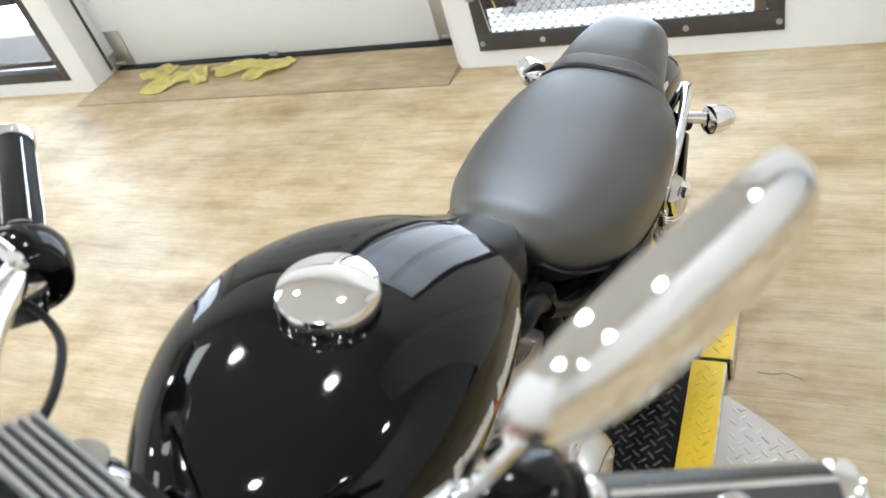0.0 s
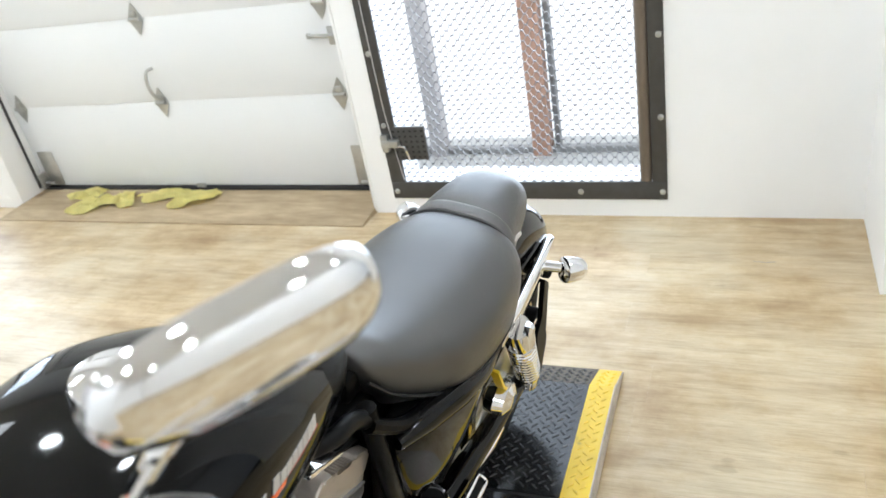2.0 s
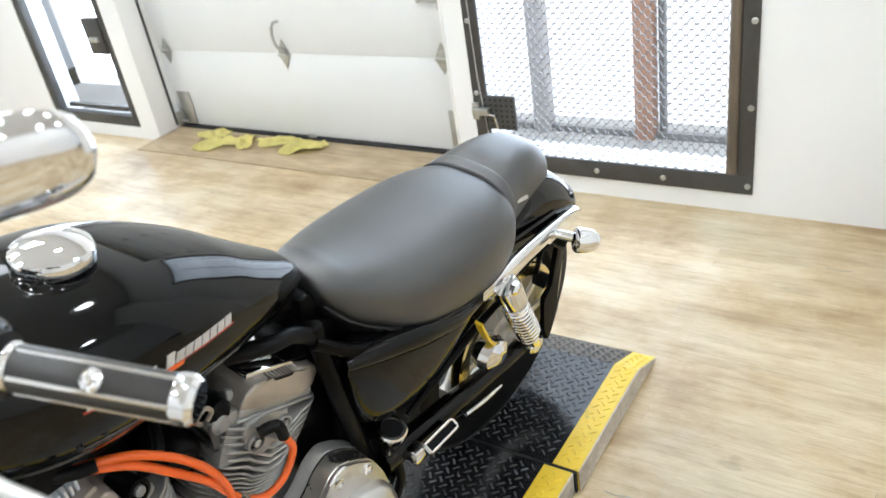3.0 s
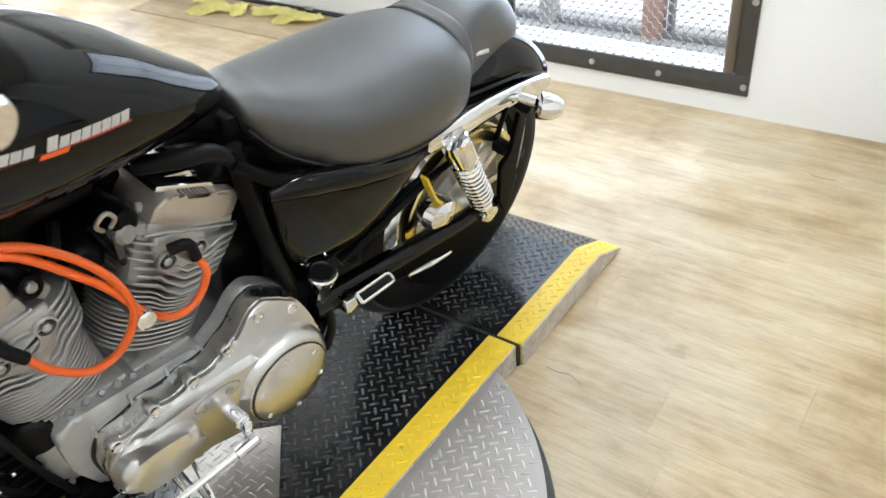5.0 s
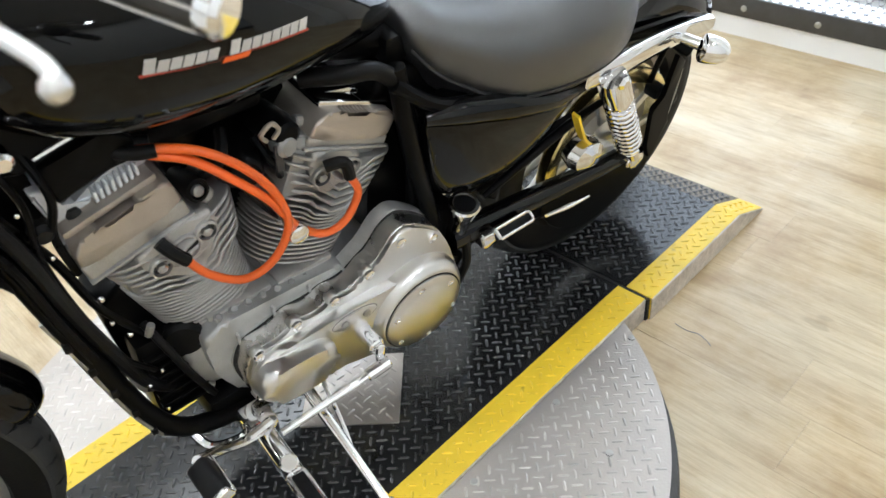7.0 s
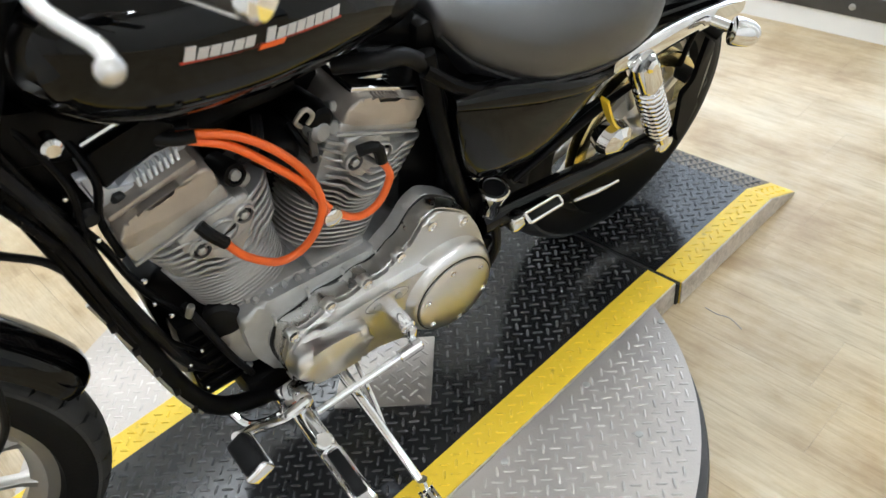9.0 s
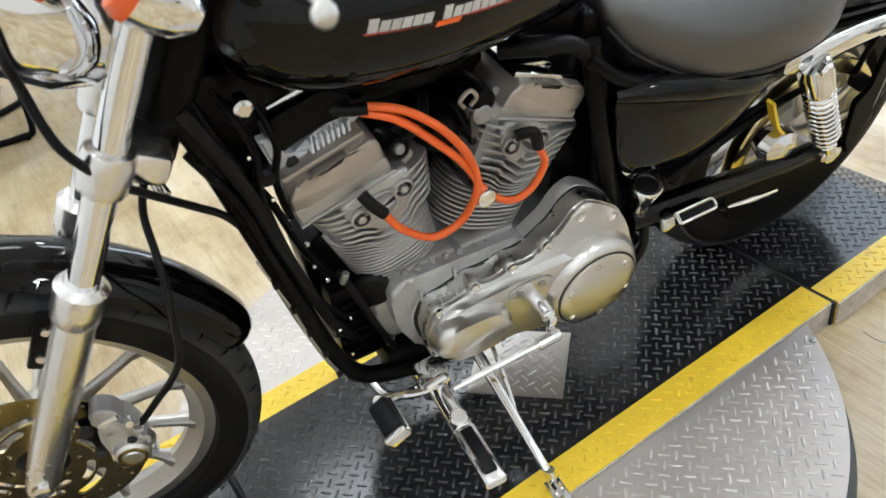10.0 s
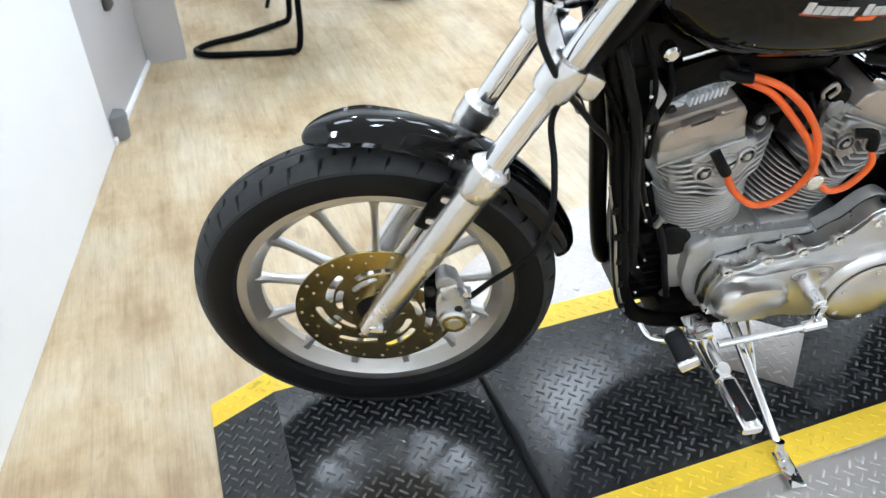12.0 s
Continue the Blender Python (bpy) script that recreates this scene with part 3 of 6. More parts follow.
def yard():
    root = thing("porch", "bright white porch outside the gate with timber posts", "porch", "structure")
    part("paving", box((-1.6, 3.25, -0.11), (7.0, 0.75, 0.06)), M_OUTFLOOR, root)
    part("step_edge", box((-0.6, 3.43, -0.065), (3.6, 0.04, 0.035), 0.004), M_COVER_SIDE, root, "grey metal edge strip")
    part("post", box((-0.345, 3.42, 1.25), (0.09, 0.08, 2.7), 0.006), M_POST, root, "brown timber post")
    part("post", box((-0.875, 3.42, 1.25), (0.08, 0.08, 2.7), 0.006), M_GREYBOX, root, "white post")
    part("post", box((-0.275, 3.45, 1.25), (0.025, 0.05, 2.7), 0.004), M_GREYBIN, root, "grey post")
    part("post", box((-3.55, 3.40, 1.25), (0.07, 0.07, 2.7), 0.006), M_WALL, root, "white post")
    part("far_wall", box((-3.75, 3.5, 1.2), (0.55, 0.04, 2.7)), M_BLUEWALL, root, "pale blue wall")
    solid("backdrop", box((-1.6, 3.62, 1.3), (7.0, 0.02, 3.0)), M_OUT, "bright overcast daylight", "backdrop", "structure")


def lights():
    bm = lathe([(0, 0.098), (0.004, 0.118), (0.016, 0.118), (0.02, 0.110), (0.006, 0.095)], (0, 0, 0), (0, 0, -1), 24)
    root = thing("downlight", "round white ceiling downlight, lit", "lamp", group="ceiling downlights", at=Matrix.Translation((0.1, 0.4, CEIL)))
    part("trim_ring", bm, M_WALL, root)
    part("diffuser", lathe([(0.006, 0.092), (0.010, 0.092), (0.012, 0.07)], (0, 0, 0), (0, 0, -1), 20), M_LAMP, root)
    for i, x in enumerate((-4.2, -1.3, 0.1, 2.5)):
        for j, yy in enumerate((-2.4, -1.0, 0.4, 1.8)):
            if (i, j) != (2, 2):
                copy_thing(root, Matrix.Translation((x, yy, CEIL)))
    for x, yy in ((-2.62, 1.78), (-2.40, 0.74), (-2.85, -0.30)):
        root = thing("ceiling_panel", "flat square ceiling light panel, lit", "lamp", group="ceiling light panels", at=Matrix.Translation((x, yy, CEIL)))
        bm = bmesh.new()
        for c, sz in (((0, 0.31, -0.008), (0.64, 0.02, 0.014)), ((0, -0.31, -0.008), (0.64, 0.02, 0.014)), ((0.31, 0, -0.008), (0.02, 0.6, 0.014)), ((-0.31, 0, -0.008), (0.02, 0.6, 0.014))):
            add_box(bm, c, sz, 0.002)
        part("panel_frame", bm, M_WALL, root)
        part("diffuser", box((0, 0, -0.005), (0.598, 0.598, 0.006)), M_PANEL, root)


FLOOR = room()
garage_door()
sill()
gate()
glass_door()
yard()
lights()

# ---------- the lift deck and turntable ----------
DX0, DX1, DH = -0.355, 0.267, 0.064
STRIP = 0.067


def lug_grid(bm, x0, x1, ya, yb, zf, pitch=0.0212, size=(0.0116, 0.0026, 0.0019), inside=None):
    """Raised lens-shaped lugs in two crossed directions, each end pointing at the next one's middle."""
    L, W, T = size
    n = int(max(x1 - x0, yb - ya) / pitch) + 3
    xm, ym, h = (x0 + x1) / 2, (ya + yb) / 2, pitch * math.sqrt(0.5)
    for i in range(-n, n + 1):
        for j in range(-n, n + 1):
            x, y = xm + (i - j) * h, ym + (i + j) * h
            if not (x0 + 0.006 < x < x1 - 0.006 and ya + 0.006 < y < yb - 0.006) or (inside and not inside(x, y)):
                continue
            a = radians(45 if (i + j) % 2 else 135) + 0.06 * math.sin(i * 7.1 + j * 3.3)
            ca, sa = math.cos(a), math.sin(a)
            base = [(-L, 0), (-L * 0.65, -W), (L * 0.65, -W), (L, 0), (L * 0.65, W), (-L * 0.65, W)]
            vb = [bm.verts.new((x + u * ca - v * sa, y + u * sa + v * ca, zf(x, y))) for u, v in base]
            vt = [bm.verts.new((x + (u * ca - v * sa) * 0.62, y + (u * sa + v * ca) * 0.62, zf(x, y) + T)) for u, v in base]
            for k in range(6):
                bm.faces.new((vb[k], vb[(k + 1) % 6], vt[(k + 1) % 6], vt[k]))
            bm.faces.new(vt)
    return bm


def deck_section(name, label, prof, DX0, DX1, STRIP):
    """A deck section from a side profile of (y, z) along its top, with yellow borders and tread lugs."""
    root = thing(name, label, "vehicle ramp")
    ys = [p[0] for p in prof]
    def top(x, y):
        for (a, za), (b, zb) in zip(prof, prof[1:]):
            if min(a, b) - 1e-6 <= y <= max(a, b) + 1e-6:
                return za + (zb - za) * (y - a) / (b - a)
        return prof[-1][1]
    def slab(x0, x1, lift=0.0):
        bm = bmesh.new()
        pts = [(y, z + lift) for y, z in prof] + [(prof[-1][0], 0.001), (prof[0][0], 0.001)]
        a = [bm.verts.new((x0, y, z)) for y, z in pts]
        b = [bm.verts.new((x1, y, z)) for y, z in pts]
        ring_faces(bm, [a, b])
        return bm
    part("tread_plate", slab(DX0 + STRIP, DX1 - STRIP), M_DECK, root, "scuffed black tread plate", sharp=20)
    for x0, x1 in ((DX0 + 0.003, DX0 + STRIP), (DX1 - STRIP, DX1 - 0.003)):
        b = part("border", slab(x0, x1), M_YELLOW, root, "yellow painted border", sharp=20)
        part("border_lug", lug_grid(bmesh.new(), x0 + 0.004, x1 - 0.004, min(ys) + 0.006, max(ys) - 0.006, top), M_YELLOW_LUG, b, kind="stuff")
    for x0, x1 in ((DX0, DX0 + 0.0028), (DX1 - 0.0028, DX1)):
        part("edge_plate", slab(x0, x1, -0.002), M_SIDE, root, "bare metal side plate", sharp=20)
    part("tread_lug", lug_grid(bmesh.new(), DX0 + STRIP + 0.004, DX1 - STRIP - 0.004, min(ys) + 0.006, max(ys) - 0.006, top), M_LUG, root, kind="stuff")
    return root


def platform():
    deck_section("deck", "black tread plate deck with yellow painted borders", [(0.034, DH), (1.212, DH)], -0.346, 0.256, 0.072)
    deck_section("rear_ramp", "short black ramp with yellow borders on the plank floor", [(1.222, DH), (1.612, DH), (1.747, 0.006)], -0.355, 0.267, 0.067)
    deck_section("front_ramp", "short black ramp with yellow borders under the front wheel", [(0.024, DH), (-0.405, DH), (-0.545, 0.006)], -0.365, 0.256, 0.070)
    cx, cy, r = -0.044, 0.54, 0.66
    root = thing("turntable", "round aluminium tread plate turntable with screws", "turntable")
    for sgn, xa in ((1, 0.257), (-1, -0.347)):
        bm = bmesh.new()
        a0 = math.acos((xa - cx) / (sgn * r))
        pts = [(cx + sgn * r * math.cos(a0 * k / 24), cy + r * math.sin(a0 * k / 24)) for k in range(-24, 25)]
        top = [bm.verts.new((x, y, 0.060)) for x, y in pts]
        bot = [bm.verts.new((x, y, 0.054)) for x, y in pts]
        ring_faces(bm, [bot, top])
        leaf = part("leaf", bm, M_ALUDECK, root, "scratched aluminium tread plate", sharp=25)
        x0, x1 = (xa, cx + r) if sgn > 0 else (cx - r, xa)
        part("leaf_lug", lug_grid(bmesh.new(), x0, x1, cy - r, cy + r, lambda x, y: 0.060, 0.0216, (0.0116, 0.0027, 0.0012), inside=lambda x, y: math.hypot(x - cx, y - cy) < r - 0.014 and (x - xa) * sgn > 0.012), M_ALULUG, leaf, kind="stuff")
        for x, y in ((0.281, 0.862), (0.295, 1.097), (0.28, 0.626), (0.425, 0.83), (0.29, 0.36), (0.47, 0.60)):
            xx = x if sgn > 0 else 2 * cx - x
            part("screw", lathe([(0, 0.0075), (0.002, 0.007), (0.0025, 0.004)], (xx, y, 0.060), (0, 0, 1), 10), M_ZINC, leaf)
    part("drum", lathe([(0.002, 0.635), (0.053, 0.635)], (cx, cy, 0), (0, 0, 1), 72), M_DARK, root, "black drum under the plate")
    part("floor_ring", lathe([(0.001, 0.640), (0.012, 0.640), (0.012, 0.676), (0.001, 0.680)], (cx, cy, 0), (0, 0, 1), 96, closed=True), M_STEEL, root, "dark grey floor ring")
    # dark strips put into the open gaps at both ends of the deck
    for y, x0, x1 in ((1.217, -0.350, 0.261), (0.029, -0.344, 0.253)):
        solid("joint_filler", box(((x0 + x1) / 2, y, 0.032), (x1 - x0, 0.0096, 0.060)), M_DARK, "dark strip filling the gap between deck and ramp", "joint strip", group="deck joints")
    solid("rubber_strip", rod((-0.33, 0.030, DH + 0.004), (0.245, 0.028, DH + 0.004), 0.0075, 12), M_RUBBER, "black rubber strip along the deck joint", "rubber strip")
    # loose plate
    bm = box((0, 0, 0), (0.182, 0.192, 0.004), 0.0012, m=pose(-0.045, 0.626, DH + 0.004, 0, 0, -46.5))
    pl = solid("loose_plate", bm, M_ALUDECK, "loose square of aluminium tread plate on the deck", "metal plate")
    m = pose(-0.045, 0.626, DH + 0.006, 0, 0, -46.5)
    bm = lug_grid(bmesh.new(), -0.085, 0.085, -0.09, 0.09, lambda x, y: 0.0, 0.0216, (0.0116, 0.0027, 0.0012))
    for v in bm.verts:
        v.co = m @ v.co
    part("plate_lug", bm, M_ALULUG, pl, kind="stuff")


# ---------- the motorcycle ----------
BIKE = pose(-0.227, -0.18, 0.064) @ pose(0, 0, 0, 0, 0, -6.5) @ pose(0, 0, 0, 0, 11.5, 0)
_n = Vector((0.945, -0.289, -0.153)).normalized()
_d = Vector((0.259, 0.455, 0.852))
_d = (_d - _n * _d.dot(_n)).normalized()
_y = _d.cross(_n)
FRONT_W = Matrix(((_n.x, _y.x, _d.x, -0.170), (_n.y, _y.y, _d.y, -0.180), (_n.z, _y.z, _d.z, 0.387), (0, 0, 0, 1)))
FM = BIKE.inverted() @ FRONT_W   # from the steered front end to the bike


def wheel(root, m, name, rim_r, tyre_r, tyre_w, spokes, label):
    """A cast wheel about the local x axis."""
    X = (1, 0, 0)
    w = tyre_w / 2
    b = rim_r * 0.92
    # the hub carries the rest
    hub = part(name, lathe([(-0.06, 0.028), (-0.055, 0.038), (-0.03, 0.05), (0.03, 0.05), (0.055, 0.038), (0.06, 0.028)], (0, 0, 0), X, 24, m), M_WHEEL, root, label)
    prof = [(-w * 0.60, rim_r), (-w * 0.60, b), (-w * 0.3, b - 0.012), (-w * 0.15, b - 0.022), (w * 0.15, b - 0.022), (w * 0.3, b - 0.012), (w * 0.60, b), (w * 0.60, rim_r), (w * 0.52, rim_r + 0.003), (w * 0.48, b + 0.012), (-w * 0.48, b + 0.012), (-w * 0.52, rim_r + 0.003)]
    part("rim", lathe(prof, (0, 0, 0), X, 72, m, closed=True), M_WHEEL, hub, "satin cast alloy rim", sharp=30)
    h = tyre_r - rim_r
    tp = []
    for k in range(17):
        a = radians(-118 + 236 * k / 16)
        tp.append((math.sin(a) * w, rim_r + h * 0.46 + math.cos(a) * h * 0.54 if abs(a) < radians(90) else rim_r + h * 0.46 + math.cos(a) * h * 0.9))
    tp = [(-w * 0.55, rim_r - 0.004)] + tp + [(w * 0.55, rim_r - 0.004)]
    part("tyre", lathe(tp, (0, 0, 0), X, 96, m, closed=True), M_RUBBER, hub, "black road tyre", sharp=40)
    # tread: large blocks between narrow hooked grooves
    bm = bmesh.new()
    nb = 38
    def P(ax, ang, up):
        rr = rim_r + h * 0.46 + math.sqrt(max(0.0, 1 - (ax / w) ** 2)) * h * 0.54 + up
        return m @ Vector((ax, rr * math.cos(ang), rr * math.sin(ang)))
    da = 2 * math.pi / nb
    prof_u = [(0.02, 0.0, 0.99), (0.12, 0.0, 0.98), (0.20, 0.0, 0.87), (0.42, 0.04, 0.91), (0.48, 0.44, 1.31), (0.74, 0.50, 1.37), (0.82, 0.52, 1.46), (0.90, 0.53, 1.52)]
    for i in range(nb):
        for sgn in (-1, 1):
            a0 = da * (i + (0.5 if sgn > 0 else 0))
            cols = []
            for u, t0, t1 in prof_u:
                row = []
                for q in range(4):
                    an = a0 + da * (t0 + (t1 - t0) * q / 3)
                    row.append((bm.verts.new(P(u * w * sgn, an, -0.001)), bm.verts.new(P(u * w * sgn, an, 0.0052))))
                cols.append(row)
            for c0, c1 in zip(cols, cols[1:]):
                for q in range(3):
                    bm.faces.new((c0[q][1], c0[q + 1][1], c1[q + 1][1], c1[q][1]))
                for q in (0, 3):
                    bm.faces.new((c0[q][0], c0[q][1], c1[q][1], c1[q][0]))
            for c in (cols[0], cols[-1]):
                for q in range(3):
                    bm.faces.new((c[q][0], c[q + 1][0], c[q + 1][1], c[q][1]))
    part("tread_pattern", bm, M_TREAD, hub, "worn tread blocks", kind="stuff")
    for k in range(spokes):
        a = 2 * math.pi * k / spokes + 0.12
        c, s = math.cos(a), math.sin(a)
        def S(r, t, x):
            return m @ Vector((x, c * r - s * t, s * r + c * t))
        bm = bmesh.new()
        rings = []
        for r, t, x in ((0.044, 0.010, 0.018), (0.09, 0.0075, 0.014), (0.16, 0.0062, 0.010), (b - 0.035, 0.0070, 0.010), (b - 0.012, 0.013, 0.016)):
            rings.append([bm.verts.new(S(r, u * t, v * x)) for u, v in ((-1, -0.4), (-0.5, -1), (0.5, -1), (1, -0.4), (1, 0.4), (0.5, 1), (-0.5, 1), (-1, 0.4))])
        ring_faces(bm, rings)
        part("spoke", bm, M_WHEEL, hub, sharp=50)
    return hub


def brake_disc(hub, m, x, r, name="brake_disc"):
    """A flat disc with drilled holes and two rings of swirled slots, cut through."""
    def circle(cy, cz, rad, n):
        return [(cy + rad * math.cos(2 * math.pi * k / n), cz + rad * math.sin(2 * math.pi * k / n)) for k in range(n)]
    def slot(a0, a1, q0, q1, half):
        """A curved slot from angle a0, radius q0, to a1, q1, with round ends."""
        mid = []
        for k in range(9):
            t = k / 8
            a, q = a0 + (a1 - a0) * t, q0 + (q1 - q0) * t
            mid.append(Vector((q * math.cos(a), q * math.sin(a))))
        sides, ends = ([], []), []
        for k, p in enumerate(mid):
            d = (mid[min(k + 1, 8)] - mid[max(k - 1, 0)]).normalized()
            nrm = Vector((-d.y, d.x)) * half
            sides[0].append(p + nrm)
            sides[1].append(p - nrm)
            ends.append(d)
        tip = [mid[-1] + ends[-1] * half * math.cos(t) + Vector((-ends[-1].y, ends[-1].x)) * half * math.sin(t) for t in (0.9, 0.0, -0.9)]
        tail = [mid[0] - ends[0] * half * math.cos(t) - Vector((-ends[0].y, ends[0].x)) * half * math.sin(t) for t in (0.9, 0.0, -0.9)]
        return [(p.x, p.y) for p in sides[0] + tip + sides[1][::-1] + tail]
    loops = [circle(0, 0, r, 120), circle(0, 0, r * 0.24, 40)]
    for k in range(24):
        a = 2 * math.pi * k / 24
        loops.append(circle(0.93 * r * math.cos(a), 0.93 * r * math.sin(a), 0.0036, 8))
        if k % 3 != 1:
            loops.append(circle(0.815 * r * math.cos(a + 0.09), 0.815 * r * math.sin(a + 0.09), 0.0032, 8))
    for k in range(7):
        a = 2 * math.pi * k / 7
        loops.append(slot(a, a + 0.62, 0.71 * r, 0.60 * r, 0.0068))
        loops.append(slot(a + 0.30, a + 0.86, 0.53 * r, 0.45 * r, 0.0062))
        loops.append(circle(0.335 * r * math.cos(a + 0.2), 0.335 * r * math.sin(a + 0.2), 0.0045, 10))
    bm = bmesh.new()
    edges = []
    for lp in loops:
        vs = [bm.verts.new((x - 0.002, y, z)) for y, z in lp]
        edges += [bm.edges.new((vs[k], vs[(k + 1) % len(vs)])) for k in range(len(vs))]
    bmesh.ops.triangle_fill(bm, use_beauty=True, edges=edges, normal=(1, 0, 0))
    ex = bmesh.ops.extrude_face_region(bm, geom=bm.faces[:])
    bmesh.ops.translate(bm, verts=[v for v in ex["geom"] if isinstance(v, bmesh.types.BMVert)], vec=(0.004, 0, 0))
    bmesh.ops.transform(bm, matrix=m, verts=bm.verts)
    return part(name, bm, M_BRONZE, hub, "drilled and slotted bronze-toned brake disc", sharp=25)


def front_end(root):
    hub = wheel(root, FM, "front_wheel", 0.255, 0.325, 0.100, 13, "polished cast front wheel with thin spokes")
    brake_disc(hub, FM, 0.058, 0.146)
    part("disc_carrier", lathe([(0.03, 0.045), (0.054, 0.046), (0.062, 0.034), (0.066, 0.026)], (0, 0, 0), (1, 0, 0), 20, FM), M_PLASTIC, hub)
    part("axle", rod((-0.115, 0, 0), (0.113, 0, 0), 0.011, 12, 0.002, FM), M_CHROME, root, "chrome axle")
    for s in (1, -1):
        x = 0.084 * s
        prof = [(-0.032, 0.016), (-0.028, 0.021), (0.0, 0.024), (0.05, 0.026), (0.16, 0.0275), (0.335, 0.0275), (0.34, 0.031), (0.362, 0.033), (0.39, 0.033), (0.395, 0.029), (0.40, 0.024)]
        f = part("fork_slider", lathe(prof, (x, 0, 0), (0, 0, 1), 24, FM), M_FORK, root, "satin alloy fork slider")
        part("axle_nut", lathe([(0, 0.014), (0.008, 0.014), (0.01, 0.010)], (x + 0.022 * s, 0, 0), (s, 0, 0), 6, FM), M_CHROME, f)
        part("fork_tube", rod((x, 0, 0.38), (x, 0, 0.84), 0.0195, 20, 0, FM), M_CHROME, root, "bright chrome fork tube")
        prof = [(0.538, 0.021), (0.541, 0.028), (0.552, 0.0305), (0.584, 0.0305), (0.595, 0.027), (0.598, 0.021)]
        part("fork_clamp", lathe(prof, (x, 0, 0), (0, 0, 1), 20, FM), M_FORK, root, "silver lower fork clamp")
        part("upper_clamp", lathe([(0.785, 0.021), (0.79, 0.032), (0.82, 0.032), (0.828, 0.02)], (x, 0, 0), (0, 0, 1), 20, FM), M_CHROME, root)
    bm = box((0, 0.035, 0.567), (0.16, 0.07, 0.045), 0.012, FM)
    part("lower_fork_bridge", bm, M_FORK, root, "silver fork bridge")
    part("upper_fork_bridge", box((0, 0.012, 0.800), (0.17, 0.06, 0.03), 0.01, FM), M_FRAME, root)
    part("steering_stem", rod((0, 0.055, 0.54), (0, 0.055, 0.80), 0.030, 18, 0.004, FM), M_FRAME, root)
    # front fender: an arched shell round the tyre
    bm = bmesh.new()
    rings = []
    for k in range(69):
        v = 0.5 - 0.5 * math.cos(math.pi * k / 68)
        v = 0.55 * v + 0.45 * k / 68
        a = radians(45 + 90 * v)
        s0, s1 = 0.37 * radians(90) * v / 0.045, 0.37 * radians(90) * (1 - v) / 0.105
        endf = min(1.0, s0, s1)
        e = math.sqrt(max(0.0, 1 - (1 - endf) ** 2))
        ww = 0.055 * (0.10 + 0.90 * e)
        ring = []
        for t, rr in [(-1, 0.322), (-0.98, 0.338), (-0.8, 0.350), (-0.45, 0.361), (0, 0.365), (0.45, 0.361), (0.8, 0.350), (0.98, 0.338), (1, 0.322), (0.93, 0.322), (0.75, 0.343), (0.4, 0.354), (0, 0.358), (-0.4, 0.354), (-0.75, 0.343), (-0.93, 0.322)]:
            rr = max(rr, 0.326 + 0.028 * min(1.0, max(0.0, (v - 0.42) / 0.4)))
            rr = 0.346 + (rr - 0.346) * (0.25 + 0.75 * e) + 0.009
            ring.append(bm.verts.new(FM @ Vector((t * ww, math.cos(a) * rr, math.sin(a) * rr))))
        rings.append(ring)
    ring_faces(bm, rings)
    part("front_fender", bm, M_BLACK, root, "gloss black front fender", sharp=60)
    for s in (1, -1):
        bm = bmesh.new()
        add_box(bm, (0.070 * s, -0.02, 0.275), (0.012, 0.05, 0.10), 0.004, FM)
        add_box(bm, (0.072 * s, -0.012, 0.24), (0.010, 0.03, 0.10), 0.003, FM)
        br = part("fender_bracket", bm, M_FRAME, root, "black fender bracket")
        for z in (0.25, 0.30):
            part("bracket_bolt", lathe([(0, 0.007), (0.004, 0.006)], (0.077 * s, -0.03, z), (s, 0, 0), 8, FM), M_CHROME, br)
    bj = part("banjo_fitting", lathe([(-0.008, 0.008), (-0.006, 0.0105), (0.006, 0.0105), (0.008, 0.008)], FM @ Vector((0.090, 0.105, 0.108)), FM.to_3x3() @ Vector((1, 0, 0)), 16), M_FRAME, root, "black banjo fitting of the brake hose")
    part("banjo_bolt", lathe([(0.008, 0.0075), (0.014, 0.0072), (0.016, 0.004)], FM @ Vector((0.090, 0.105, 0.108)), FM.to_3x3() @ Vector((1, 0, 0)), 6), M_DARK, bj)
    part("bleed_nipple", rod((0.086, 0.120, 0.100), (0.094, 0.134, 0.094), 0.004, 8, 0.001, FM), M_ZINC, bj)
    # brake caliper
    cm = FM @ pose(0.080, 0.098, 0.096, 30, 0, 0) @ Matrix.Diagonal((0.9, 0.92, 0.98, 1))
    cal = part("brake_caliper", prism(round_poly([(-0.022, -0.055), (0.026, -0.050), (0.032, -0.005), (0.022, 0.040), (0.002, 0.060), (-0.022, 0.055), (-0.030, 0.02), (-0.026, -0.02)], 0.3, 3), -0.026, 0.022, 0.008, cm), M_CASE, root, "grey cast brake caliper", sharp=40)
    part("piston_cap", lathe([(-0.016, 0.034), (-0.004, 0.032), (0.000, 0.028), (0.010, 0.026), (0.014, 0.022), (0.014, 0.014), (0.017, 0.012), (0.017, 0.004)], cm @ Vector((0.020, 0.004, -0.020)), FM.to_3x3() @ Vector((1, 0, 0)), 22), M_SATIN, cal, "round caliper cap")
    part("cap_ring", lathe([(0.012, 0.0225), (0.0165, 0.021), (0.0165, 0.0165), (0.012, 0.0155)], cm @ Vector((0.020, 0.004, -0.020)), FM.to_3x3() @ Vector((1, 0, 0)), 22, closed=True), M_BRONZE, cal)
    for k in range(6):
        part("caliper_rib", box((0.012, 0.030, -0.046 + 0.017 * k), (0.026, 0.014, 0.006), 0.002, cm), M_CASE, cal)
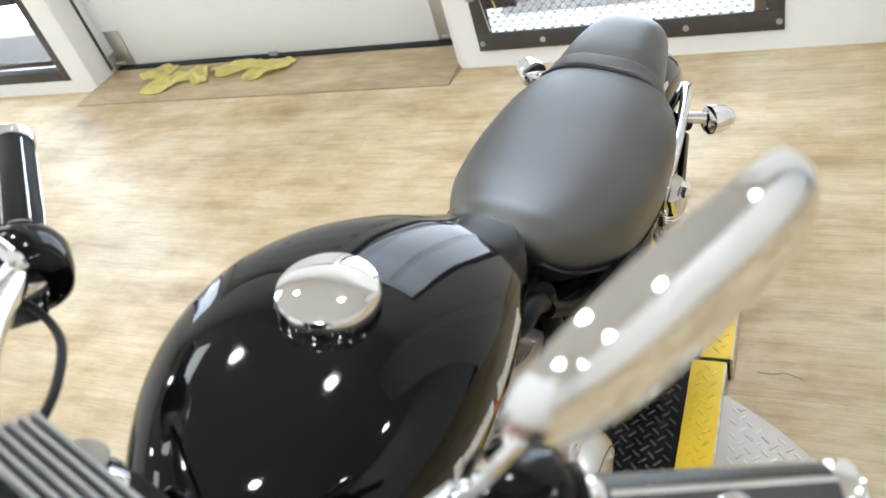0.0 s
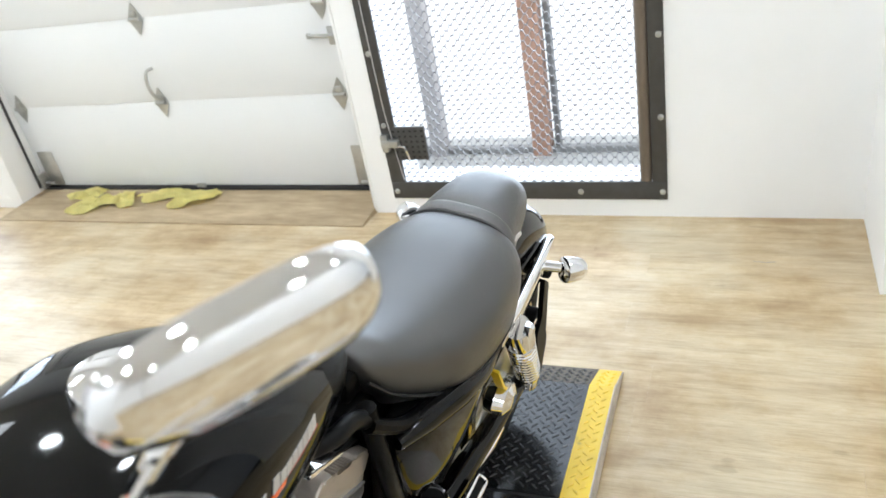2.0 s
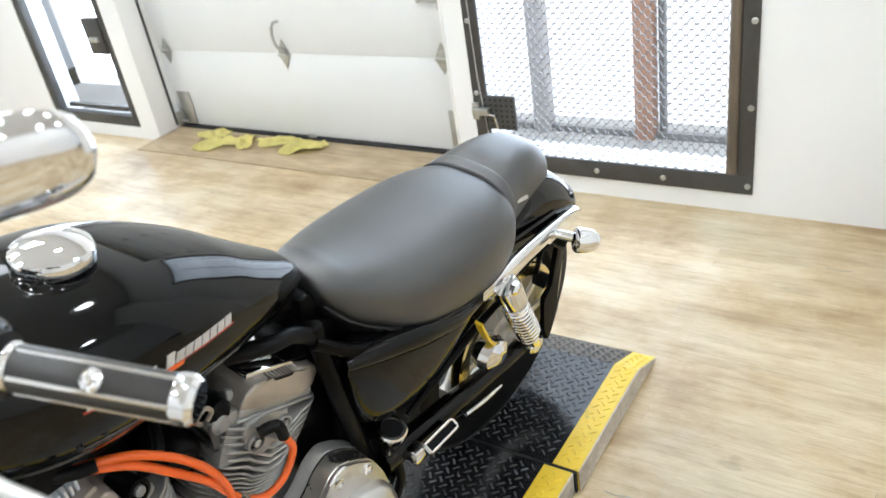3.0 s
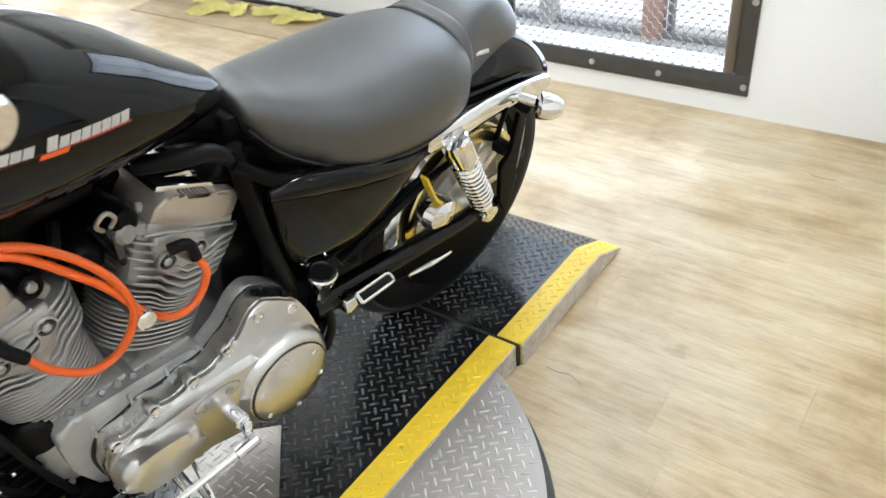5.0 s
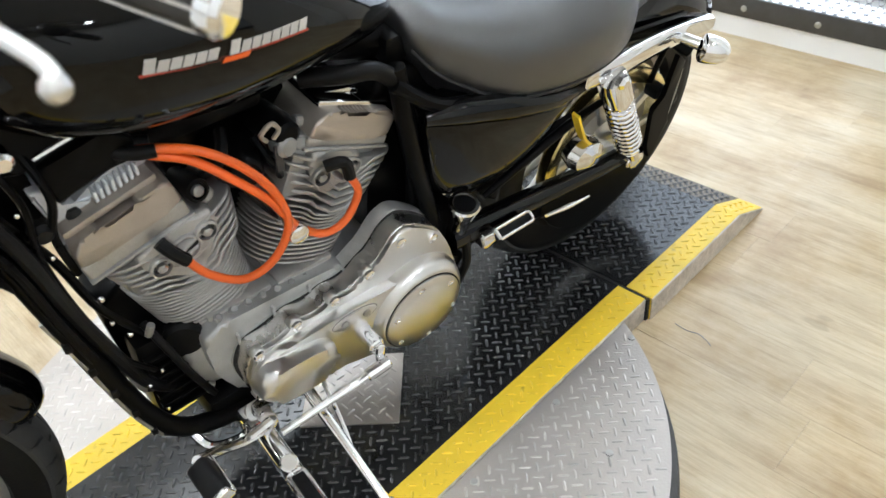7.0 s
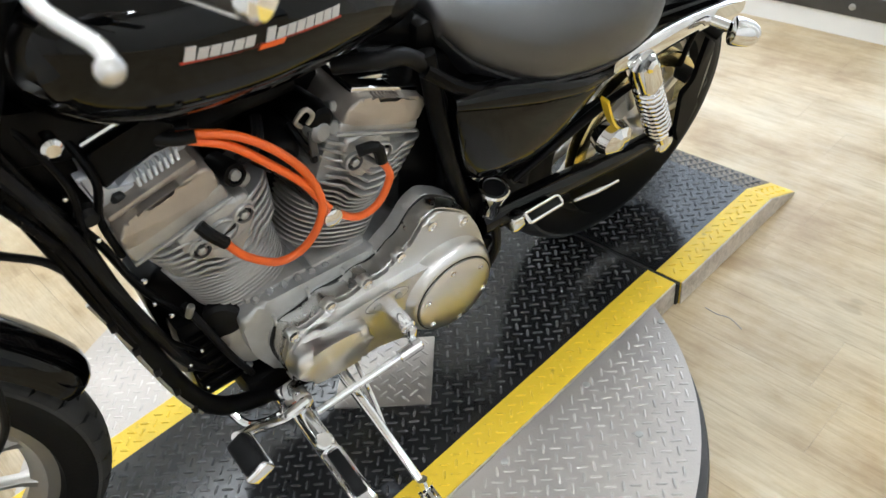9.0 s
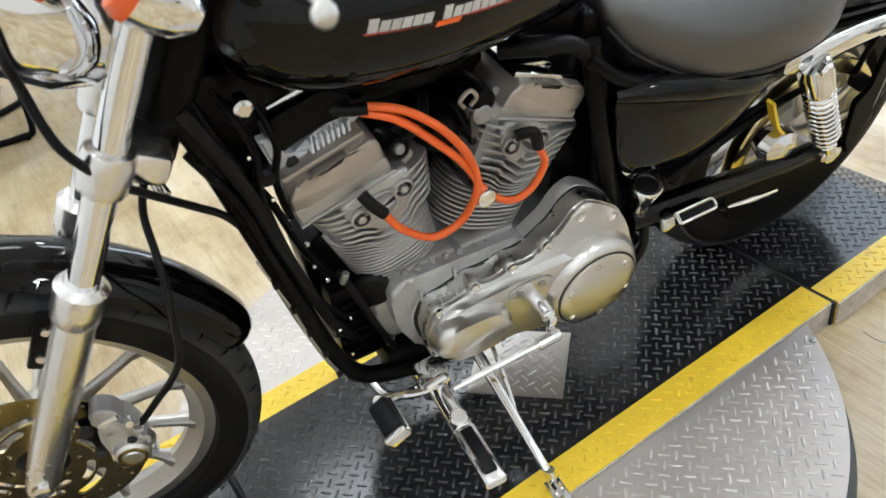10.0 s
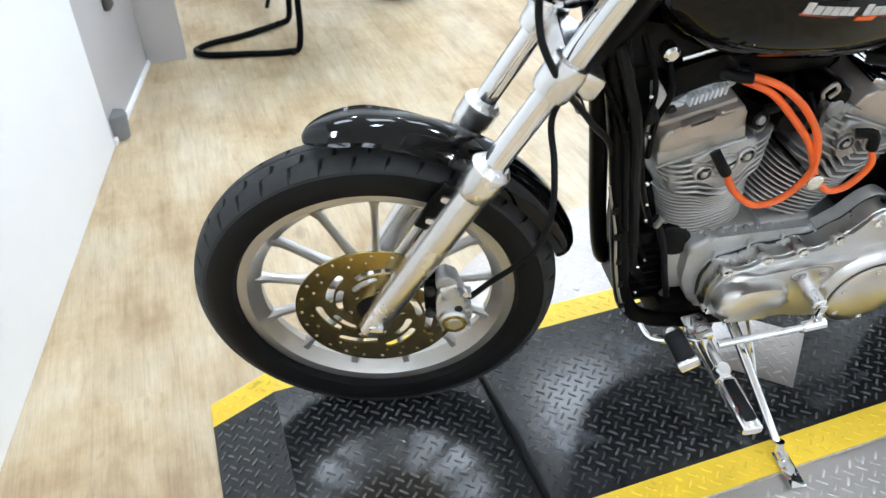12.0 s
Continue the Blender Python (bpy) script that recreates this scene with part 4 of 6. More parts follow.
    part("caliper_bridge", prism(round_poly([(-0.024, 0.030), (0.020, 0.028), (0.012, 0.070), (-0.010, 0.084), (-0.030, 0.072)], 0.3, 3), -0.020, 0.016, 0.006, cm), M_CAST, cal, sharp=40)
    part("pad_pin", rod((0.018, -0.020, 0.052), (0.018, 0.012, 0.062), 0.005, 8, 0.001, cm), M_CHROME, cal)
    part("caliper_lug", box((0.014, -0.006, 0.040), (0.022, 0.030, 0.026), 0.008, cm), M_CASE, cal)
    part("caliper_mount", box((0.000, -0.036, 0.022), (0.012, 0.030, 0.080), 0.007, cm), M_FRAME, cal, "dark caliper bracket")
    for z in (0.050, -0.006):
        part("caliper_bolt", lathe([(0, 0.010), (0.008, 0.010), (0.010, 0.006)], cm @ Vector((0.014, -0.040, z)), FM.to_3x3() @ Vector((1, 0, 0)), 8), M_DARK, cal)
    part("bleed_bolt", rod((0.012, 0.022, 0.044), (0.030, 0.026, 0.050), 0.006, 8, 0, cm), M_CHROME, cal)
    part("brake_hose", tube([(0.084, 0.104, 0.107), (0.090, 0.114, 0.135), (0.092, 0.125, 0.185), (0.109, 0.131, 0.251), (0.128, 0.125, 0.320), (0.122, 0.103, 0.391), (0.082, 0.079, 0.440), (0.034, 0.056, 0.478), (0.022, 0.050, 0.540)], 0.0052, 10, m=FM), M_PLASTIC, root, "black brake hose")
    part("clutch_cable", tube([(0.279, 0.404, 1.212), (0.231, 0.292, 1.139), (0.160, 0.237, 1.055), (0.100, 0.224, 0.985), (0.090, 0.224, 0.940), (0.102, 0.227, 0.897), (0.116, 0.236, 0.870), (0.119, 0.262, 0.823), (0.110, 0.2855, 0.790), (0.098, 0.3105, 0.755), (0.082, 0.338, 0.715), (0.076, 0.367, 0.679), (0.072, 0.390, 0.625), (0.066, 0.412, 0.550)], 0.0054, 10), M_PLASTIC, root, "black sheathed cable")
    part("throttle_cable", tube([(-0.27, 0.045, 0.885), (-0.24, 0.03, 0.88), (-0.215, 0.042, 0.88), (-0.163, 0.033, 0.88), (-0.112, 0.001, 0.88), (-0.08, -0.03, 0.875)], 0.0035, 8, 6, m=FM), M_PLASTIC, root, "thin black cable loop")
    part("hose_joint", box((0.03, 0.055, 0.535), (0.026, 0.03, 0.03), 0.008, FM), M_SATIN, root)
    part("hose_fitting", rod((0.04, 0.06, 0.53), (0.058, 0.075, 0.52), 0.008, 12, 0.003, FM), M_CHROME, root)
    # headlamp with its visor
    hl = part("headlamp", lathe([(-0.11, 0.012), (-0.10, 0.045), (-0.06, 0.075), (0.0, 0.088), (0.045, 0.089)], (0, -0.105, 0.70), (0, -1, 0.35), 32, FM), M_CHROME, root, "chrome headlamp shell")
    part("lamp_rim", lathe([(0.045, 0.089), (0.05, 0.096), (0.065, 0.096), (0.072, 0.088), (0.066, 0.082)], (0, -0.105, 0.70), (0, -1, 0.35), 32, FM), M_CHROME, hl, "chrome headlamp ring")
    part("lamp_glass", lathe([(0.064, 0.083), (0.074, 0.06), (0.079, 0.02)], (0, -0.105, 0.70), (0, -1, 0.35), 32, FM), M_SATIN, hl)
    # front turn signals
    for s in (1, -1):
        o = (0.142, 0.004, 0.800) if s > 0 else (-0.142, -0.03, 0.70)
        ts = part("turn_signal", lathe([(-0.045, 0.005), (-0.040, 0.017), (-0.022, 0.029), (0.0, 0.034), (0.018, 0.035)], o, (0, -1, 0.30), 24, FM), M_CHROME, root, "chrome bullet turn signal")
        part("signal_lens", lathe([(0.018, 0.0345), (0.026, 0.0345), (0.035, 0.029), (0.040, 0.013)], o, (0, -1, 0.30), 24, FM), M_LENS, ts, "orange lens")
        part("signal_stem", rod((0.095 * s, 0.01, o[2] + 0.015), (0.14 * s, o[1] + 0.005, o[2] + 0.01), 0.010, 12, 0, FM), M_CHROME, ts)
    # handlebar and what sits on it
    GL = (Vector((0.222, 0.085, 0.940)), Vector((0.322, 0.174, 0.964)))
    GR = (Vector((-0.297, 0.078, 0.900)), Vector((-0.407, 0.128, 0.946)))
    bar = [GR[1], GR[0], (-0.245, 0.045, 0.898), (-0.17, -0.015, 0.893), (-0.11, -0.05, 0.882), (-0.055, -0.06, 0.875), (0.055, -0.06, 0.875), (0.11, -0.05, 0.888), (0.155, -0.012, 0.918), (0.19, 0.045, 0.940), GL[0], GL[1]]
    part("handlebar", tube(bar, 0.0127, 14, 6, FM), M_CHROME, root, "chrome handlebar")
    bc = part("bar_clamp", box((0, -0.06, 0.885), (0.13, 0.05, 0.035), 0.01, FM), M_FRAME, root, "ribbed dark bar clamp")
    for k in range(6):
        part("clamp_rib", box((0, -0.078 + k * 0.007, 0.904), (0.12, 0.003, 0.006), 0.001, FM), M_COVER_SIDE, bc)
    for s in (1, -1):
        part("riser", lathe([(0.0, 0.022), (0.02, 0.018), (0.06, 0.018), (0.08, 0.02)], (0.045 * s, -0.03, 0.80), (0, -0.35, 1), 16, FM), M_CHROME, root, "chrome bar riser")
        a, b = GL if s > 0 else GR
        u = (b - a).normalized()
        g = part("handgrip", lathe([(0, 0.017), (0.004, 0.018), (0.118, 0.018), (0.122, 0.017)], a, u, 20, FM), M_GRIP if s > 0 else M_PLASTIC, root, "black handgrip with chrome bands")
        for k in range(5):
            an = 2 * math.pi * k / 5
            fx, fy, fz = frame_at(u)
            off = (fx * math.cos(an) + fy * math.sin(an)) * 0.0176
            part("grip_band", tube([a + off + u * 0.006, b + off - u * 0.014], 0.0020 if s > 0 else 0.001, 8, 2, FM), M_CHROME, g)
        part("grip_end", lathe([(0.122, 0.0185), (0.125, 0.0196), (0.134, 0.0196), (0.139, 0.016)], a, u, 20, FM), M_CHROME, g, "chrome grip end")
        part("grip_collar", lathe([(-0.006, 0.018), (-0.003, 0.0196), (0.001, 0.0196), (0.004, 0.0182)], a, u, 20, FM), M_CHROME, g)
        if s > 0:
            part("grip_emblem", lathe([(0.0, 0.0090), (0.003, 0.0095), (0.0055, 0.0075), (0.006, 0.005), (0.0085, 0.0045), (0.010, 0.002)], a + u * 0.071 + Vector((0.28, -0.86, 0.43)) * 0.0165, (0.28, -0.86, 0.43), 16, FM), M_CHROME, g, "round chrome badge")
        sw = part("switch_housing", lathe([(-0.064, 0.018), (-0.062, 0.028), (-0.056, 0.034), (-0.042, 0.036), (-0.022, 0.035), (-0.014, 0.031), (-0.010, 0.022)], a, u, 28, FM), M_BLACK, root, "gloss black switch housing", sharp=50)
        part("grip_flange", lathe([(-0.012, 0.020), (-0.010, 0.026), (-0.006, 0.026), (-0.004, 0.020)], a, u, 20, FM), M_PLASTIC, sw)
        part("switch_button", box(a - u * 0.03 + Vector((0.0, 0.022, 0.012)), (0.018, 0.014, 0.012), 0.003, FM), M_PLASTIC, sw)
        cl = part("lever_clamp", box(a - u * 0.068 + Vector((0, -0.012, 0)), (0.028, 0.05, 0.04), 0.01, FM), M_CHROME, root, "chrome lever clamp")
        part("lever", tube([a - u * 0.06 + Vector((0, -0.035, -0.005)), a + Vector((0.02 * s, -0.058, -0.012)), a + Vector((0.095 * s, -0.045, -0.016)), a + Vector((0.140 * s, -0.020, -0.014)), a + Vector((0.156 * s, -0.014, -0.017))], [0.009, 0.0068, 0.0058, 0.0058, 0.0062], 12, 6, FM), M_SATIN, cl, "polished lever with a ball end")
        part("lever_ball", lathe([(-0.0092, 0.002), (-0.008, 0.005), (-0.0045, 0.0082), (0, 0.0094), (0.0045, 0.0082), (0.008, 0.005), (0.0092, 0.002)], a + Vector((0.157 * s, -0.014, -0.020)), (0, 0, 1), 16, FM), M_SATIN, cl)
        # mirror on its bent stem
        e0, e1 = (Vector((0.222, -0.039, 1.046)), Vector((0.258, 0.088, 1.126))) if s > 0 else (Vector((-0.35, -0.06, 1.00)), Vector((-0.43, 0.03, 1.04)))
        ax = (e1 - e0).normalized()
        nz = Vector((0.949, -0.075, -0.308)) if s > 0 else Vector((-0.3, -0.55, 0.80))
        nz = (nz - ax * nz.dot(ax)).normalized()
        ay = nz.cross(ax)
        mm = Matrix(((ay.x, ax.x, nz.x, (e0.x + e1.x) / 2), (ay.y, ax.y, nz.y, (e0.y + e1.y) / 2), (ay.z, ax.z, nz.z, (e0.z + e1.z) / 2), (0, 0, 0, 1)))
        hl_ = (e1 - e0).length / 2
        bm = bmesh.new()
        rings = []
        for q in range(25):
            t = -1 + 2 * q / 24
            e = max(0.0, 1 - abs(t) ** (4.0 if t > 0 else 2.6)) ** 0.5
            ww, hh = 0.005 + 0.031 * e, 0.003 + 0.020 * e
            arc = [(ww * math.cos(math.pi * k / 14), hh * math.sin(math.pi * k / 14)) for k in range(15)]
            rings.append([bm.verts.new(FM @ mm @ Vector((u, t * hl_, v))) for u, v in arc + [(-ww * 0.96, -0.006), (ww * 0.96, -0.006)]])
        ring_faces(bm, rings)
        mi = part("mirror", bm, M_CHROME, root, "chrome teardrop mirror shell", sharp=60)
        bm = prism([(hl_ * 0.9 * math.cos(2 * math.pi * k / 28), 0.030 * math.sin(2 * math.pi * k / 28)) for k in range(28)], 0.0, 0.003, 0.0)
        for v in bm.verts:
            v.co = FM @ mm @ Vector((v.co.z, v.co.y, -0.0085 + v.co.x))
        part("mirror_glass", bm, M_CHROME, mi)
        stem = [a - u * 0.068 + Vector((0, -0.01, 0.015)), Vector((0.203, 0.020, 1.008)), Vector((0.216, 0.026, 1.045)), e0.lerp(e1, 0.45) + nz * -0.006] if s > 0 else [a - u * 0.068 + Vector((0, -0.01, 0.015)), a - u * 0.066 + Vector((0, -0.02, 0.045)), e0.lerp(e1, 0.12) + Vector((0, 0, -0.02)), e0.lerp(e1, 0.25) + nz * -0.008]
        part("mirror_stem", tube(stem, 0.0062, 10, 6, FM), M_CHROME, mi, "chrome mirror stem")
    part("speedometer", lathe([(-0.05, 0.02), (-0.035, 0.038), (0.0, 0.042), (0.012, 0.042), (0.016, 0.036)], (0, -0.125, 0.875), (0, 0.45, 0.9), 28, FM), M_CHROME, root, "chrome speedometer cup")
    part("meter_dial", lathe([(0.012, 0.035), (0.0165, 0.034)], (0, -0.125, 0.875), (0, 0.45, 0.9), 28, FM), M_PLASTIC, root)


def tank(root):
    secs = [(0.396, 0.025, 0.885, 0.955, 2.2, 0.0), (0.408, 0.050, 0.865, 0.975, 2.3, 0.0), (0.43, 0.0765, 0.845, 0.988, 2.4, 0.0), (0.47, 0.1105, 0.820, 0.998, 2.5, -0.002), (0.53, 0.141, 0.803, 1.000, 2.6, -0.009), (0.60, 0.1565, 0.788, 0.996, 2.6, -0.0175), (0.68, 0.1555, 0.776, 0.983, 2.6, -0.0225), (0.76, 0.1395, 0.768, 0.955, 2.4, -0.0225), (0.83, 0.1135, 0.766, 0.917, 2.25, -0.0165), (0.88, 0.087, 0.768, 0.880, 2.2, -0.007), (0.92, 0.063, 0.772, 0.850, 2.2, -0.002), (0.948, 0.044, 0.778, 0.829, 2.2, 0), (0.962, 0.026, 0.787, 0.814, 2.2, 0)]
    tk = part("fuel_tank", add_loft(bmesh.new(), dense(secs, 6), 48), M_BLACK, root, "gloss black teardrop fuel tank", sharp=70)
    o = (-0.010, 0.645, 0.985)
    ax = (0, 0.10, 1)
    part("filler_neck", lathe([(-0.02, 0.036), (0.006, 0.036)], o, ax, 28), M_CHROME, tk)
    part("filler_cap", lathe([(0.004, 0.038), (0.006, 0.046), (0.018, 0.047), (0.024, 0.044), (0.028, 0.034), (0.030, 0.015)], o, ax, 40), M_CHROME, tk, "chrome filler cap")
    # lettering as plain slanted blocks that follow the side
    fine = dense(secs, 6)
    def side_x(y, z):
        for a, b in zip(fine, fine[1:]):
            if a[0] <= y <= b[0]:
                t = (y - a[0]) / (b[0] - a[0])
                w, z0, z1, pw, xs = [a[k] + (b[k] - a[k]) * t for k in (1, 2, 3, 4, 5)]
                q = min(0.999, abs((z - (z0 + z1) / 2) / ((z1 - z0) / 2)))
                return xs + w * (1 - q ** pw) ** (1 / pw)
        return 0.1
    def strip(bm, y0, z0, y1, z1, h, slant, out):
        n = 4
        lo, hi = [], []
        for k in range(n + 1):
            t = k / n
            yb, zb = y0 + (y1 - y0) * t, z0 + (z1 - z0) * t
            lo.append((yb, zb))
            hi.append((yb + slant, zb + h))
        a = [bm.verts.new((side_x(y, z) + out, y, z)) for y, z in lo + hi[::-1]]
        b = [bm.verts.new((side_x(y, z) - 0.001, y, z)) for y, z in lo + hi[::-1]]
        ring_faces(bm, [b, a])
    y0, z0, y1, z1 = 0.570, 0.909, 0.776, 0.874
    n = 15
    for k in range(n):
        if k == 6:
            continue
        a, b = (k + 0.07) / n, (k + 0.93) / n
        bm = bmesh.new()
        strip(bm, y0 + (y1 - y0) * a, z0 + (z1 - z0) * a, y0 + (y1 - y0) * b, z0 + (z1 - z0) * b, 0.0142 if k in (0, 7) else 0.0108, 0.006, 0.0012)
        part("letter_block", bm, M_WHITE, tk, "white lettering as a plain block")
    bm = bmesh.new()
    strip(bm, 0.567, 0.9065, 0.779, 0.8705, 0.0026, 0.0, 0.0010)
    part("underline", bm, M_RED, tk, "thin red underline")
    bm = bmesh.new()
    strip(bm, 0.656, 0.887, 0.690, 0.881, 0.0050, 0.005, 0.0008)
    part("accent", bm, M_LENS, tk, "small orange accent")


def seat(root):
    secs = [(0.968, 0.035, 0.735, 0.775, 2.2, 0), (0.976, 0.058, 0.715, 0.788, 2.3, 0), (1.005, 0.084, 0.660, 0.792, 2.4, 0), (1.04, 0.107, 0.630, 0.781, 2.5, 0), (1.08, 0.127, 0.603, 0.772, 2.6, 0), (1.13, 0.145, 0.582, 0.766, 2.6, 0.002), (1.22, 0.154, 0.566, 0.763, 2.7, 0.004), (1.32, 0.149, 0.558, 0.763, 2.7, 0.006), (1.39, 0.133, 0.565, 0.757, 2.6, 0.006), (1.425, 0.116, 0.575, 0.748, 2.5, 0.005), (1.432, 0.105, 0.59, 0.738, 2.4, 0.004)]
    st = part("seat", add_loft(bmesh.new(), dense(secs, 6), 44), M_SEAT, root, "black vinyl rider seat, worn satin", sharp=70)
    for s_ in (-1, 1):
        side = [(s_ * s[1] * 1.0, s[0], s[2] + (s[3] - s[2]) * 0.30) for s in secs[1:-1]]
        part("seat_piping", tube(side, 0.003, 6, 4), M_DARK, st)
    secs = [(1.428, 0.088, 0.62, 0.730, 2.4), (1.436, 0.100, 0.610, 0.752, 2.9), (1.48, 0.093, 0.610, 0.766, 3.0), (1.56, 0.078, 0.610, 0.764, 3.0), (1.62, 0.064, 0.60, 0.740, 2.7), (1.655, 0.050, 0.60, 0.705, 2.3), (1.668, 0.030, 0.61, 0.675, 2.2)]
    pl = part("pillion_pad", add_loft(bmesh.new(), dense(secs, 6), 40), M_SEAT, root, "black vinyl pillion pad", sharp=70)
    strap = dense([(1.421, 0.108, 0.575, 0.752, 2.7), (1.425, 0.112, 0.575, 0.757, 2.7), (1.444, 0.107, 0.575, 0.761, 2.8), (1.448, 0.103, 0.575, 0.757, 2.8)], 3)
    part("seat_strap", add_loft(bmesh.new(), strap, 40), M_SEAT, pl, "black vinyl strap across the seat joint", sharp=50)
    seam = [(math.copysign(abs(math.cos(a)) ** 0.784, math.cos(a)) * 0.1195, 1.417, 0.6625 + abs(math.sin(a)) ** 0.784 * 0.0887) for a in [math.pi * k / 28 for k in range(29)]]
    part("seat_seam", tube(seam, 0.0032, 8, 1), M_DARK, pl, "dark seam behind the rider seat")
    part("seat_label", box((0, 0, 0), (0.003, 0.042, 0.008), 0.001, m=pose(0.0935, 1.487, 0.690, -12, -22, 6)), M_SATIN, pl, "small silver tag")


def rear_end(root):
    cy, cz = 1.486, 0.318
    m = Matrix.Translation((0, cy, cz))
    hub = wheel(root, m, "rear_wheel", 0.218, 0.318, 0.140, 13, "polished cast rear wheel")
    # the rim's gold tone paints the yellow border mirrored in it
    pu = part("drive_pulley", lathe([(0.060, 0.150), (0.060, 0.180), (0.064, 0.184), (0.066, 0.180), (0.084, 0.180), (0.086, 0.184), (0.090, 0.181), (0.090, 0.160), (0.087, 0.150)], (0, cy, cz), (1, 0, 0), 60, closed=True), M_YELLOW_REFLECT, hub, "polished belt pulley rim, yellow reflection in its colour")
    part("pulley_hub", lathe([(0.055, 0.070), (0.080, 0.070), (0.084, 0.062), (0.086, 0.030)], (0, cy, cz), (1, 0, 0), 32), M_SATIN, pu, "satin pulley hub")
    for k in range(10):
        part("pulley_spoke", box((0.076, 0, 0.110), (0.010, 0.020, 0.088), 0.003, m=Matrix.Translation((0, cy, cz)) @ Matrix.Rotation(radians(18 + 36 * k), 4, "X")), M_SATIN, pu)
    # added black half disc that keeps the lower pulley dark
    half = [(cy + 0.196 * math.cos(radians(a)), cz - 0.012 + 0.196 * math.sin(radians(a))) for a in range(190, 351, 10)]
    part("pulley_darkener", prism(half, 0.092, 0.096, 0.001, seg=1), M_FRAME, root, "black half disc added to darken the lower pulley", sharp=40)
    # belt, guard, swingarm
    bm = bmesh.new()
    for z0, z1 in ((0.145, 0.05), (-0.145, -0.05)):
        a, b = Vector((0.078, cy, cz + z0)), Vector((0.078, 0.99, 0.35 + z1))
        d = (b - a)
        add_box(bm, (0, 0, 0), (0.026, d.length, 0.006), 0.001, m=Matrix.Translation((a + b) / 2) @ Matrix.Rotation(math.atan2(d.z, d.y), 4, "X"))
    part("drive_belt", bm, M_RUBBER, root, "black drive belt")
    bm = bmesh.new()
    for s in (1, -1):
        add_tube(bm, [(0.118 * s, 1.02, 0.36), (0.122 * s, 1.20, 0.345), (0.125 * s, 1.40, 0.325), (0.125 * s, 1.545, 0.315)], [0.026, 0.024, 0.02, 0.016], 14, 5)
    part("swingarm", bm, M_BLACK, root, "gloss black swingarm")
    part("belt_guard", tube([(0.115, 1.10, 0.415), (0.112, 1.22, 0.45), (0.108, 1.33, 0.475), (0.105, 1.43, 0.485)], [0.006, 0.009, 0.009, 0.006], 12, 6), M_FRAME, root, "black upper belt guard")
    # added rod: stands for the pale floor reflection under the swingarm
    part("pale_gleam_rod", tube([(0.120, 1.285, 0.259), (0.120, 1.35, 0.246), (0.118, 1.42, 0.235)], [0.004, 0.0065, 0.004], 10, 6), M_CHROME, root, "chrome rod added for a pale gleam")
    bm = lathe([(0, 0.014), (0.01, 0.030), (0.03, 0.036), (0.05, 0.030), (0.06, 0.015)], (0.10, 1.345, 0.405), (1, 0, 0), 20, sx=1.25)
    part("axle_cover", bm, M_CHROME, root, "chrome rounded cover")
    # yellow ribbon added for the deck border's reflection by the pulley
    bm = bmesh.new()
    rings = []
    for q in smooth_path([(0.133, 1.296, 0.518), (0.137, 1.306, 0.49), (0.138, 1.330, 0.448), (0.135, 1.375, 0.410)], 6):
        rings.append([bm.verts.new(q + Vector((dx * 0.009, dy * 0.0020, dy * 0.0020))) for dx, dy in ((-1, -1), (1, -1), (1, 1), (-1, 1))])
    ring_faces(bm, rings)
    part("reflection_strip", bm, M_YELLOW, root, "yellow strip in place of a reflection")
    part("rear_axle", rod((-0.15, cy, cz), (0.155, cy, cz), 0.012, 12, 0.002), M_CHROME, root)
    # fender: an inverted shell that falls to its tail
    prof = dense([(1.20, 0.085, 0.52, 0.640), (1.30, 0.094, 0.575, 0.672), (1.42, 0.097, 0.578, 0.690), (1.52, 0.097, 0.565, 0.695), (1.60, 0.095, 0.550, 0.680), (1.68, 0.090, 0.525, 0.645), (1.74, 0.081, 0.500, 0.600), (1.785, 0.064, 0.484, 0.556), (1.802, 0.036, 0.482, 0.526)], 5)
    bm = bmesh.new()
    rings = []
    for y, w, z0, z1 in [p[:4] for p in prof]:
        arc = [(math.copysign(abs(math.cos(t)) ** 0.62, math.cos(t)), abs(math.sin(t)) ** 0.62) for t in [math.pi * k / 16 for k in range(17)]]
        ring = [(w * u, z0 + (z1 - z0) * v) for u, v in arc] + [((w - 0.006) * u, z0 + (z1 - z0 - 0.006) * v) for u, v in arc[::-1]]
        rings.append([bm.verts.new((x, y, z)) for x, z in ring])
    ring_faces(bm, rings)
    part("rear_fender", bm, M_BLACK, root, "gloss black rear fender", sharp=60)
    for s in (1, -1):
        bm = bmesh.new()
        path = smooth_path([(0.138 * s, 1.285, 0.60), (0.140 * s, 1.36, 0.595), (0.132 * s, 1.46, 0.590), (0.120 * s, 1.56, 0.575), (0.104 * s, 1.66, 0.552), (0.088 * s, 1.745, 0.525)], 4)
        rings = []
        for i, q in enumerate(path):
            t = i / (len(path) - 1)
            h = 0.024 - 0.010 * abs(t - 0.3)
            if i in (0, len(path) - 1):
                h *= 0.6
            rings.append([bm.verts.new(q + Vector((dx * 0.010, 0, dz * h))) for dx, dz in ((-1, -0.8), (-0.5, -1), (0.5, -1), (1, -0.8), (1, 0.8), (0.5, 1), (-0.5, 1), (-1, 0.8))])
        ring_faces(bm, rings)
        st = part("fender_strut", bm, M_CHROME, root, "chrome fender strut", sharp=50)
        part("strut_trim", box((0, 0, 0), (0.004, 0.24, 0.008), 0.002, m=pose(0.104 * s, 1.51, 0.610, -10, 0, 4 * s)), M_DARK, st)
        # turn signals
        o = Vector((0.176, 1.622, 0.550)) if s > 0 else Vector((-0.202, 1.600, 0.592))
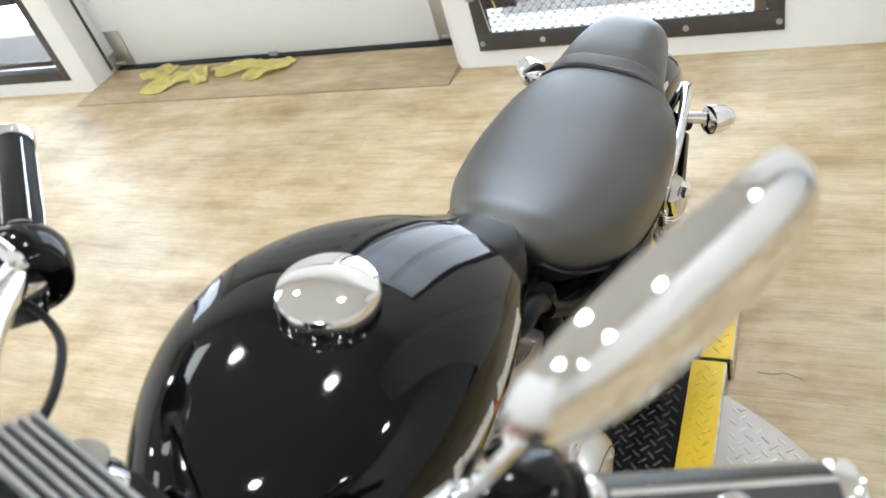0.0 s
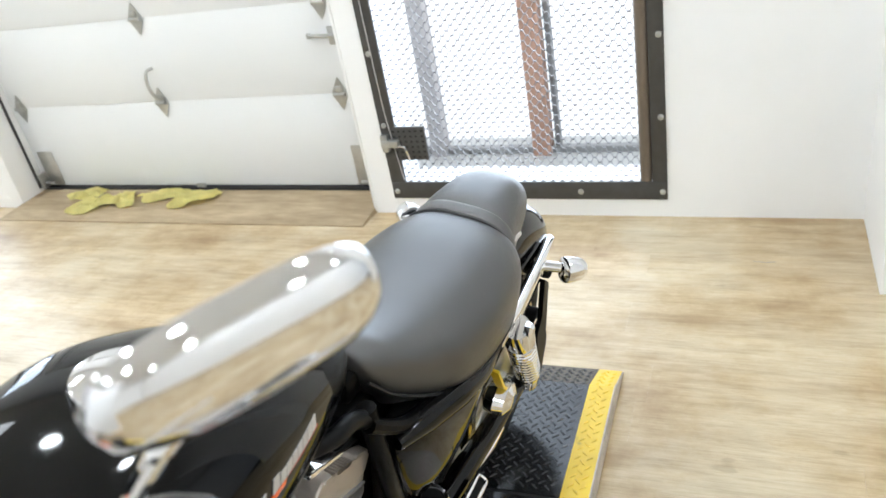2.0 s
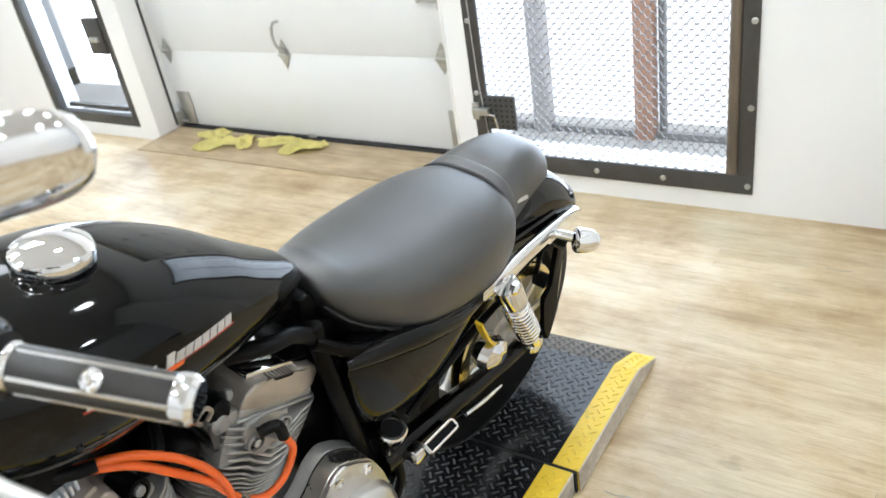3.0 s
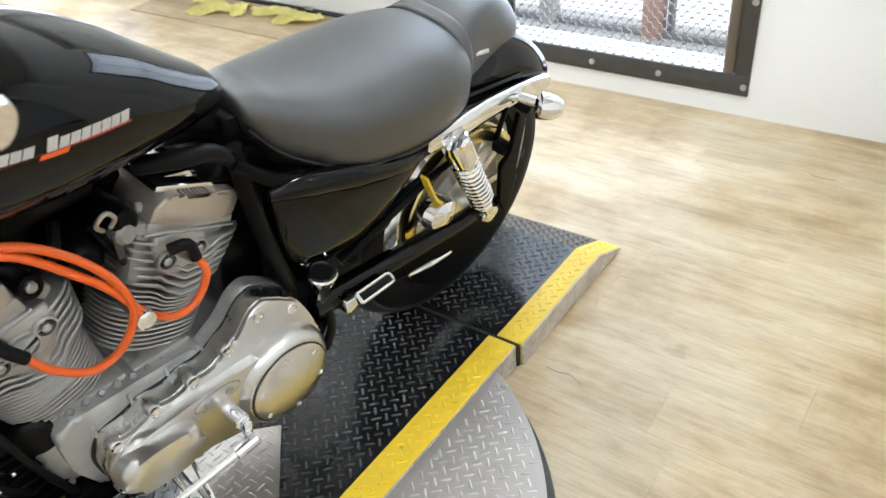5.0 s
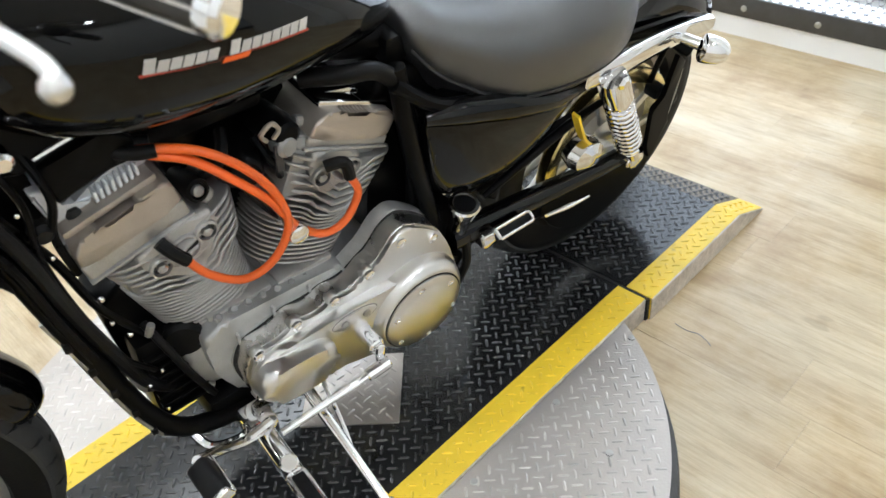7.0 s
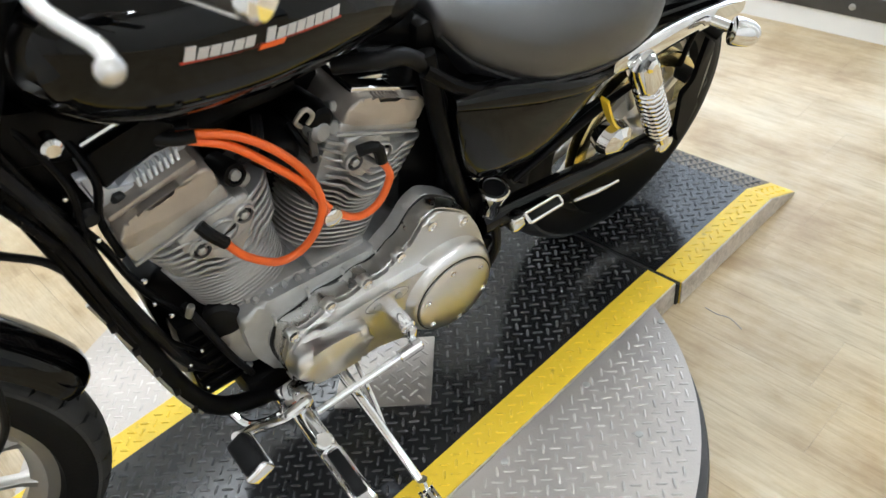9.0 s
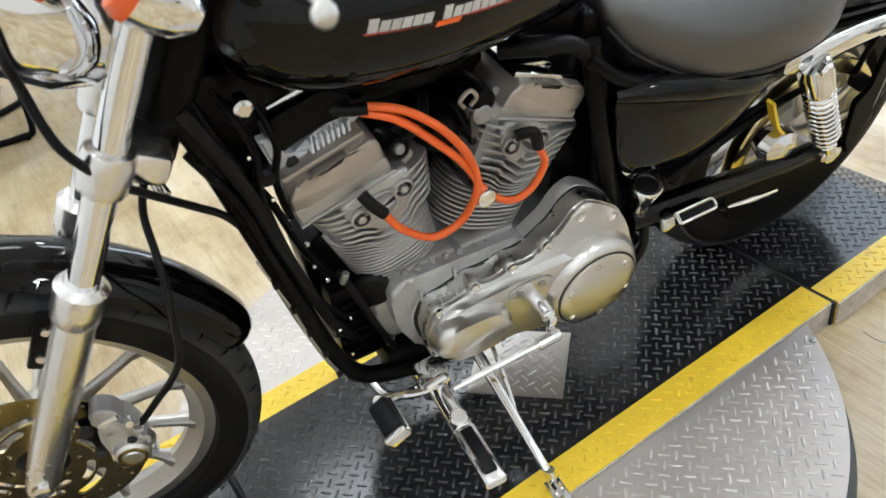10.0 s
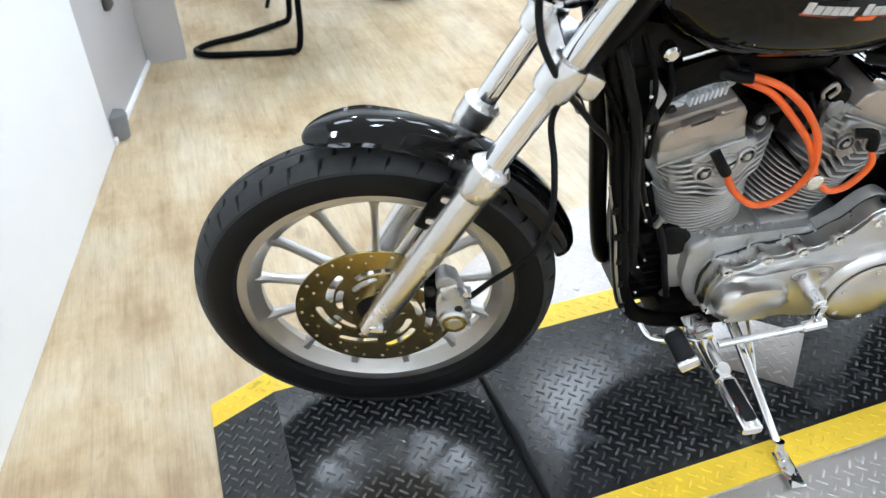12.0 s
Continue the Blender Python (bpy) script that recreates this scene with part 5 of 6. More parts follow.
        ts = part("turn_signal", lathe([(-0.034, 0.004), (-0.032, 0.011), (-0.026, 0.019), (-0.013, 0.0255), (0.004, 0.028), (0.014, 0.0285), (0.019, 0.028), (0.022, 0.025), (0.025, 0.014)], o, (-0.75 * s, -0.70, 0.12), 24), M_CHROME, root, "chrome bullet rear turn signal")
        part("signal_stem", rod((0.100 * s, 1.58, 0.565), (0.156 if s > 0 else -0.185, 1.606, 0.558 if s > 0 else 0.586), 0.0115, 12, 0.002), M_CHROME, ts)
        # shock
        a, b = Vector((0.150 * s, 1.352, 0.590)), Vector((0.143 * s, 1.503, 0.318))
        d = (b - a)
        L = d.length
        sh = part("shock_absorber", lathe([(0.0, 0.012), (0.004, 0.026), (0.022, 0.030), (0.07, 0.0305), (0.075, 0.026), (0.24, 0.012), (0.27, 0.012), (0.275, 0.018), (L, 0.018)], a, d, 24), M_CHROME, root, "chrome shock absorber")
        bm = bmesh.new()
        fx, fy, fz = frame_at(d)
        pts = []
        for k in range(11 * 12 + 1):
            an = 2 * math.pi * k / 12
            pts.append(a + fz * (0.080 + 0.170 * k / (11 * 12)) + (fx * math.cos(an) + fy * math.sin(an)) * 0.0245)
        add_tube(bm, pts, 0.0052, 8, 1)
        part("spring", bm, M_CHROME, sh, "chrome coil spring")
        part("lower_eye", lathe([(-0.018, 0.012), (-0.014, 0.020), (0.014, 0.020), (0.018, 0.012)], b, (1, 0, 0), 18), M_CHROME, sh)
        part("shock_bolt", lathe([(0, 0.014), (0.01, 0.014), (0.016, 0.008)], a + Vector((0.018 * s, 0, 0)), (s, 0, 0), 6), M_CHROME, sh)
    # plate holder and tail lamp
    lean = Matrix(((1, 0, -0.12, 0.0624), (0, 1, 0, 0), (0, 0, 1, 0), (0, 0, 0, 1)))
    tp = part("plate_holder", prism(round_poly([(1.598, 0.522), (1.622, 0.500), (1.604, 0.440), (1.592, 0.384), (1.600, 0.368), (1.552, 0.296), (1.538, 0.335), (1.540, 0.420), (1.572, 0.436), (1.584, 0.480)], 0.12, 2), 0.116, 0.127, 0.002, m=lean), M_FRAME, root, "black side plate holder", sharp=40)
    part("holder_arm", tube([(0.086, 1.600, 0.535), (0.100, 1.618, 0.527), (0.114, 1.630, 0.518), (0.124, 1.636, 0.512)], [0.011, 0.013, 0.014, 0.012], 14, 4), M_PLASTIC, tp)
    part("inner_leg", tube([(0.090, 1.604, 0.525), (0.089, 1.588, 0.480), (0.092, 1.574, 0.440)], 0.0062, 10, 4), M_FRAME, tp)
    part("cross_piece", box((0.106, 1.578, 0.436), (0.034, 0.030, 0.024), 0.004), M_PLASTIC, tp)
    part("plate_edge", tube([(0.126, 1.622, 0.497), (0.131, 1.616, 0.452), (0.136, 1.606, 0.415), (0.140, 1.594, 0.380)], 0.0022, 8, 3), M_ZINC, tp, "thin silver plate edge")
    part("reflector", lathe([(0, 0.013), (0.008, 0.013), (0.012, 0.008)], (0.120, 1.624, 0.404), (1, 0.2, 0), 14), M_PLASTIC, tp)
    part("inner_fender", box((0, 1.20, 0.48), (0.16, 0.16, 0.22), 0.02), M_FRAME, root)
    # side cover / oil tank
    poly = round_poly([(0.958, 0.668), (1.12, 0.650), (1.360, 0.588), (1.285, 0.515), (1.19, 0.455), (1.10, 0.440), (1.0, 0.462), (0.972, 0.52)], 0.44, 7)
    for s in (1, -1):
        bm = bmesh.new()
        cy0, cz0 = sum(p[0] for p in poly) / len(poly), sum(p[1] for p in poly) / len(poly)
        rings = []
        for sc, xx in ((1.0, 0.074), (1.0, 0.084), (0.99, 0.097), (0.96, 0.108), (0.91, 0.1165), (0.84, 0.124), (0.74, 0.131), (0.62, 0.1365), (0.48, 0.1405), (0.32, 0.1425), (0.12, 0.1435)):
            rings.append([bm.verts.new((xx * s, cy0 + (y - cy0) * sc, cz0 + (z - cz0) * sc)) for y, z in poly])
        ring_faces(bm, rings)
        sd = part("side_cover", bm, M_BLACK, root, "gloss black side cover", sharp=70)
        part("cover_lip", tube([(0.108 * s, 0.962, 0.650), (0.122 * s, 1.03, 0.643), (0.134 * s, 1.12, 0.622), (0.138 * s, 1.21, 0.596), (0.130 * s, 1.31, 0.574)], [0.012, 0.022, 0.025, 0.020, 0.007], 16, 6), M_BLACK, sd)
    part("seat_rail", tube([(0.09, 0.92, 0.72), (0.11, 1.0, 0.66), (0.118, 1.15, 0.63), (0.125, 1.30, 0.595)], 0.012, 10), M_FRAME, root)


def engine(root):
    # crankcase
    poly = round_poly([(0.560, 0.415), (0.600, 0.436), (0.70, 0.432), (0.80, 0.426), (0.86, 0.39), (0.98, 0.38), (1.00, 0.30), (0.94, 0.21), (0.66, 0.21), (0.60, 0.25), (0.565, 0.33)], 0.2, 3)
    cc = part("crankcase", prism(poly, -0.13, 0.100, 0.010), M_CASE, root, "grey painted crankcase", sharp=40)
    part("timing_nose", prism(round_poly([(0.53, 0.37), (0.575, 0.41), (0.62, 0.39), (0.62, 0.27), (0.56, 0.27)], 0.25, 3), -0.06, 0.075, 0.012), M_CASE, cc, sharp=40)
    for k in range(8):
        y = 0.596 + k * 0.025
        part("case_nut", lathe([(0, 0.0085), (0.002, 0.0085), (0.003, 0.0062), (0.008, 0.0062), (0.010, 0.004)], (0.084, y, 0.434 - 0.0004 * k * k), (0.5, 0, 1), 6), M_COVER_SIDE, cc)
    for y0, y1, z in ((0.582, 0.690, 0.428), (0.702, 0.802, 0.424)):
        part("base_flange", box((-0.005, (y0 + y1) / 2, z + 0.006), (0.172, y1 - y0, 0.012), 0.004), M_CAST, cc, "cylinder base flange", sharp=40)
    for y, z in ((0.612, 0.40), (0.676, 0.418), (0.742, 0.420), (0.806, 0.418)):
        part("case_web", box((0.100, y, z - 0.02), (0.014, 0.006, 0.045), 0.0025), M_CASE, cc)
    # primary cover: scalloped flange, stepped face, derby and bulge
    BOLTS = ((0.622, 0.384), (0.690, 0.405), (0.760, 0.411), (0.827, 0.428), (0.890, 0.462), (0.957, 0.430), (1.004, 0.33), (0.98, 0.222), (0.612, 0.285), (0.66, 0.243), (0.74, 0.236))
    def scallop(poly, amp, inset):
        """Draws an outline in by inset, but lets it swell out round each bolt."""
        out = []
        for i, p in enumerate(poly):
            q, o = poly[(i + 1) % len(poly)], poly[i - 1]
            n = max(1, int(math.hypot(q[0] - p[0], q[1] - p[1]) / 0.005))
            for k in range(n):
                y, z = p[0] + (q[0] - p[0]) * k / n, p[1] + (q[1] - p[1]) * k / n
                d = min(math.hypot(y - by, z - bz) for by, bz in BOLTS)
                push = amp * math.exp(-(d / 0.017) ** 2) - inset
                vy, vz = y - 0.80, (z - 0.325) * 2.6
                ln = math.hypot(vy, vz)
                out.append((y + push * vy / ln, z + push * vz / ln))
        return out
    outline = round_poly([(0.590, 0.345), (0.603, 0.378), (0.635, 0.394), (0.692, 0.409), (0.762, 0.412), (0.815, 0.421), (0.848, 0.446), (0.878, 0.482), (0.908, 0.494), (0.948, 0.468), (0.988, 0.425), (1.012, 0.37), (1.022, 0.31), (1.015, 0.25), (0.985, 0.208), (0.935, 0.186), (0.88, 0.190), (0.83, 0.212), (0.77, 0.226), (0.70, 0.228), (0.645, 0.236), (0.608, 0.27), (0.592, 0.31)], 0.35, 3)
    part("inner_case", prism(scallop(outline, 0.004, 0.002), 0.078, 0.104, 0.002, seg=1), M_CASE, cc, "grey case half", sharp=40)
    part("case_gasket", prism(scallop(outline, 0.005, 0.003), 0.104, 0.1060, 0.0), M_DARK, cc, "dark gasket line")
    pc = part("primary_cover", prism(scallop(outline, 0.010, 0.007), 0.1060, 0.137, 0.003, seg=2), M_POLISH, root, "polished primary cover with a scalloped edge", sharp=35)
    part("cover_rim", prism(scallop(outline, 0.009, 0.009), 0.136, 0.146, 0.006, seg=3), M_SATIN, pc, "polished cover rim", sharp=40)
    spine = [(0.664, 0.322, 0.066), (0.70, 0.322, 0.068), (0.76, 0.322, 0.070), (0.82, 0.318, 0.073), (0.865, 0.310, 0.079), (0.915, 0.301, 0.086)]
    up = [(y, z + r * 0.98) for y, z, r in spine]
    lo = [(y, z - r * 0.98) for y, z, r in spine]
    cap_r = [(0.915 + 0.086 * math.cos(a), 0.301 + 0.086 * math.sin(a)) for a in [radians(75 - 15 * k) for k in range(11)]]
    cap_l = [(0.664 + 0.066 * math.cos(a), 0.322 + 0.066 * math.sin(a)) for a in [radians(105 + 15 * k) for k in range(11)]]
    part("cover_face", prism(up + cap_r + lo[::-1] + cap_l[::-1], 0.144, 0.164, 0.013, seg=4), M_SATIN, pc, "smooth raised cover face", sharp=50)
    DC = (0.915, 0.301)
    part("clutch_drum", lathe([(0.0, 0.101), (0.012, 0.099), (0.024, 0.0945), (0.034, 0.0875), (0.037, 0.083)], (0.144, *DC), (1, 0, 0), 64), M_SATIN, pc, "rounded drum round the derby cover", sharp=50)
    part("derby_seam", lathe([(0.0, 0.0825), (0.0012, 0.0825), (0.0012, 0.0790), (0.0, 0.0790)], (0.1805, *DC), (1, 0, 0), 64, closed=True), M_DARK, pc)
    dc = part("derby_cover", lathe([(0, 0.0795), (0.0035, 0.0792), (0.0055, 0.0770), (0.0085, 0.060), (0.0100, 0.034), (0.0105, 0.006)], (0.1805, *DC), (1, 0, 0), 64), M_SATIN, pc, "round brushed derby cover", sharp=40)
    for k in range(6):
        a = radians(38 + 60 * k)
        part("derby_screw", lathe([(0, 0.0062), (0.004, 0.0062), (0.005, 0.0035), (0.0035, 0.003)], (0.1845, DC[0] + 0.067 * math.cos(a), DC[1] + 0.067 * math.sin(a)), (1, 0, 0), 10), M_CHROME, dc)
    part("inspection_bulge", prism(oval(0.669, 0.334, 0.070, 0.042, radians(-4), 36, 2.8), 0.156, 0.190, 0.018, seg=6), M_SATIN, pc, "raised oval cover bulge", sharp=60)
    part("name_oval", prism(oval(0.785, 0.367, 0.042, 0.0165, radians(-3), 24), 0.160, 0.1662, 0.002), M_SATIN, pc, "oval plate with two screws")
    part("oval_seam", tube([(0.1640, y, z) for y, z in oval(0.785, 0.367, 0.0435, 0.018, radians(-3), 25)], 0.0012, 6, 1), M_COVER_SIDE, pc)
    for y in (0.764, 0.806):
        part("oval_screw", lathe([(0, 0.0075), (0.003, 0.0075), (0.0035, 0.004)], (0.1660, y, 0.367 - (y - 0.785) * 0.05), (1, 0, 0), 8), M_CAST, pc)
    for y, z in BOLTS:
        part("bolt_boss", lathe([(0.0, 0.0120), (0.010, 0.0120), (0.0135, 0.0100)], (0.132, y, z), (1, 0, 0), 16), M_SATIN, pc)
        part("cover_bolt", lathe([(0, 0.0098), (0.007, 0.0094), (0.009, 0.0055), (0.006, 0.004)], (0.1435, y, z), (1, 0, 0), 10), M_CHROME, pc)
    part("shift_shaft", rod((0.150, 0.800, 0.316), (0.204, 0.800, 0.316), 0.015, 14, 0.003), M_CHROME, pc)
    part("shift_arm", box((0.207, 0.802, 0.300), (0.012, 0.017, 0.048), 0.005), M_CHROME, pc)

    def cylinder(gy, gz, tilt, rv, flip, low, tag):
        """One cylinder below a gasket centre (gy, gz); tilt in degrees, rocker shifted by rv along the head."""
        m = Matrix.Translation((0, gy, gz)) @ Matrix.Rotation(radians(tilt), 4, "X")
        def plate(bm, z, hx, hy, th, pw=2.6, n=48, wave=0.0, vc=0.0):
            rings = []
            for dz, k in ((-th / 2, 0.985), (-th / 4, 1.0), (th / 4, 1.0), (th / 2, 0.985)):
                ring = []
                for j in range(n):
                    a = 2 * math.pi * j / n
                    c, s = math.cos(a), math.sin(a)
                    x = math.copysign(abs(c) ** (2 / pw), c) * hx * k
                    y = math.copysign(abs(s) ** (2 / pw), s) * hy * k
                    w = wave * math.exp(-((y - 0.004) / 0.034) ** 4) * (1 if x > 0 else 0.3)
                    ring.append(bm.verts.new(m @ Vector((x, y + vc, z + dz - w))))
                rings.append(ring)
            ring_faces(bm, rings)
            return bm
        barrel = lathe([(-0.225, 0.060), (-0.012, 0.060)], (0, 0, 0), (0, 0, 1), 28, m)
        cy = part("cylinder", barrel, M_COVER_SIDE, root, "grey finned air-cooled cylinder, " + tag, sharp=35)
        nfin = 13
        for k in range(nfin):
            z = -0.212 + k * 0.0093
            g = 0.074 + 0.010 * k / nfin
            part("cylinder_fin", plate(bmesh.new(), z, g, g + (0.006 if flip > 0 else 0.014), 0.0040, wave=0.018 * max(0, (k - 5) / 7), vc=0.0 if flip > 0 else 0.008), M_CAST, cy, sharp=35)
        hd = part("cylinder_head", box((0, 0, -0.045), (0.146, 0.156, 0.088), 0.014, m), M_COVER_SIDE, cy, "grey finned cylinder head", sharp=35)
        for k in range(6):
            part("head_fin", plate(bmesh.new(), -0.087 + k * 0.0145, 0.086 + 0.001 * k, 0.092 + 0.003 * k, 0.0055, 3.4, wave=0.024, vc=0.010 if flip > 0 else 0.012), M_CAST, hd, sharp=35)
        # smooth shield round the plug
        v0 = 0.012 * flip
        kk = 1.0 if flip > 0 else 0.78
        sh = [(v0 + (v - v0) * kk, w * kk) for v, w in [(v0 - 0.058, 0.0), (v0 + 0.058, 0.0), (v0 + 0.056, -0.036), (v0 + 0.034, -0.062), (v0 + 0.004, -0.094), (v0 - 0.008, -0.094), (v0 - 0.036, -0.064), (v0 - 0.056, -0.040)]]
        part("plug_boss", prism(round_poly(sh, 0.3, 3), 0.05, 0.0875, 0.009, m, 4), M_CAST, hd, "smooth cast boss", sharp=50)
        for v, w in ((v0 - 0.037, -0.038), (v0 + 0.036, -0.030)) if flip > 0 else ((v0 - 0.020, -0.040), (v0 + 0.030, -0.026)):
            o = m @ Vector((0.0915, v, w))
            part("bolt_well", lathe([(-0.016, 0.0170), (0.001, 0.0165), (0.003, 0.0150), (0.003, 0.0132), (-0.003, 0.0130)], o, (1, 0, 0), 20, closed=True), M_CAST, hd, "cast bolt well")
            # near-black disc at the bottom: the well's shade is in its colour
            part("well_shade", lathe([(-0.006, 0.0130), (-0.0030, 0.0130), (-0.0028, 0.004)], o, (1, 0, 0), 16), M_DARK, hd, "black recess floor, shade in its colour")
            part("head_bolt", lathe([(-0.004, 0.0078), (0.004, 0.0075), (0.006, 0.0045)], o, (1, 0, 0), 6), M_ZINC, hd)
        if flip > 0:
            o = m @ Vector((0.0915, v0 + 0.002, -0.036))
            part("plug_well", lathe([(-0.016, 0.0235), (-0.001, 0.0225), (0.001, 0.0210), (0.001, 0.0190), (-0.004, 0.0185)], o, (1, 0, 0), 22, closed=True), M_CAST, hd, "cast rim round the spark plug")
            # black floor paints the shade inside the plug well
            part("well_shade", lathe([(-0.006, 0.0185), (-0.0032, 0.0185), (-0.003, 0.004)], o, (1, 0, 0), 18), M_DARK, hd, "black recess floor, shade in its colour")
        # rocker box in two layers
        part("gasket", box((0, rv, 0.002), (0.170, 0.152, 0.004), 0.001, m), M_CASE, cy)
        rb = part("rocker_base", box((0, rv, 0.004 + low / 2), (0.166, 0.148, low), 0.005, m, 3), M_CAST, cy, "grey rocker base", sharp=40)
        bm = bmesh.new()
        top = round_poly([(rv - 0.074, low), (rv + 0.074, low), (rv + 0.072, low + 0.040), (rv + 0.060, low + 0.046), (rv + 0.030, low + 0.046), (rv + 0.026, low + 0.038), (rv - 0.026, low + 0.038), (rv - 0.030, low + 0.046), (rv - 0.050, low + 0.043), (rv - 0.066, low + 0.030)], 0.18, 2)
        part("rocker_box", prism(top, -0.08, 0.084, 0.006, m), M_ROCKER, cy, "worn satin rocker box", sharp=40)
        for k in range(7 if flip < 0 else 0):
            part("cover_fin", box((0.066, rv - 0.021 + k * 0.007, low + 0.040), (0.034, 0.003, 0.008), 0.001, m), M_ROCKER, rb)
        part("rocker_lid", box((-0.004, rv, low + 0.049), (0.150, 0.128, 0.012), 0.005, m), M_ROCKER if flip > 0 else M_CHROME, rb, "flat rocker lid")
        part("box_bolt", rod(m @ Vector((0.05, rv - 0.080, low + 0.012)), m @ Vector((0.05, rv - 0.066, low + 0.012)), 0.010, 10, 0.002), M_ZINC, rb)
        # intake side boss
        part("port_boss", rod(m @ Vector((0.045, 0.07 * flip, 0.002)), m @ Vector((0.078, 0.075 * flip, 0.010)), 0.0115, 14, 0.003), M_COVER_SIDE, hd)
        return m

    cylinder(0.556, 0.638, 14, -0.026, 1, 0.028, "front")
    cylinder(0.836, 0.640, -24, 0.004, -1, 0.016, "rear")
    # plugs and leads
    pf, pr = Vector((0.100, 0.566, 0.612)), Vector((0.112, 0.818, 0.632))
    part("plug_boot", tube([pf + Vector((-0.006, -0.020, 0.030)), pf + Vector((0.004, -0.012, 0.016)), pf + Vector((0.008, 0.004, -0.008))], 0.0092, 10, 4), M_PLASTIC, root, "black spark plug boot")
    part("plug_boot", tube([pr + Vector((-0.012, -0.026, 0.010)), pr + Vector((0.0, -0.002, 0.014)), pr + Vector((0.004, 0.004, -0.014))], 0.0092, 10, 4), M_PLASTIC, root, "black spark plug boot")
    part("ignition_lead", tube([pf + Vector((0.008, 0.004, -0.008)), (0.114, 0.592, 0.566), (0.122, 0.635, 0.533), (0.128, 0.680, 0.548), (0.132, 0.708, 0.603), (0.128, 0.698, 0.665), (0.115, 0.668, 0.716), (0.098, 0.628, 0.752), (0.080, 0.590, 0.765), (0.06, 0.555, 0.765)], 0.0062, 12, 8), M_ORANGE, root, "bright orange ignition lead")
    part("ignition_lead", tube([pr + Vector((0.004, 0.004, -0.014)), (0.120, 0.832, 0.585), (0.122, 0.806, 0.545), (0.125, 0.765, 0.545), (0.130, 0.722, 0.592), (0.124, 0.690, 0.655), (0.108, 0.650, 0.705), (0.090, 0.612, 0.742), (0.07, 0.572, 0.757)], 0.0062, 12, 8), M_ORANGE, root, "bright orange ignition lead")
    part("ignition_coil", prism(round_poly([(0.452, 0.786), (0.54, 0.805), (0.566, 0.776), (0.558, 0.754), (0.512, 0.752), (0.462, 0.728)], 0.15, 3), -0.03, 0.062, 0.006), M_FRAME, root, "black ignition coil", sharp=40)
    part("chrome_mount", lathe([(0, 0.015), (0.010, 0.0165), (0.016, 0.0145), (0.020, 0.006)], (0.125, 0.719, 0.582), (1, 0, 0.1), 18), M_CHROME, root, "round chrome mount cap")
    part("mount_arm", rod((0.0, 0.705, 0.585), (0.128, 0.719, 0.582), 0.008, 10), M_CHROME, root)
    part("intake_manifold", tube([(-0.05, 0.70, 0.655), (0.0, 0.695, 0.660), (0.05, 0.69, 0.664), (0.075, 0.685, 0.664)], [0.05, 0.045, 0.036, 0.022], 16), M_FRAME, root, "black intake")
    part("carburettor", prism(round_poly([(0.600, 0.72), (0.70, 0.76), (0.80, 0.75), (0.80, 0.62), (0.74, 0.50), (0.66, 0.48), (0.62, 0.56)], 0.25, 3), -0.14, -0.01, 0.012), M_FRAME, root, "black carburettor body")
    part("air_cleaner", prism(oval(0.69, 0.62, 0.19, 0.14, radians(3), 36, 2.8), -0.23, -0.13, 0.02), M_FRAME, root, "black air cleaner")
    part("intake_clip", tube([(0.075, 0.722, 0.706), (0.082, 0.712, 0.724), (0.082, 0.728, 0.736), (0.079, 0.740, 0.720), (0.076, 0.732, 0.706)], 0.0034, 8), M_ROCKER, root, "brass-toned hose clip")
    part("rear_lid_chrome", prism(round_poly([(0.818, 0.722), (0.888, 0.706), (0.908, 0.668), (0.85, 0.690)], 0.2, 3), -0.06, 0.046, 0.006), M_CHROME, root, "chrome upper rocker lid", sharp=40)
    part("choke_body", lathe([(-0.05, 0.024), (0.0, 0.024), (0.008, 0.020), (0.022, 0.019), (0.026, 0.013)], (0.055, 0.752, 0.700), (1, 0.1, 0.1), 18), M_FRAME, root, "dark choke body")
    part("choke_tube", tube([(0.05, 0.715, 0.70), (0.07, 0.722, 0.675), (0.07, 0.735, 0.650), (0.06, 0.742, 0.625)], 0.006, 8), M_FRAME, root)
    part("choke_lever", box((0.078, 0.735, 0.672), (0.006, 0.012, 0.045), 0.002), M_STEEL, root)
    part("intake_knob", lathe([(0, 0.016), (0.02, 0.017), (0.026, 0.012)], (0.06, 0.745, 0.685), (1, 0.2, 0.1), 16), M_COVER_SIDE, root)
    part("top_motor_mount", prism(round_poly([(0.436, 0.752), (0.452, 0.752), (0.470, 0.712), (0.500, 0.712), (0.492, 0.690), (0.462, 0.640), (0.446, 0.650), (0.448, 0.70)], 0.2, 3), 0.0, 0.050, 0.005), M_ALLOY_GLEAM, root, "bright alloy motor mount", sharp=40)
    part("mount_bolt", lathe([(0, 0.010), (0.006, 0.010), (0.009, 0.005)], (0.050, 0.474, 0.703), (1, 0, 0), 6), M_DARK, root)
    part("horn_nut", lathe([(0, 0.015), (0.012, 0.015), (0.018, 0.009)], (0.060, 0.432, 0.711), (1, 0, 0), 14), M_PLASTIC, root)
    for dz, dx in ((0.004, -0.012), (0.002, 0.006)):
        part("coil_boot", tube([(0.072 + dx, 0.580, 0.763 + dz), (0.062 + dx, 0.556, 0.764 + dz), (0.040 + dx, 0.530, 0.766 + dz), (0.020 + dx, 0.510, 0.764 + dz)], [0.0085, 0.0092, 0.0105, 0.011], 12, 4), M_PLASTIC, root, "black rubber lead boot")
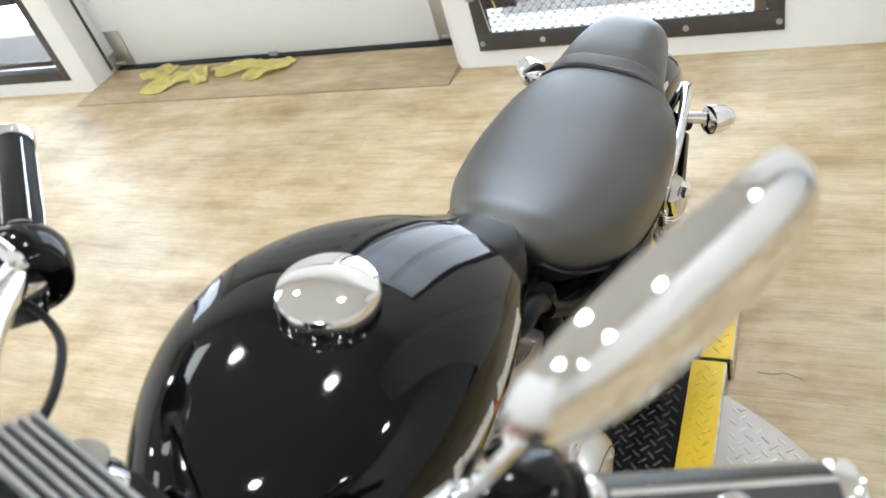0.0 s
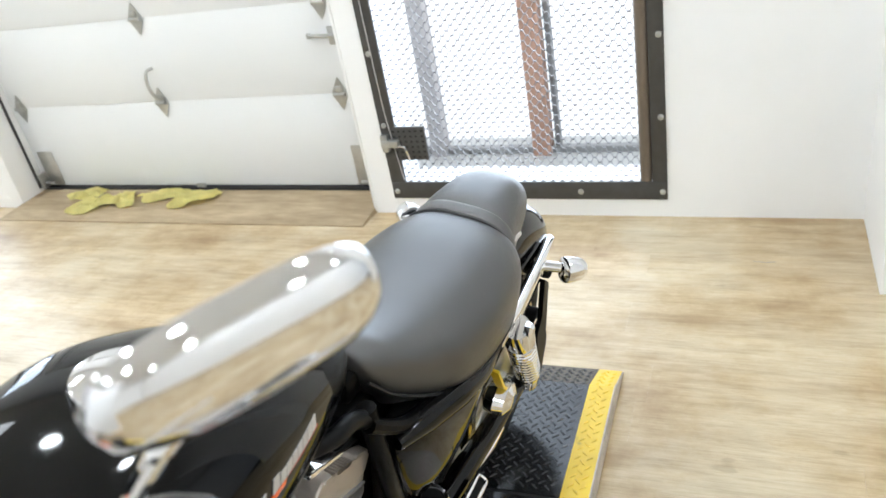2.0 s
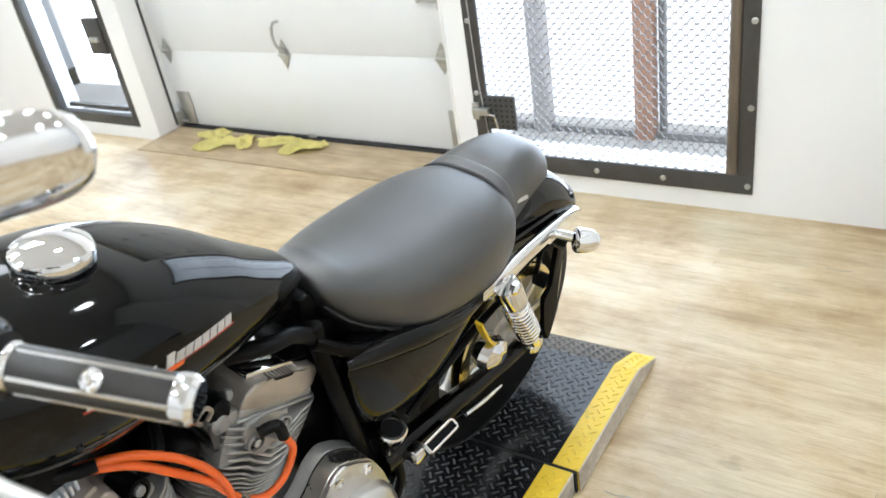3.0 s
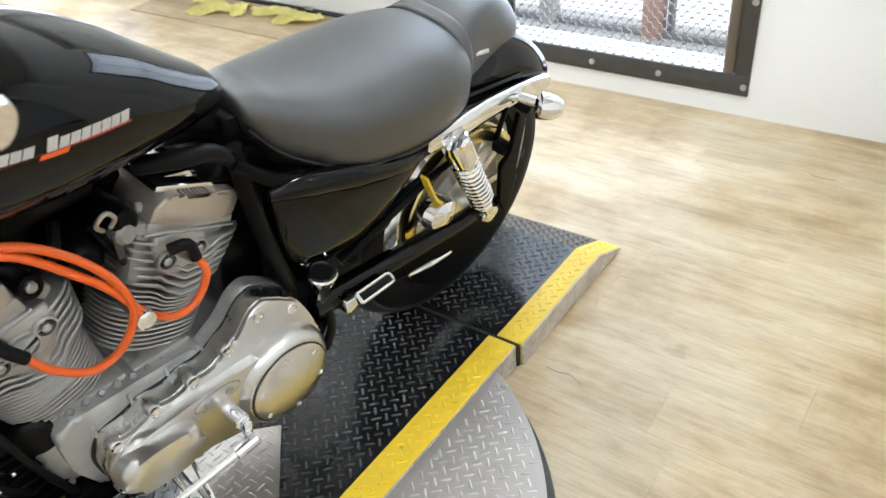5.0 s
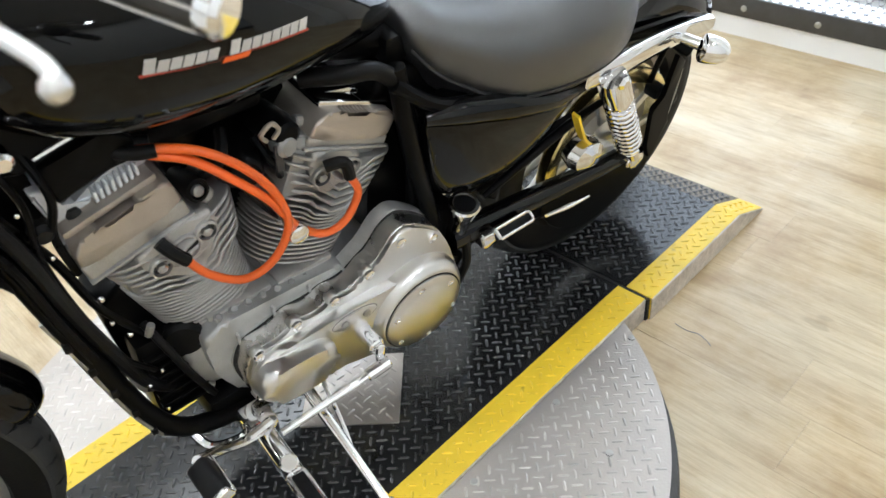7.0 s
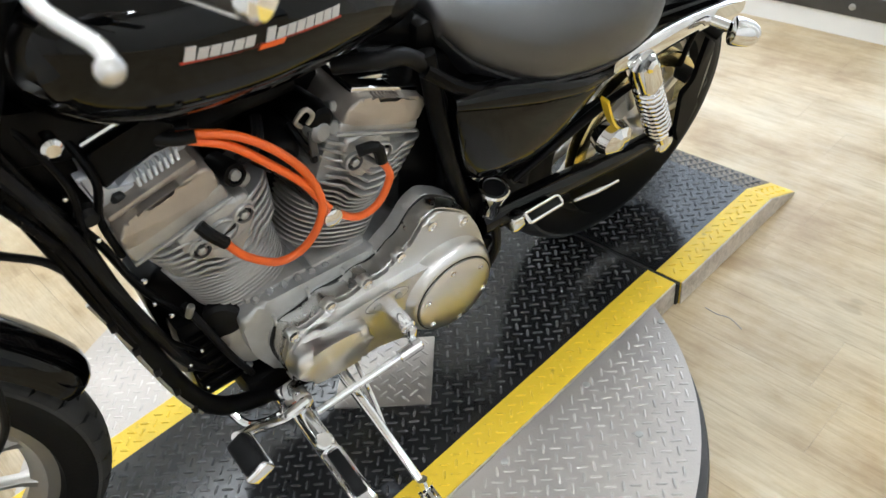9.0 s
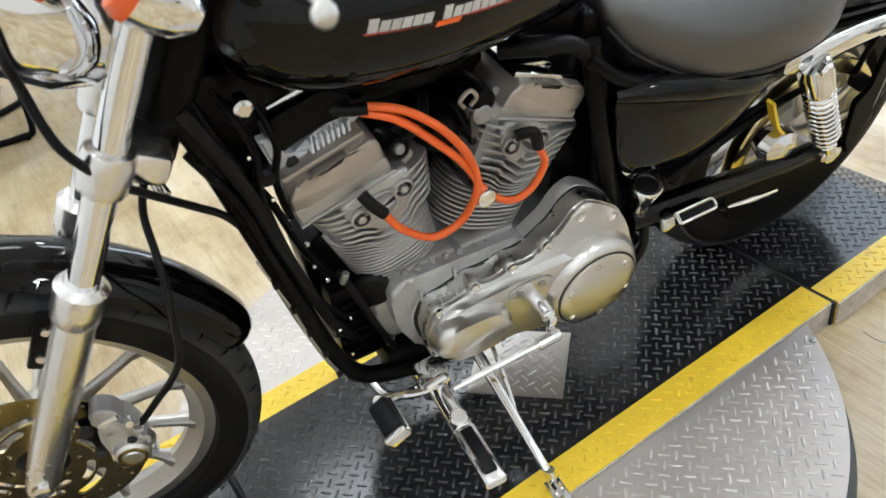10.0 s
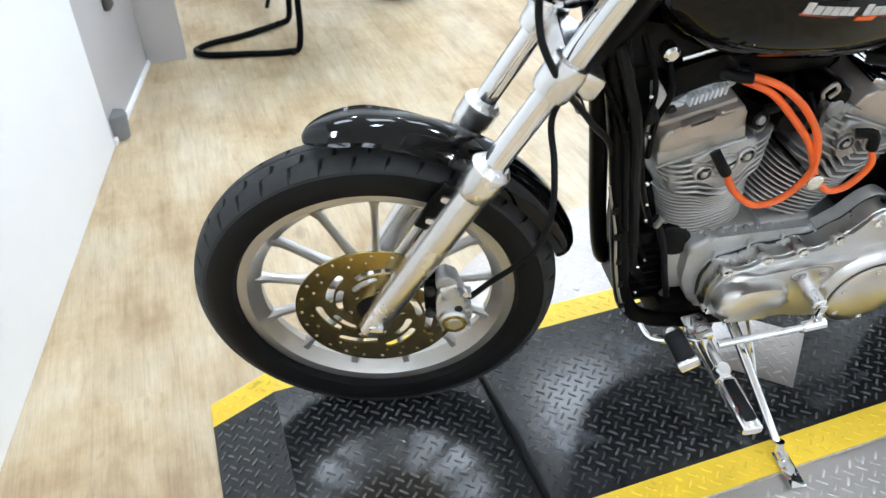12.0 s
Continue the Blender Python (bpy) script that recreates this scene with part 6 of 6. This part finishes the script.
    br = part("breather_fitting", lathe([(-0.05, 0.016), (-0.004, 0.0175), (0.002, 0.0165), (0.003, 0.0115), (-0.002, 0.0105)], (0.088, 0.612, 0.690), (1, 0.15, 0.2), 20), M_FRAME, root, "black round breather fitting")
    part("fitting_screw", lathe([(-0.003, 0.0085), (0.004, 0.008), (0.006, 0.005)], (0.088, 0.612, 0.690), (1, 0.15, 0.2), 8), M_COVER_SIDE, br)
    part("breather_hose", tube([(0.070, 0.628, 0.694), (0.078, 0.642, 0.704), (0.070, 0.660, 0.716), (0.04, 0.676, 0.722)], 0.0085, 10, 5), M_PLASTIC, br, "black rubber hose")
    part("exhaust_header", tube([(-0.02, 0.49, 0.60), (-0.05, 0.48, 0.585), (-0.10, 0.50, 0.52), (-0.14, 0.53, 0.40), (-0.16, 0.60, 0.30), (-0.17, 0.80, 0.25)], 0.021, 16, 6), M_CHROME, root, "chrome exhaust header")
    for k in range(8):
        y, z = 0.503 + k * 0.0078, 0.711 + k * 0.0022
        part("alloy_rib", box((0.040, y, z), (0.036, 0.0046, 0.030), 0.0018), M_ALLOY_GLEAM, root, "alloy rib, bright reflection in its colour")
    part("rib_bed", prism(round_poly([(0.470, 0.705), (0.505, 0.728), (0.575, 0.752), (0.585, 0.735), (0.54, 0.708), (0.48, 0.690)], 0.15, 2), 0.0, 0.044, 0.004), M_ALLOY_GLEAM, root, "alloy cover edge, bright reflection in its colour", sharp=40)


def chassis(root):
    part("oil_tank", prism(round_poly([(0.885, 0.40), (0.912, 0.72), (1.02, 0.70), (1.05, 0.56), (1.04, 0.40), (0.96, 0.36)], 0.25, 3), -0.12, 0.055, 0.012), M_FRAME, root, "black oil tank behind the engine")
    part("swingarm_pivot", box((0.03, 1.0, 0.36), (0.16, 0.09, 0.14), 0.015), M_FRAME, root, "black pivot block")
    part("electrical_panel", prism(round_poly([(0.385, 0.80), (0.445, 0.79), (0.450, 0.70), (0.440, 0.67), (0.41, 0.68), (0.395, 0.72)], 0.25, 3), -0.02, 0.035, 0.01), M_FRAME, root, "black electrical panel")
    part("upper_wiring_box", box((0.0, 0.62, 0.765), (0.10, 0.24, 0.05), 0.012), M_FRAME, root)
    for s in (1, -1):
        part("down_tube", tube([(0.035 * s, 0.345, 0.88), ((0.055 if s > 0 else -0.02), 0.372, 0.76), ((0.075 if s > 0 else -0.02), 0.400, 0.60), ((0.085 if s > 0 else -0.025), 0.430, 0.42), ((0.09 if s > 0 else -0.04), 0.468, 0.275), (0.095 * s, 0.535, 0.215), (0.10 * s, 0.68, 0.195), (0.11 * s, 0.95, 0.20), (0.11 * s, 1.05, 0.30)], 0.0165, 14, 6), M_FRAME, root, "black frame down tube")
        part("rear_upright", tube([(0.09 * s, 1.04, 0.28), (0.10 * s, 0.985, 0.45), (0.10 * s, 0.945, 0.60), (0.08 * s, 0.93, 0.74)], 0.015, 12, 6), M_FRAME, root, "black frame upright")
    part("backbone", tube([(0, 0.33, 0.93), (0, 0.5, 0.86), (0, 0.75, 0.80), (0, 0.95, 0.74)], 0.03, 14, 5), M_FRAME, root, "black frame backbone")
    part("steering_head", rod(FM @ Vector((0, 0.055, 0.60)), FM @ Vector((0, 0.055, 0.80)), 0.036, 20, 0.004), M_FRAME, root, "black steering head")
    part("gusset", prism([(0.33, 0.90), (0.40, 0.86), (0.55, 0.83), (0.55, 0.78), (0.44, 0.78), (0.37, 0.80)], -0.03, 0.05, 0.006), M_FRAME, root, "black head gusset")
    part("wiring_sheath", tube([(0.06, 0.36, 0.84), (0.085, 0.40, 0.72), (0.088, 0.42, 0.60), (0.085, 0.445, 0.48), (0.07, 0.475, 0.36), (0.05, 0.52, 0.28)], 0.010, 10), M_PLASTIC, root, "black wiring bundle")
    part("front_engine_mount", prism(round_poly([(0.455, 0.50), (0.50, 0.53), (0.57, 0.42), (0.64, 0.24), (0.62, 0.17), (0.50, 0.19), (0.468, 0.33)], 0.2, 3), -0.05, 0.022, 0.008), M_FRAME, root, "black engine mount plate", sharp=40)
    part("lower_case", box((0.02, 0.62, 0.215), (0.15, 0.16, 0.07), 0.015), M_FRAME, root, "black lower engine bracket")
    for pts, r in (([(0.050, 0.37, 0.86), (0.066, 0.395, 0.76), (0.062, 0.43, 0.66), (0.064, 0.455, 0.55), (0.05, 0.50, 0.44)], 0.006), ([(0.045, 0.40, 0.85), (0.075, 0.425, 0.77), (0.082, 0.418, 0.69), (0.090, 0.43, 0.58), (0.086, 0.455, 0.46), (0.07, 0.49, 0.38)], 0.0045),
                   ([(0.03, 0.44, 0.83), (0.07, 0.455, 0.76), (0.07, 0.442, 0.70), (0.06, 0.45, 0.62)], 0.0055), ([(0.06, 0.35, 0.78), (0.085, 0.385, 0.70), (0.095, 0.402, 0.60), (0.098, 0.420, 0.50)], 0.007)):
        part("wiring_lead", tube(pts, r, 8, 6), M_FRAME, root, "black wiring lead")
    # small chrome studs added as glints among the dark parts
    for y, z in ((0.462, 0.56), (0.478, 0.47), (0.500, 0.36), (0.545, 0.30)):
        part("clip_glint", lathe([(0, 0.0045), (0.003, 0.004), (0.0045, 0.002)], (0.062, y, z), (1, -0.2, 0.3), 8), M_CHROME, root)
    # more added studs, loosely scattered down the tube as tiny highlights
    rnd = random.Random(3)
    for k in range(7):
        t = k / 6
        part("frame_glint", lathe([(0, 0.0034), (0.003, 0.0032), (0.004, 0.0018)], (0.080 + 0.008 * rnd.random(), 0.40 + 0.07 * t + 0.03 * rnd.random(), 0.76 - 0.46 * t), (1, -0.3, 0.2), 8), M_CHROME, root)
    part("horn_bracket", box((0.05, 0.41, 0.63), (0.03, 0.025, 0.10), 0.004), M_CHROME, root)
    rg = part("regulator", box((0.005, 0.515, 0.33), (0.11, 0.085, 0.20), 0.012), M_FRAME, root, "black regulator block")
    for k in range(7):
        part("regulator_fin", box((0.062, 0.515, 0.255 + k * 0.024), (0.014, 0.070, 0.006), 0.002), M_FRAME, rg)
    part("oil_line", tube([(0.055, 0.50, 0.47), (0.082, 0.515, 0.42), (0.085, 0.535, 0.34), (0.08, 0.56, 0.26)], 0.0065, 10), M_PLASTIC, root, "black oil line")
    for y, z in ((0.503, 0.465), (0.560, 0.262)):
        part("line_fitting", rod((0.066, y - 0.004, z - 0.012), (0.070, y + 0.004, z + 0.012), 0.006, 8, 0.0015), M_ZINC, root)
    part("starter_cap", lathe([(0, 0.034), (0.012, 0.034), (0.018, 0.028), (0.020, 0.010)], (0.055, 0.548, 0.405), (1, -0.4, 0.1), 22), M_PLASTIC, root, "dark round cap")
    ed = part("frame_trim", tube([(0.078, 0.385, 0.585), (0.092, 0.405, 0.50), (0.098, 0.420, 0.41), (0.103, 0.438, 0.33), (0.106, 0.458, 0.272)], 0.0030, 8, 5), M_ZINC, root, "thin bright edge strip on the frame")
    for k in range(5):
        part("trim_clip", box((0.092 + 0.003 * k, 0.398 + 0.013 * k, 0.54 - 0.062 * k), (0.010, 0.010, 0.016), 0.002), M_PLASTIC, ed)
    part("oil_filter", lathe([(0, 0.03), (0.006, 0.036), (0.05, 0.036), (0.058, 0.03)], (0.020, 0.520, 0.335), (0.25, -1, 0.1), 24), M_FRAME, root, "black oil filter")
    part("key_switch", lathe([(0, 0.012), (0.02, 0.012), (0.024, 0.008)], (0.075, 0.425, 0.838), (1, 0, 0), 14), M_CHROME, root)
    part("coil_bolt", rod((0.075, 0.455, 0.815), (0.085, 0.51, 0.835), 0.004, 8), M_CHROME, root)
    part("breather_hose", tube([(0.04, 0.80, 0.752), (0.078, 0.848, 0.760), (0.08, 0.895, 0.748), (0.082, 0.933, 0.712), (0.08, 0.950, 0.662), (0.075, 0.968, 0.598), (0.07, 0.977, 0.461), (0.06, 0.98, 0.38)], 0.0135, 12, 6), M_PLASTIC, root, "black ribbed breather hose")
    part("seat_bracket", box((0.0, 0.965, 0.735), (0.09, 0.05, 0.05), 0.012), M_FRAME, root)
    part("cross_tube", tube([(0.095, 0.50, 0.225), (0.13, 0.515, 0.205), (0.15, 0.56, 0.21), (0.155, 0.60, 0.235)], 0.008, 10), M_CHROME, root, "chrome lower bracket")
    # rider peg, shift lever, rod
    pg = part("foot_peg", rod((0.175, 0.588, 0.245), (0.285, 0.585, 0.255), 0.017, 16, 0.003), M_CHROME, root, "chrome foot peg with rubber strips")
    pm = pose(0.338, 0.583, 0.262, 0, -4.5, -2)
    part("peg_end", box((0, 0, 0), (0.112, 0.036, 0.020), 0.006, pm, 3), M_CHROME, pg, "flat chrome peg body")
    part("peg_rubber", box((-0.004, 0, 0.010), (0.088, 0.021, 0.010), 0.003, pm), M_PLASTIC, pg, "black rubber peg pad")
    part("peg_clevis", rod((0.262, 0.585, 0.240), (0.268, 0.585, 0.276), 0.015, 14, 0.003), M_CHROME, pg)
    part("peg_mount", box((0.155, 0.592, 0.232), (0.06, 0.055, 0.05), 0.012), M_CHROME, pg)
    sl = part("shift_lever", tube([(0.185, 0.600, 0.262), (0.205, 0.55, 0.29), (0.225, 0.50, 0.345), (0.245, 0.467, 0.385)], [0.010, 0.008, 0.008, 0.009], 10), M_CHROME, root, "chrome shift lever")
    sm = pose(0.282, 0.465, 0.392, 28, 1, 1)
    part("shift_peg", box((0, 0, 0), (0.062, 0.034, 0.024), 0.008, sm, 3), M_PLASTIC, sl, "black rubber shift peg")
    part("shift_cap", box((0.033, 0, 0), (0.010, 0.036, 0.026), 0.004, sm, 3), M_CHROME, sl)
    part("shift_plate", box((0.0, 0, -0.013), (0.066, 0.035, 0.004), 0.0015, sm), M_CHROME, sl)
    part("shift_rod", rod((0.212, 0.605, 0.262), (0.222, 0.795, 0.285), 0.0065, 10, 0.001), M_CHROME, root, "chrome shift rod")
    part("rod_joint", rod((0.22, 0.765, 0.282), (0.222, 0.81, 0.288), 0.011, 10, 0.002), M_CHROME, root)
    # jiffy stand
    foot_at = BIKE.inverted() @ Vector((0.216, 0.486, DH + 0.018))
    js = part("side_stand", tube([Vector((0.105, 0.700, 0.196)), Vector((0.105, 0.700, 0.196)).lerp(foot_at, 0.5), foot_at], [0.012, 0.0095, 0.0090], 12, 4), M_CHROME, root, "chrome side stand, down")
    bm = bmesh.new()
    # the foot lies flat on the deck: undo the lean for it
    fm = BIKE.inverted() @ pose(0.225, 0.485, DH + 0.0035, 0, 0, -12)
    add_box(bm, (0.035, 0.0, 0.003), (0.085, 0.030, 0.006), 0.002, fm)
    add_tube(bm, [fm @ Vector((-0.012, 0, 0.028)), fm @ Vector((-0.005, 0, 0.006)), fm @ Vector((0.02, 0, 0.004))], 0.010, 10, 4)
    part("stand_foot", bm, M_CHROME, js, "flat chrome foot")
    part("stand_spring", tube([(0.115, 0.735, 0.19), (0.19, 0.725, 0.150), (0.25, 0.712, 0.115)], 0.0045, 8), M_CHROME, js)
    # breather cup and rear peg
    cp = part("master_cup", lathe([(-0.05, 0.009), (-0.04, 0.018), (-0.02, 0.020), (0.0, 0.021), (0.012, 0.027), (0.030, 0.029), (0.034, 0.0265), (0.034, 0.021), (0.028, 0.019)], (0.126, 1.040, 0.416), (0.15, 0, 1), 28), M_CHROME, root, "chrome cup with a black top")
    part("cup_cap", lathe([(0.026, 0.0205), (0.031, 0.0195)], (0.126, 1.040, 0.416), (0.15, 0, 1), 24), M_PLASTIC, cp)
    part("cup_hose", tube([(0.135, 1.045, 0.36), (0.14, 1.05, 0.30), (0.135, 1.035, 0.25)], 0.009, 10), M_PLASTIC, cp)
    pm = pose(0.163, 1.135, 0.357, -4, 30, 0)
    rp = part("pillion_peg", box((0, 0, 0), (0.018, 0.086, 0.020), 0.005, m=pm), M_PLASTIC, root, "folded pillion peg with chrome edge")
    bm = bmesh.new()
    loop = [(0.010, -0.043), (0.010, 0.038), (0.007, 0.043), (-0.007, 0.043), (-0.010, 0.038), (-0.010, -0.043)]
    for p, q in zip(loop, loop[1:] + loop[:1]):
        add_rod(bm, pm @ Vector((*p, 0.011)), pm @ Vector((*q, 0.011)), 0.0036, 8, 0.001)
    part("peg_edge", bm, M_CHROME, rp, "chrome edge")
    part("peg_joint", box((0.150, 1.082, 0.355), (0.035, 0.035, 0.035), 0.008), M_CHROME, rp)


def motorcycle():
    root = thing("motorcycle", "black chrome-trimmed motorcycle leaning on its side stand", "motorcycle", at=BIKE)
    front_end(root)
    tank(root)
    seat(root)
    rear_end(root)
    engine(root)
    chassis(root)


platform()
motorcycle()

# ---------- loose things ----------
def rags():
    for i, (x, y, L, W, a) in enumerate(((-2.55, 2.735, 0.24, 0.12, 10), (-2.42, 2.645, 0.34, 0.12, 22), (-2.27, 2.70, 0.20, 0.12, -35), (-2.06, 2.735, 0.30, 0.11, 8), (-1.86, 2.71, 0.27, 0.12, 25))):
        bm = bmesh.new()
        rings_n, seg = 9, 40
        m = pose(x, y, 0.0, 0, 0, a)
        grid = []
        for u in range(rings_n):
            row = []
            for v in range(seg):
                an = 2 * math.pi * v / seg
                # an uneven rounded outline, folded along soft ridges
                rad = (u + 0.02) / (rings_n - 1 + 0.02) * (1 + 0.42 * noise.noise(Vector((math.cos(an) * 1.1, math.sin(an) * 1.1, i * 9.0))))
                px, py = rad * math.cos(an) * L / 2, rad * math.sin(an) * W / 2
                q = m @ Vector((px, py, 0))
                base = 0.0012 + max(0.0, min(1.0, (q.y - 2.52) / 0.135)) * 0.029
                fold = abs(noise.noise(Vector((px * 13, py * 26, i * 3.7)))) + 0.35 * abs(noise.noise(Vector((px * 40, py * 55, i * 1.3))))
                q.z = base + 0.0045 + 0.046 * fold * (1 - 0.55 * rad ** 3)
                row.append(bm.verts.new(q))
            grid.append(row)
        bm.faces.new(grid[0])
        for u in range(rings_n - 1):
            for v in range(seg):
                w = (v + 1) % seg
                bm.faces.new((grid[u][v], grid[u + 1][v], grid[u + 1][w], grid[u][w]))
        bmesh.ops.solidify(bm, geom=bm.faces[:], thickness=0.004)
        solid("rag", bm, M_CLOTH, "crumpled yellow cloth lying on the sill board", "cloth", group="yellow cloths", sharp=80)


def partition():
    # white panel beside the front of the deck
    a, b = Vector((-1.733, -0.742)), Vector((0.6, -1.13))
    d = (b - a).normalized()
    nrm = Vector((d.y, -d.x))
    m = Matrix(((d.x, -nrm.x, 0, a.x), (d.y, -nrm.y, 0, a.y), (0, 0, 1, 0), (0, 0, 0, 1)))
    L = (b - a).length
    bm = box((L / 2, -0.06, 1.2), (L, 0.12, 2.4), 0.004, m)
    solid("wall_panel", bm, M_WALL, "white free-standing display wall", "wall", "structure")
    a, b = Vector((-2.456, -0.607)), Vector((-1.738, -0.746))
    d = (b - a).normalized()
    nrm = Vector((d.y, -d.x))
    m = Matrix(((d.x, -nrm.x, 0, a.x), (d.y, -nrm.y, 0, a.y), (0, 0, 1, 0), (0, 0, 0, 1)))
    L = (b - a).length
    root = solid("partition", box((L / 2, -0.05, 1.2), (L, 0.10, 2.4), 0.003, m), M_GREYBOX, "pale grey partition with a socket", "wall", "structure")
    part("skirting", box((L / 2, 0.006, 0.012), (L, 0.012, 0.024), 0.003, m), M_WALL, root)
    part("socket", box((0.36, 0.012, 0.42), (0.075, 0.02, 0.11), 0.006, m), M_STEEL, root, "dark wall socket")
    solid("pillar", box((-2.60, -0.525, 1.2), (0.28, 0.165, 2.4), 0.004), M_GREYBOX, "pale grey pillar at the partition's end", "pillar", "structure")
    bm = lathe([(0, 0.028), (0.004, 0.036), (0.085, 0.044), (0.095, 0.040)], (-1.80, -0.725, 0.0), (0, 0, 1), 24)
    solid("bin", bm, M_GREYBIN, "small dark grey plastic bin by the partition", "bin")


def chair():
    root = thing("chair", "black tubular steel chair with a green vinyl seat", "chair")
    r = 0.0135
    part("base_loop", tube([(-2.69, 0.01, r), (-2.60, -0.18, r), (-2.56, -0.33, r), (-2.50, -0.40, r), (-2.43, -0.36, r), (-2.38, -0.22, r), (-2.325, -0.03, r), (-2.32, 0.03, 0.05), (-2.36, 0.05, 0.30), (-2.40, 0.05, 0.44)], r, 12, 6), M_FRAME, root, "black floor loop")
    part("leg", tube([(-2.69, 0.01, r), (-2.70, 0.05, 0.05), (-2.71, 0.06, 0.30), (-2.72, 0.05, 0.44)], r, 12, 6), M_FRAME, root)
    part("glide", lathe([(0, 0.010), (0.012, 0.010)], (-2.315, -0.005, 0.0), (0, 0, 1), 10), M_PLASTIC, root)
    part("crossbar", rod((-2.40, 0.05, 0.36), (-2.71, 0.06, 0.36), 0.011, 10), M_FRAME, root)
    m = pose(-2.23, 0.0, 0.46, 0, 0, -3)
    part("seat", add_loft(bmesh.new(), dense([(-0.27, 0.19, -0.02, 0.02, 3), (-0.25, 0.23, -0.03, 0.03, 3), (0.0, 0.245, -0.03, 0.035, 3), (0.25, 0.23, -0.03, 0.03, 3), (0.27, 0.19, -0.02, 0.02, 3)], 4), 36, m), M_GREEN, root, "green vinyl seat pad", sharp=60)
    part("support", tube([(-2.40, 0.05, 0.40), (-2.36, 0.06, 0.425), (-2.20, 0.06, 0.425), (-2.04, 0.04, 0.425)], r, 10, 4), M_FRAME, root)
    part("support", tube([(-2.72, 0.05, 0.40), (-2.62, 0.02, 0.425), (-2.40, -0.12, 0.425), (-2.06, -0.16, 0.425)], r, 10, 4), M_FRAME, root)


def parked_bike():
    """A small dark motorbike behind the chair; little more than its wheels shows."""
    a, b = Vector((-3.275, -0.20, 0)), Vector((-2.823, 0.59, 0))
    d = (b - a).normalized()
    ax = Vector((d.y, -d.x, 0))
    root = thing("small_motorbike", "small black motorbike parked on the planks behind the chair", "motorcycle")
    for p in (a, b):
        o = p + Vector((0, 0, 0.25))
        w = part("wheel", lathe([(-0.03, 0.03), (-0.02, 0.17), (0.02, 0.17), (0.03, 0.03)], o, ax, 32), M_POLISH, root, "pale alloy wheel")
        part("tyre", lathe([(-0.036, 0.175), (-0.046, 0.205), (-0.038, 0.236), (0.0, 0.25), (0.038, 0.236), (0.046, 0.205), (0.036, 0.175)], o, ax, 48, closed=True), M_RUBBER, w, "black tyre")
    mid = (a + b) / 2
    m = Matrix(((ax.x, d.x, 0, mid.x), (ax.y, d.y, 0, mid.y), (0, 0, 1, 0), (0, 0, 0, 1)))
    part("engine", box((0, 0.0, 0.30), (0.22, 0.26, 0.24), 0.03, m), M_PLASTIC, root)
    part("body", add_loft(bmesh.new(), dense([(-0.55, 0.05, 0.58, 0.66), (-0.3, 0.11, 0.50, 0.70), (0.0, 0.12, 0.48, 0.72), (0.3, 0.12, 0.50, 0.80), (0.5, 0.06, 0.62, 0.80)], 4), 24, m), M_BLACK, root, "black body")
    for s in (-1, 1):
        part("fork_leg", rod(m @ Vector((0.06 * s, 0.455, 0.25)), m @ Vector((0.06 * s, 0.36, 0.80)), 0.016, 12), M_CHROME, root)
        part("swing_leg", rod(m @ Vector((0.06 * s, -0.455, 0.25)), m @ Vector((0.06 * s, -0.05, 0.30)), 0.018, 10), M_FRAME, root)
    part("stand", rod(m @ Vector((0.10, -0.10, 0.22)), m @ Vector((0.20, -0.14, 0.006)), 0.010, 10), M_FRAME, root)


parked_bike()


def threads():
    for pts in ([(0.314, 1.246), (0.345, 1.243), (0.37, 1.249), (0.395, 1.241), (0.408, 1.234)], [(0.60, 2.36), (0.64, 2.355), (0.67, 2.36)], [(1.05, 1.92), (1.08, 1.915), (1.10, 1.92)]):
        solid("thread", tube([(x, y, 0.0009) for x, y in pts], 0.0009, 6, 4), M_COVER_SIDE, "short dark thread lying on the planks", "thread", group="threads on the floor")


threads()
rags()
partition()
chair()


# ---------- floor planks ----------
def planks():
    rnd = random.Random(11)
    PW, PL = 0.152, 1.22
    data = None
    y = -2.62
    x_from, x_to = -4.0, 2.4
    while y < WALL_Y - 0.01:
        w = min(PW, WALL_Y - y)
        x = x_from - rnd.random() * PL
        while x < x_to:
            if data is None:
                data = mesh_of("plank", box((PL / 2, PW / 2, -0.004), (PL - 0.0004, PW - 0.0004, 0.008)), M_PLANK)
            ob = new("plank", data)
            ob.location = (x, y, 0)
            ob.parent = FLOOR
            x += PL
        y += PW
    # the rest of the floor, past the planks that can be told apart
    bm = bmesh.new()
    for x0, x1, y0, y1 in ((-5.5, 3.5, -4.1, -2.62), (-5.5, -4.0, -2.62, 2.65), (2.4, 3.5, -2.62, 2.65)):
        add_box(bm, ((x0 + x1) / 2, (y0 + y1) / 2, -0.006), (x1 - x0, y1 - y0, 0.008))
    part("plank_field", bm, M_PLANK, FLOOR, kind="stuff")


planks()
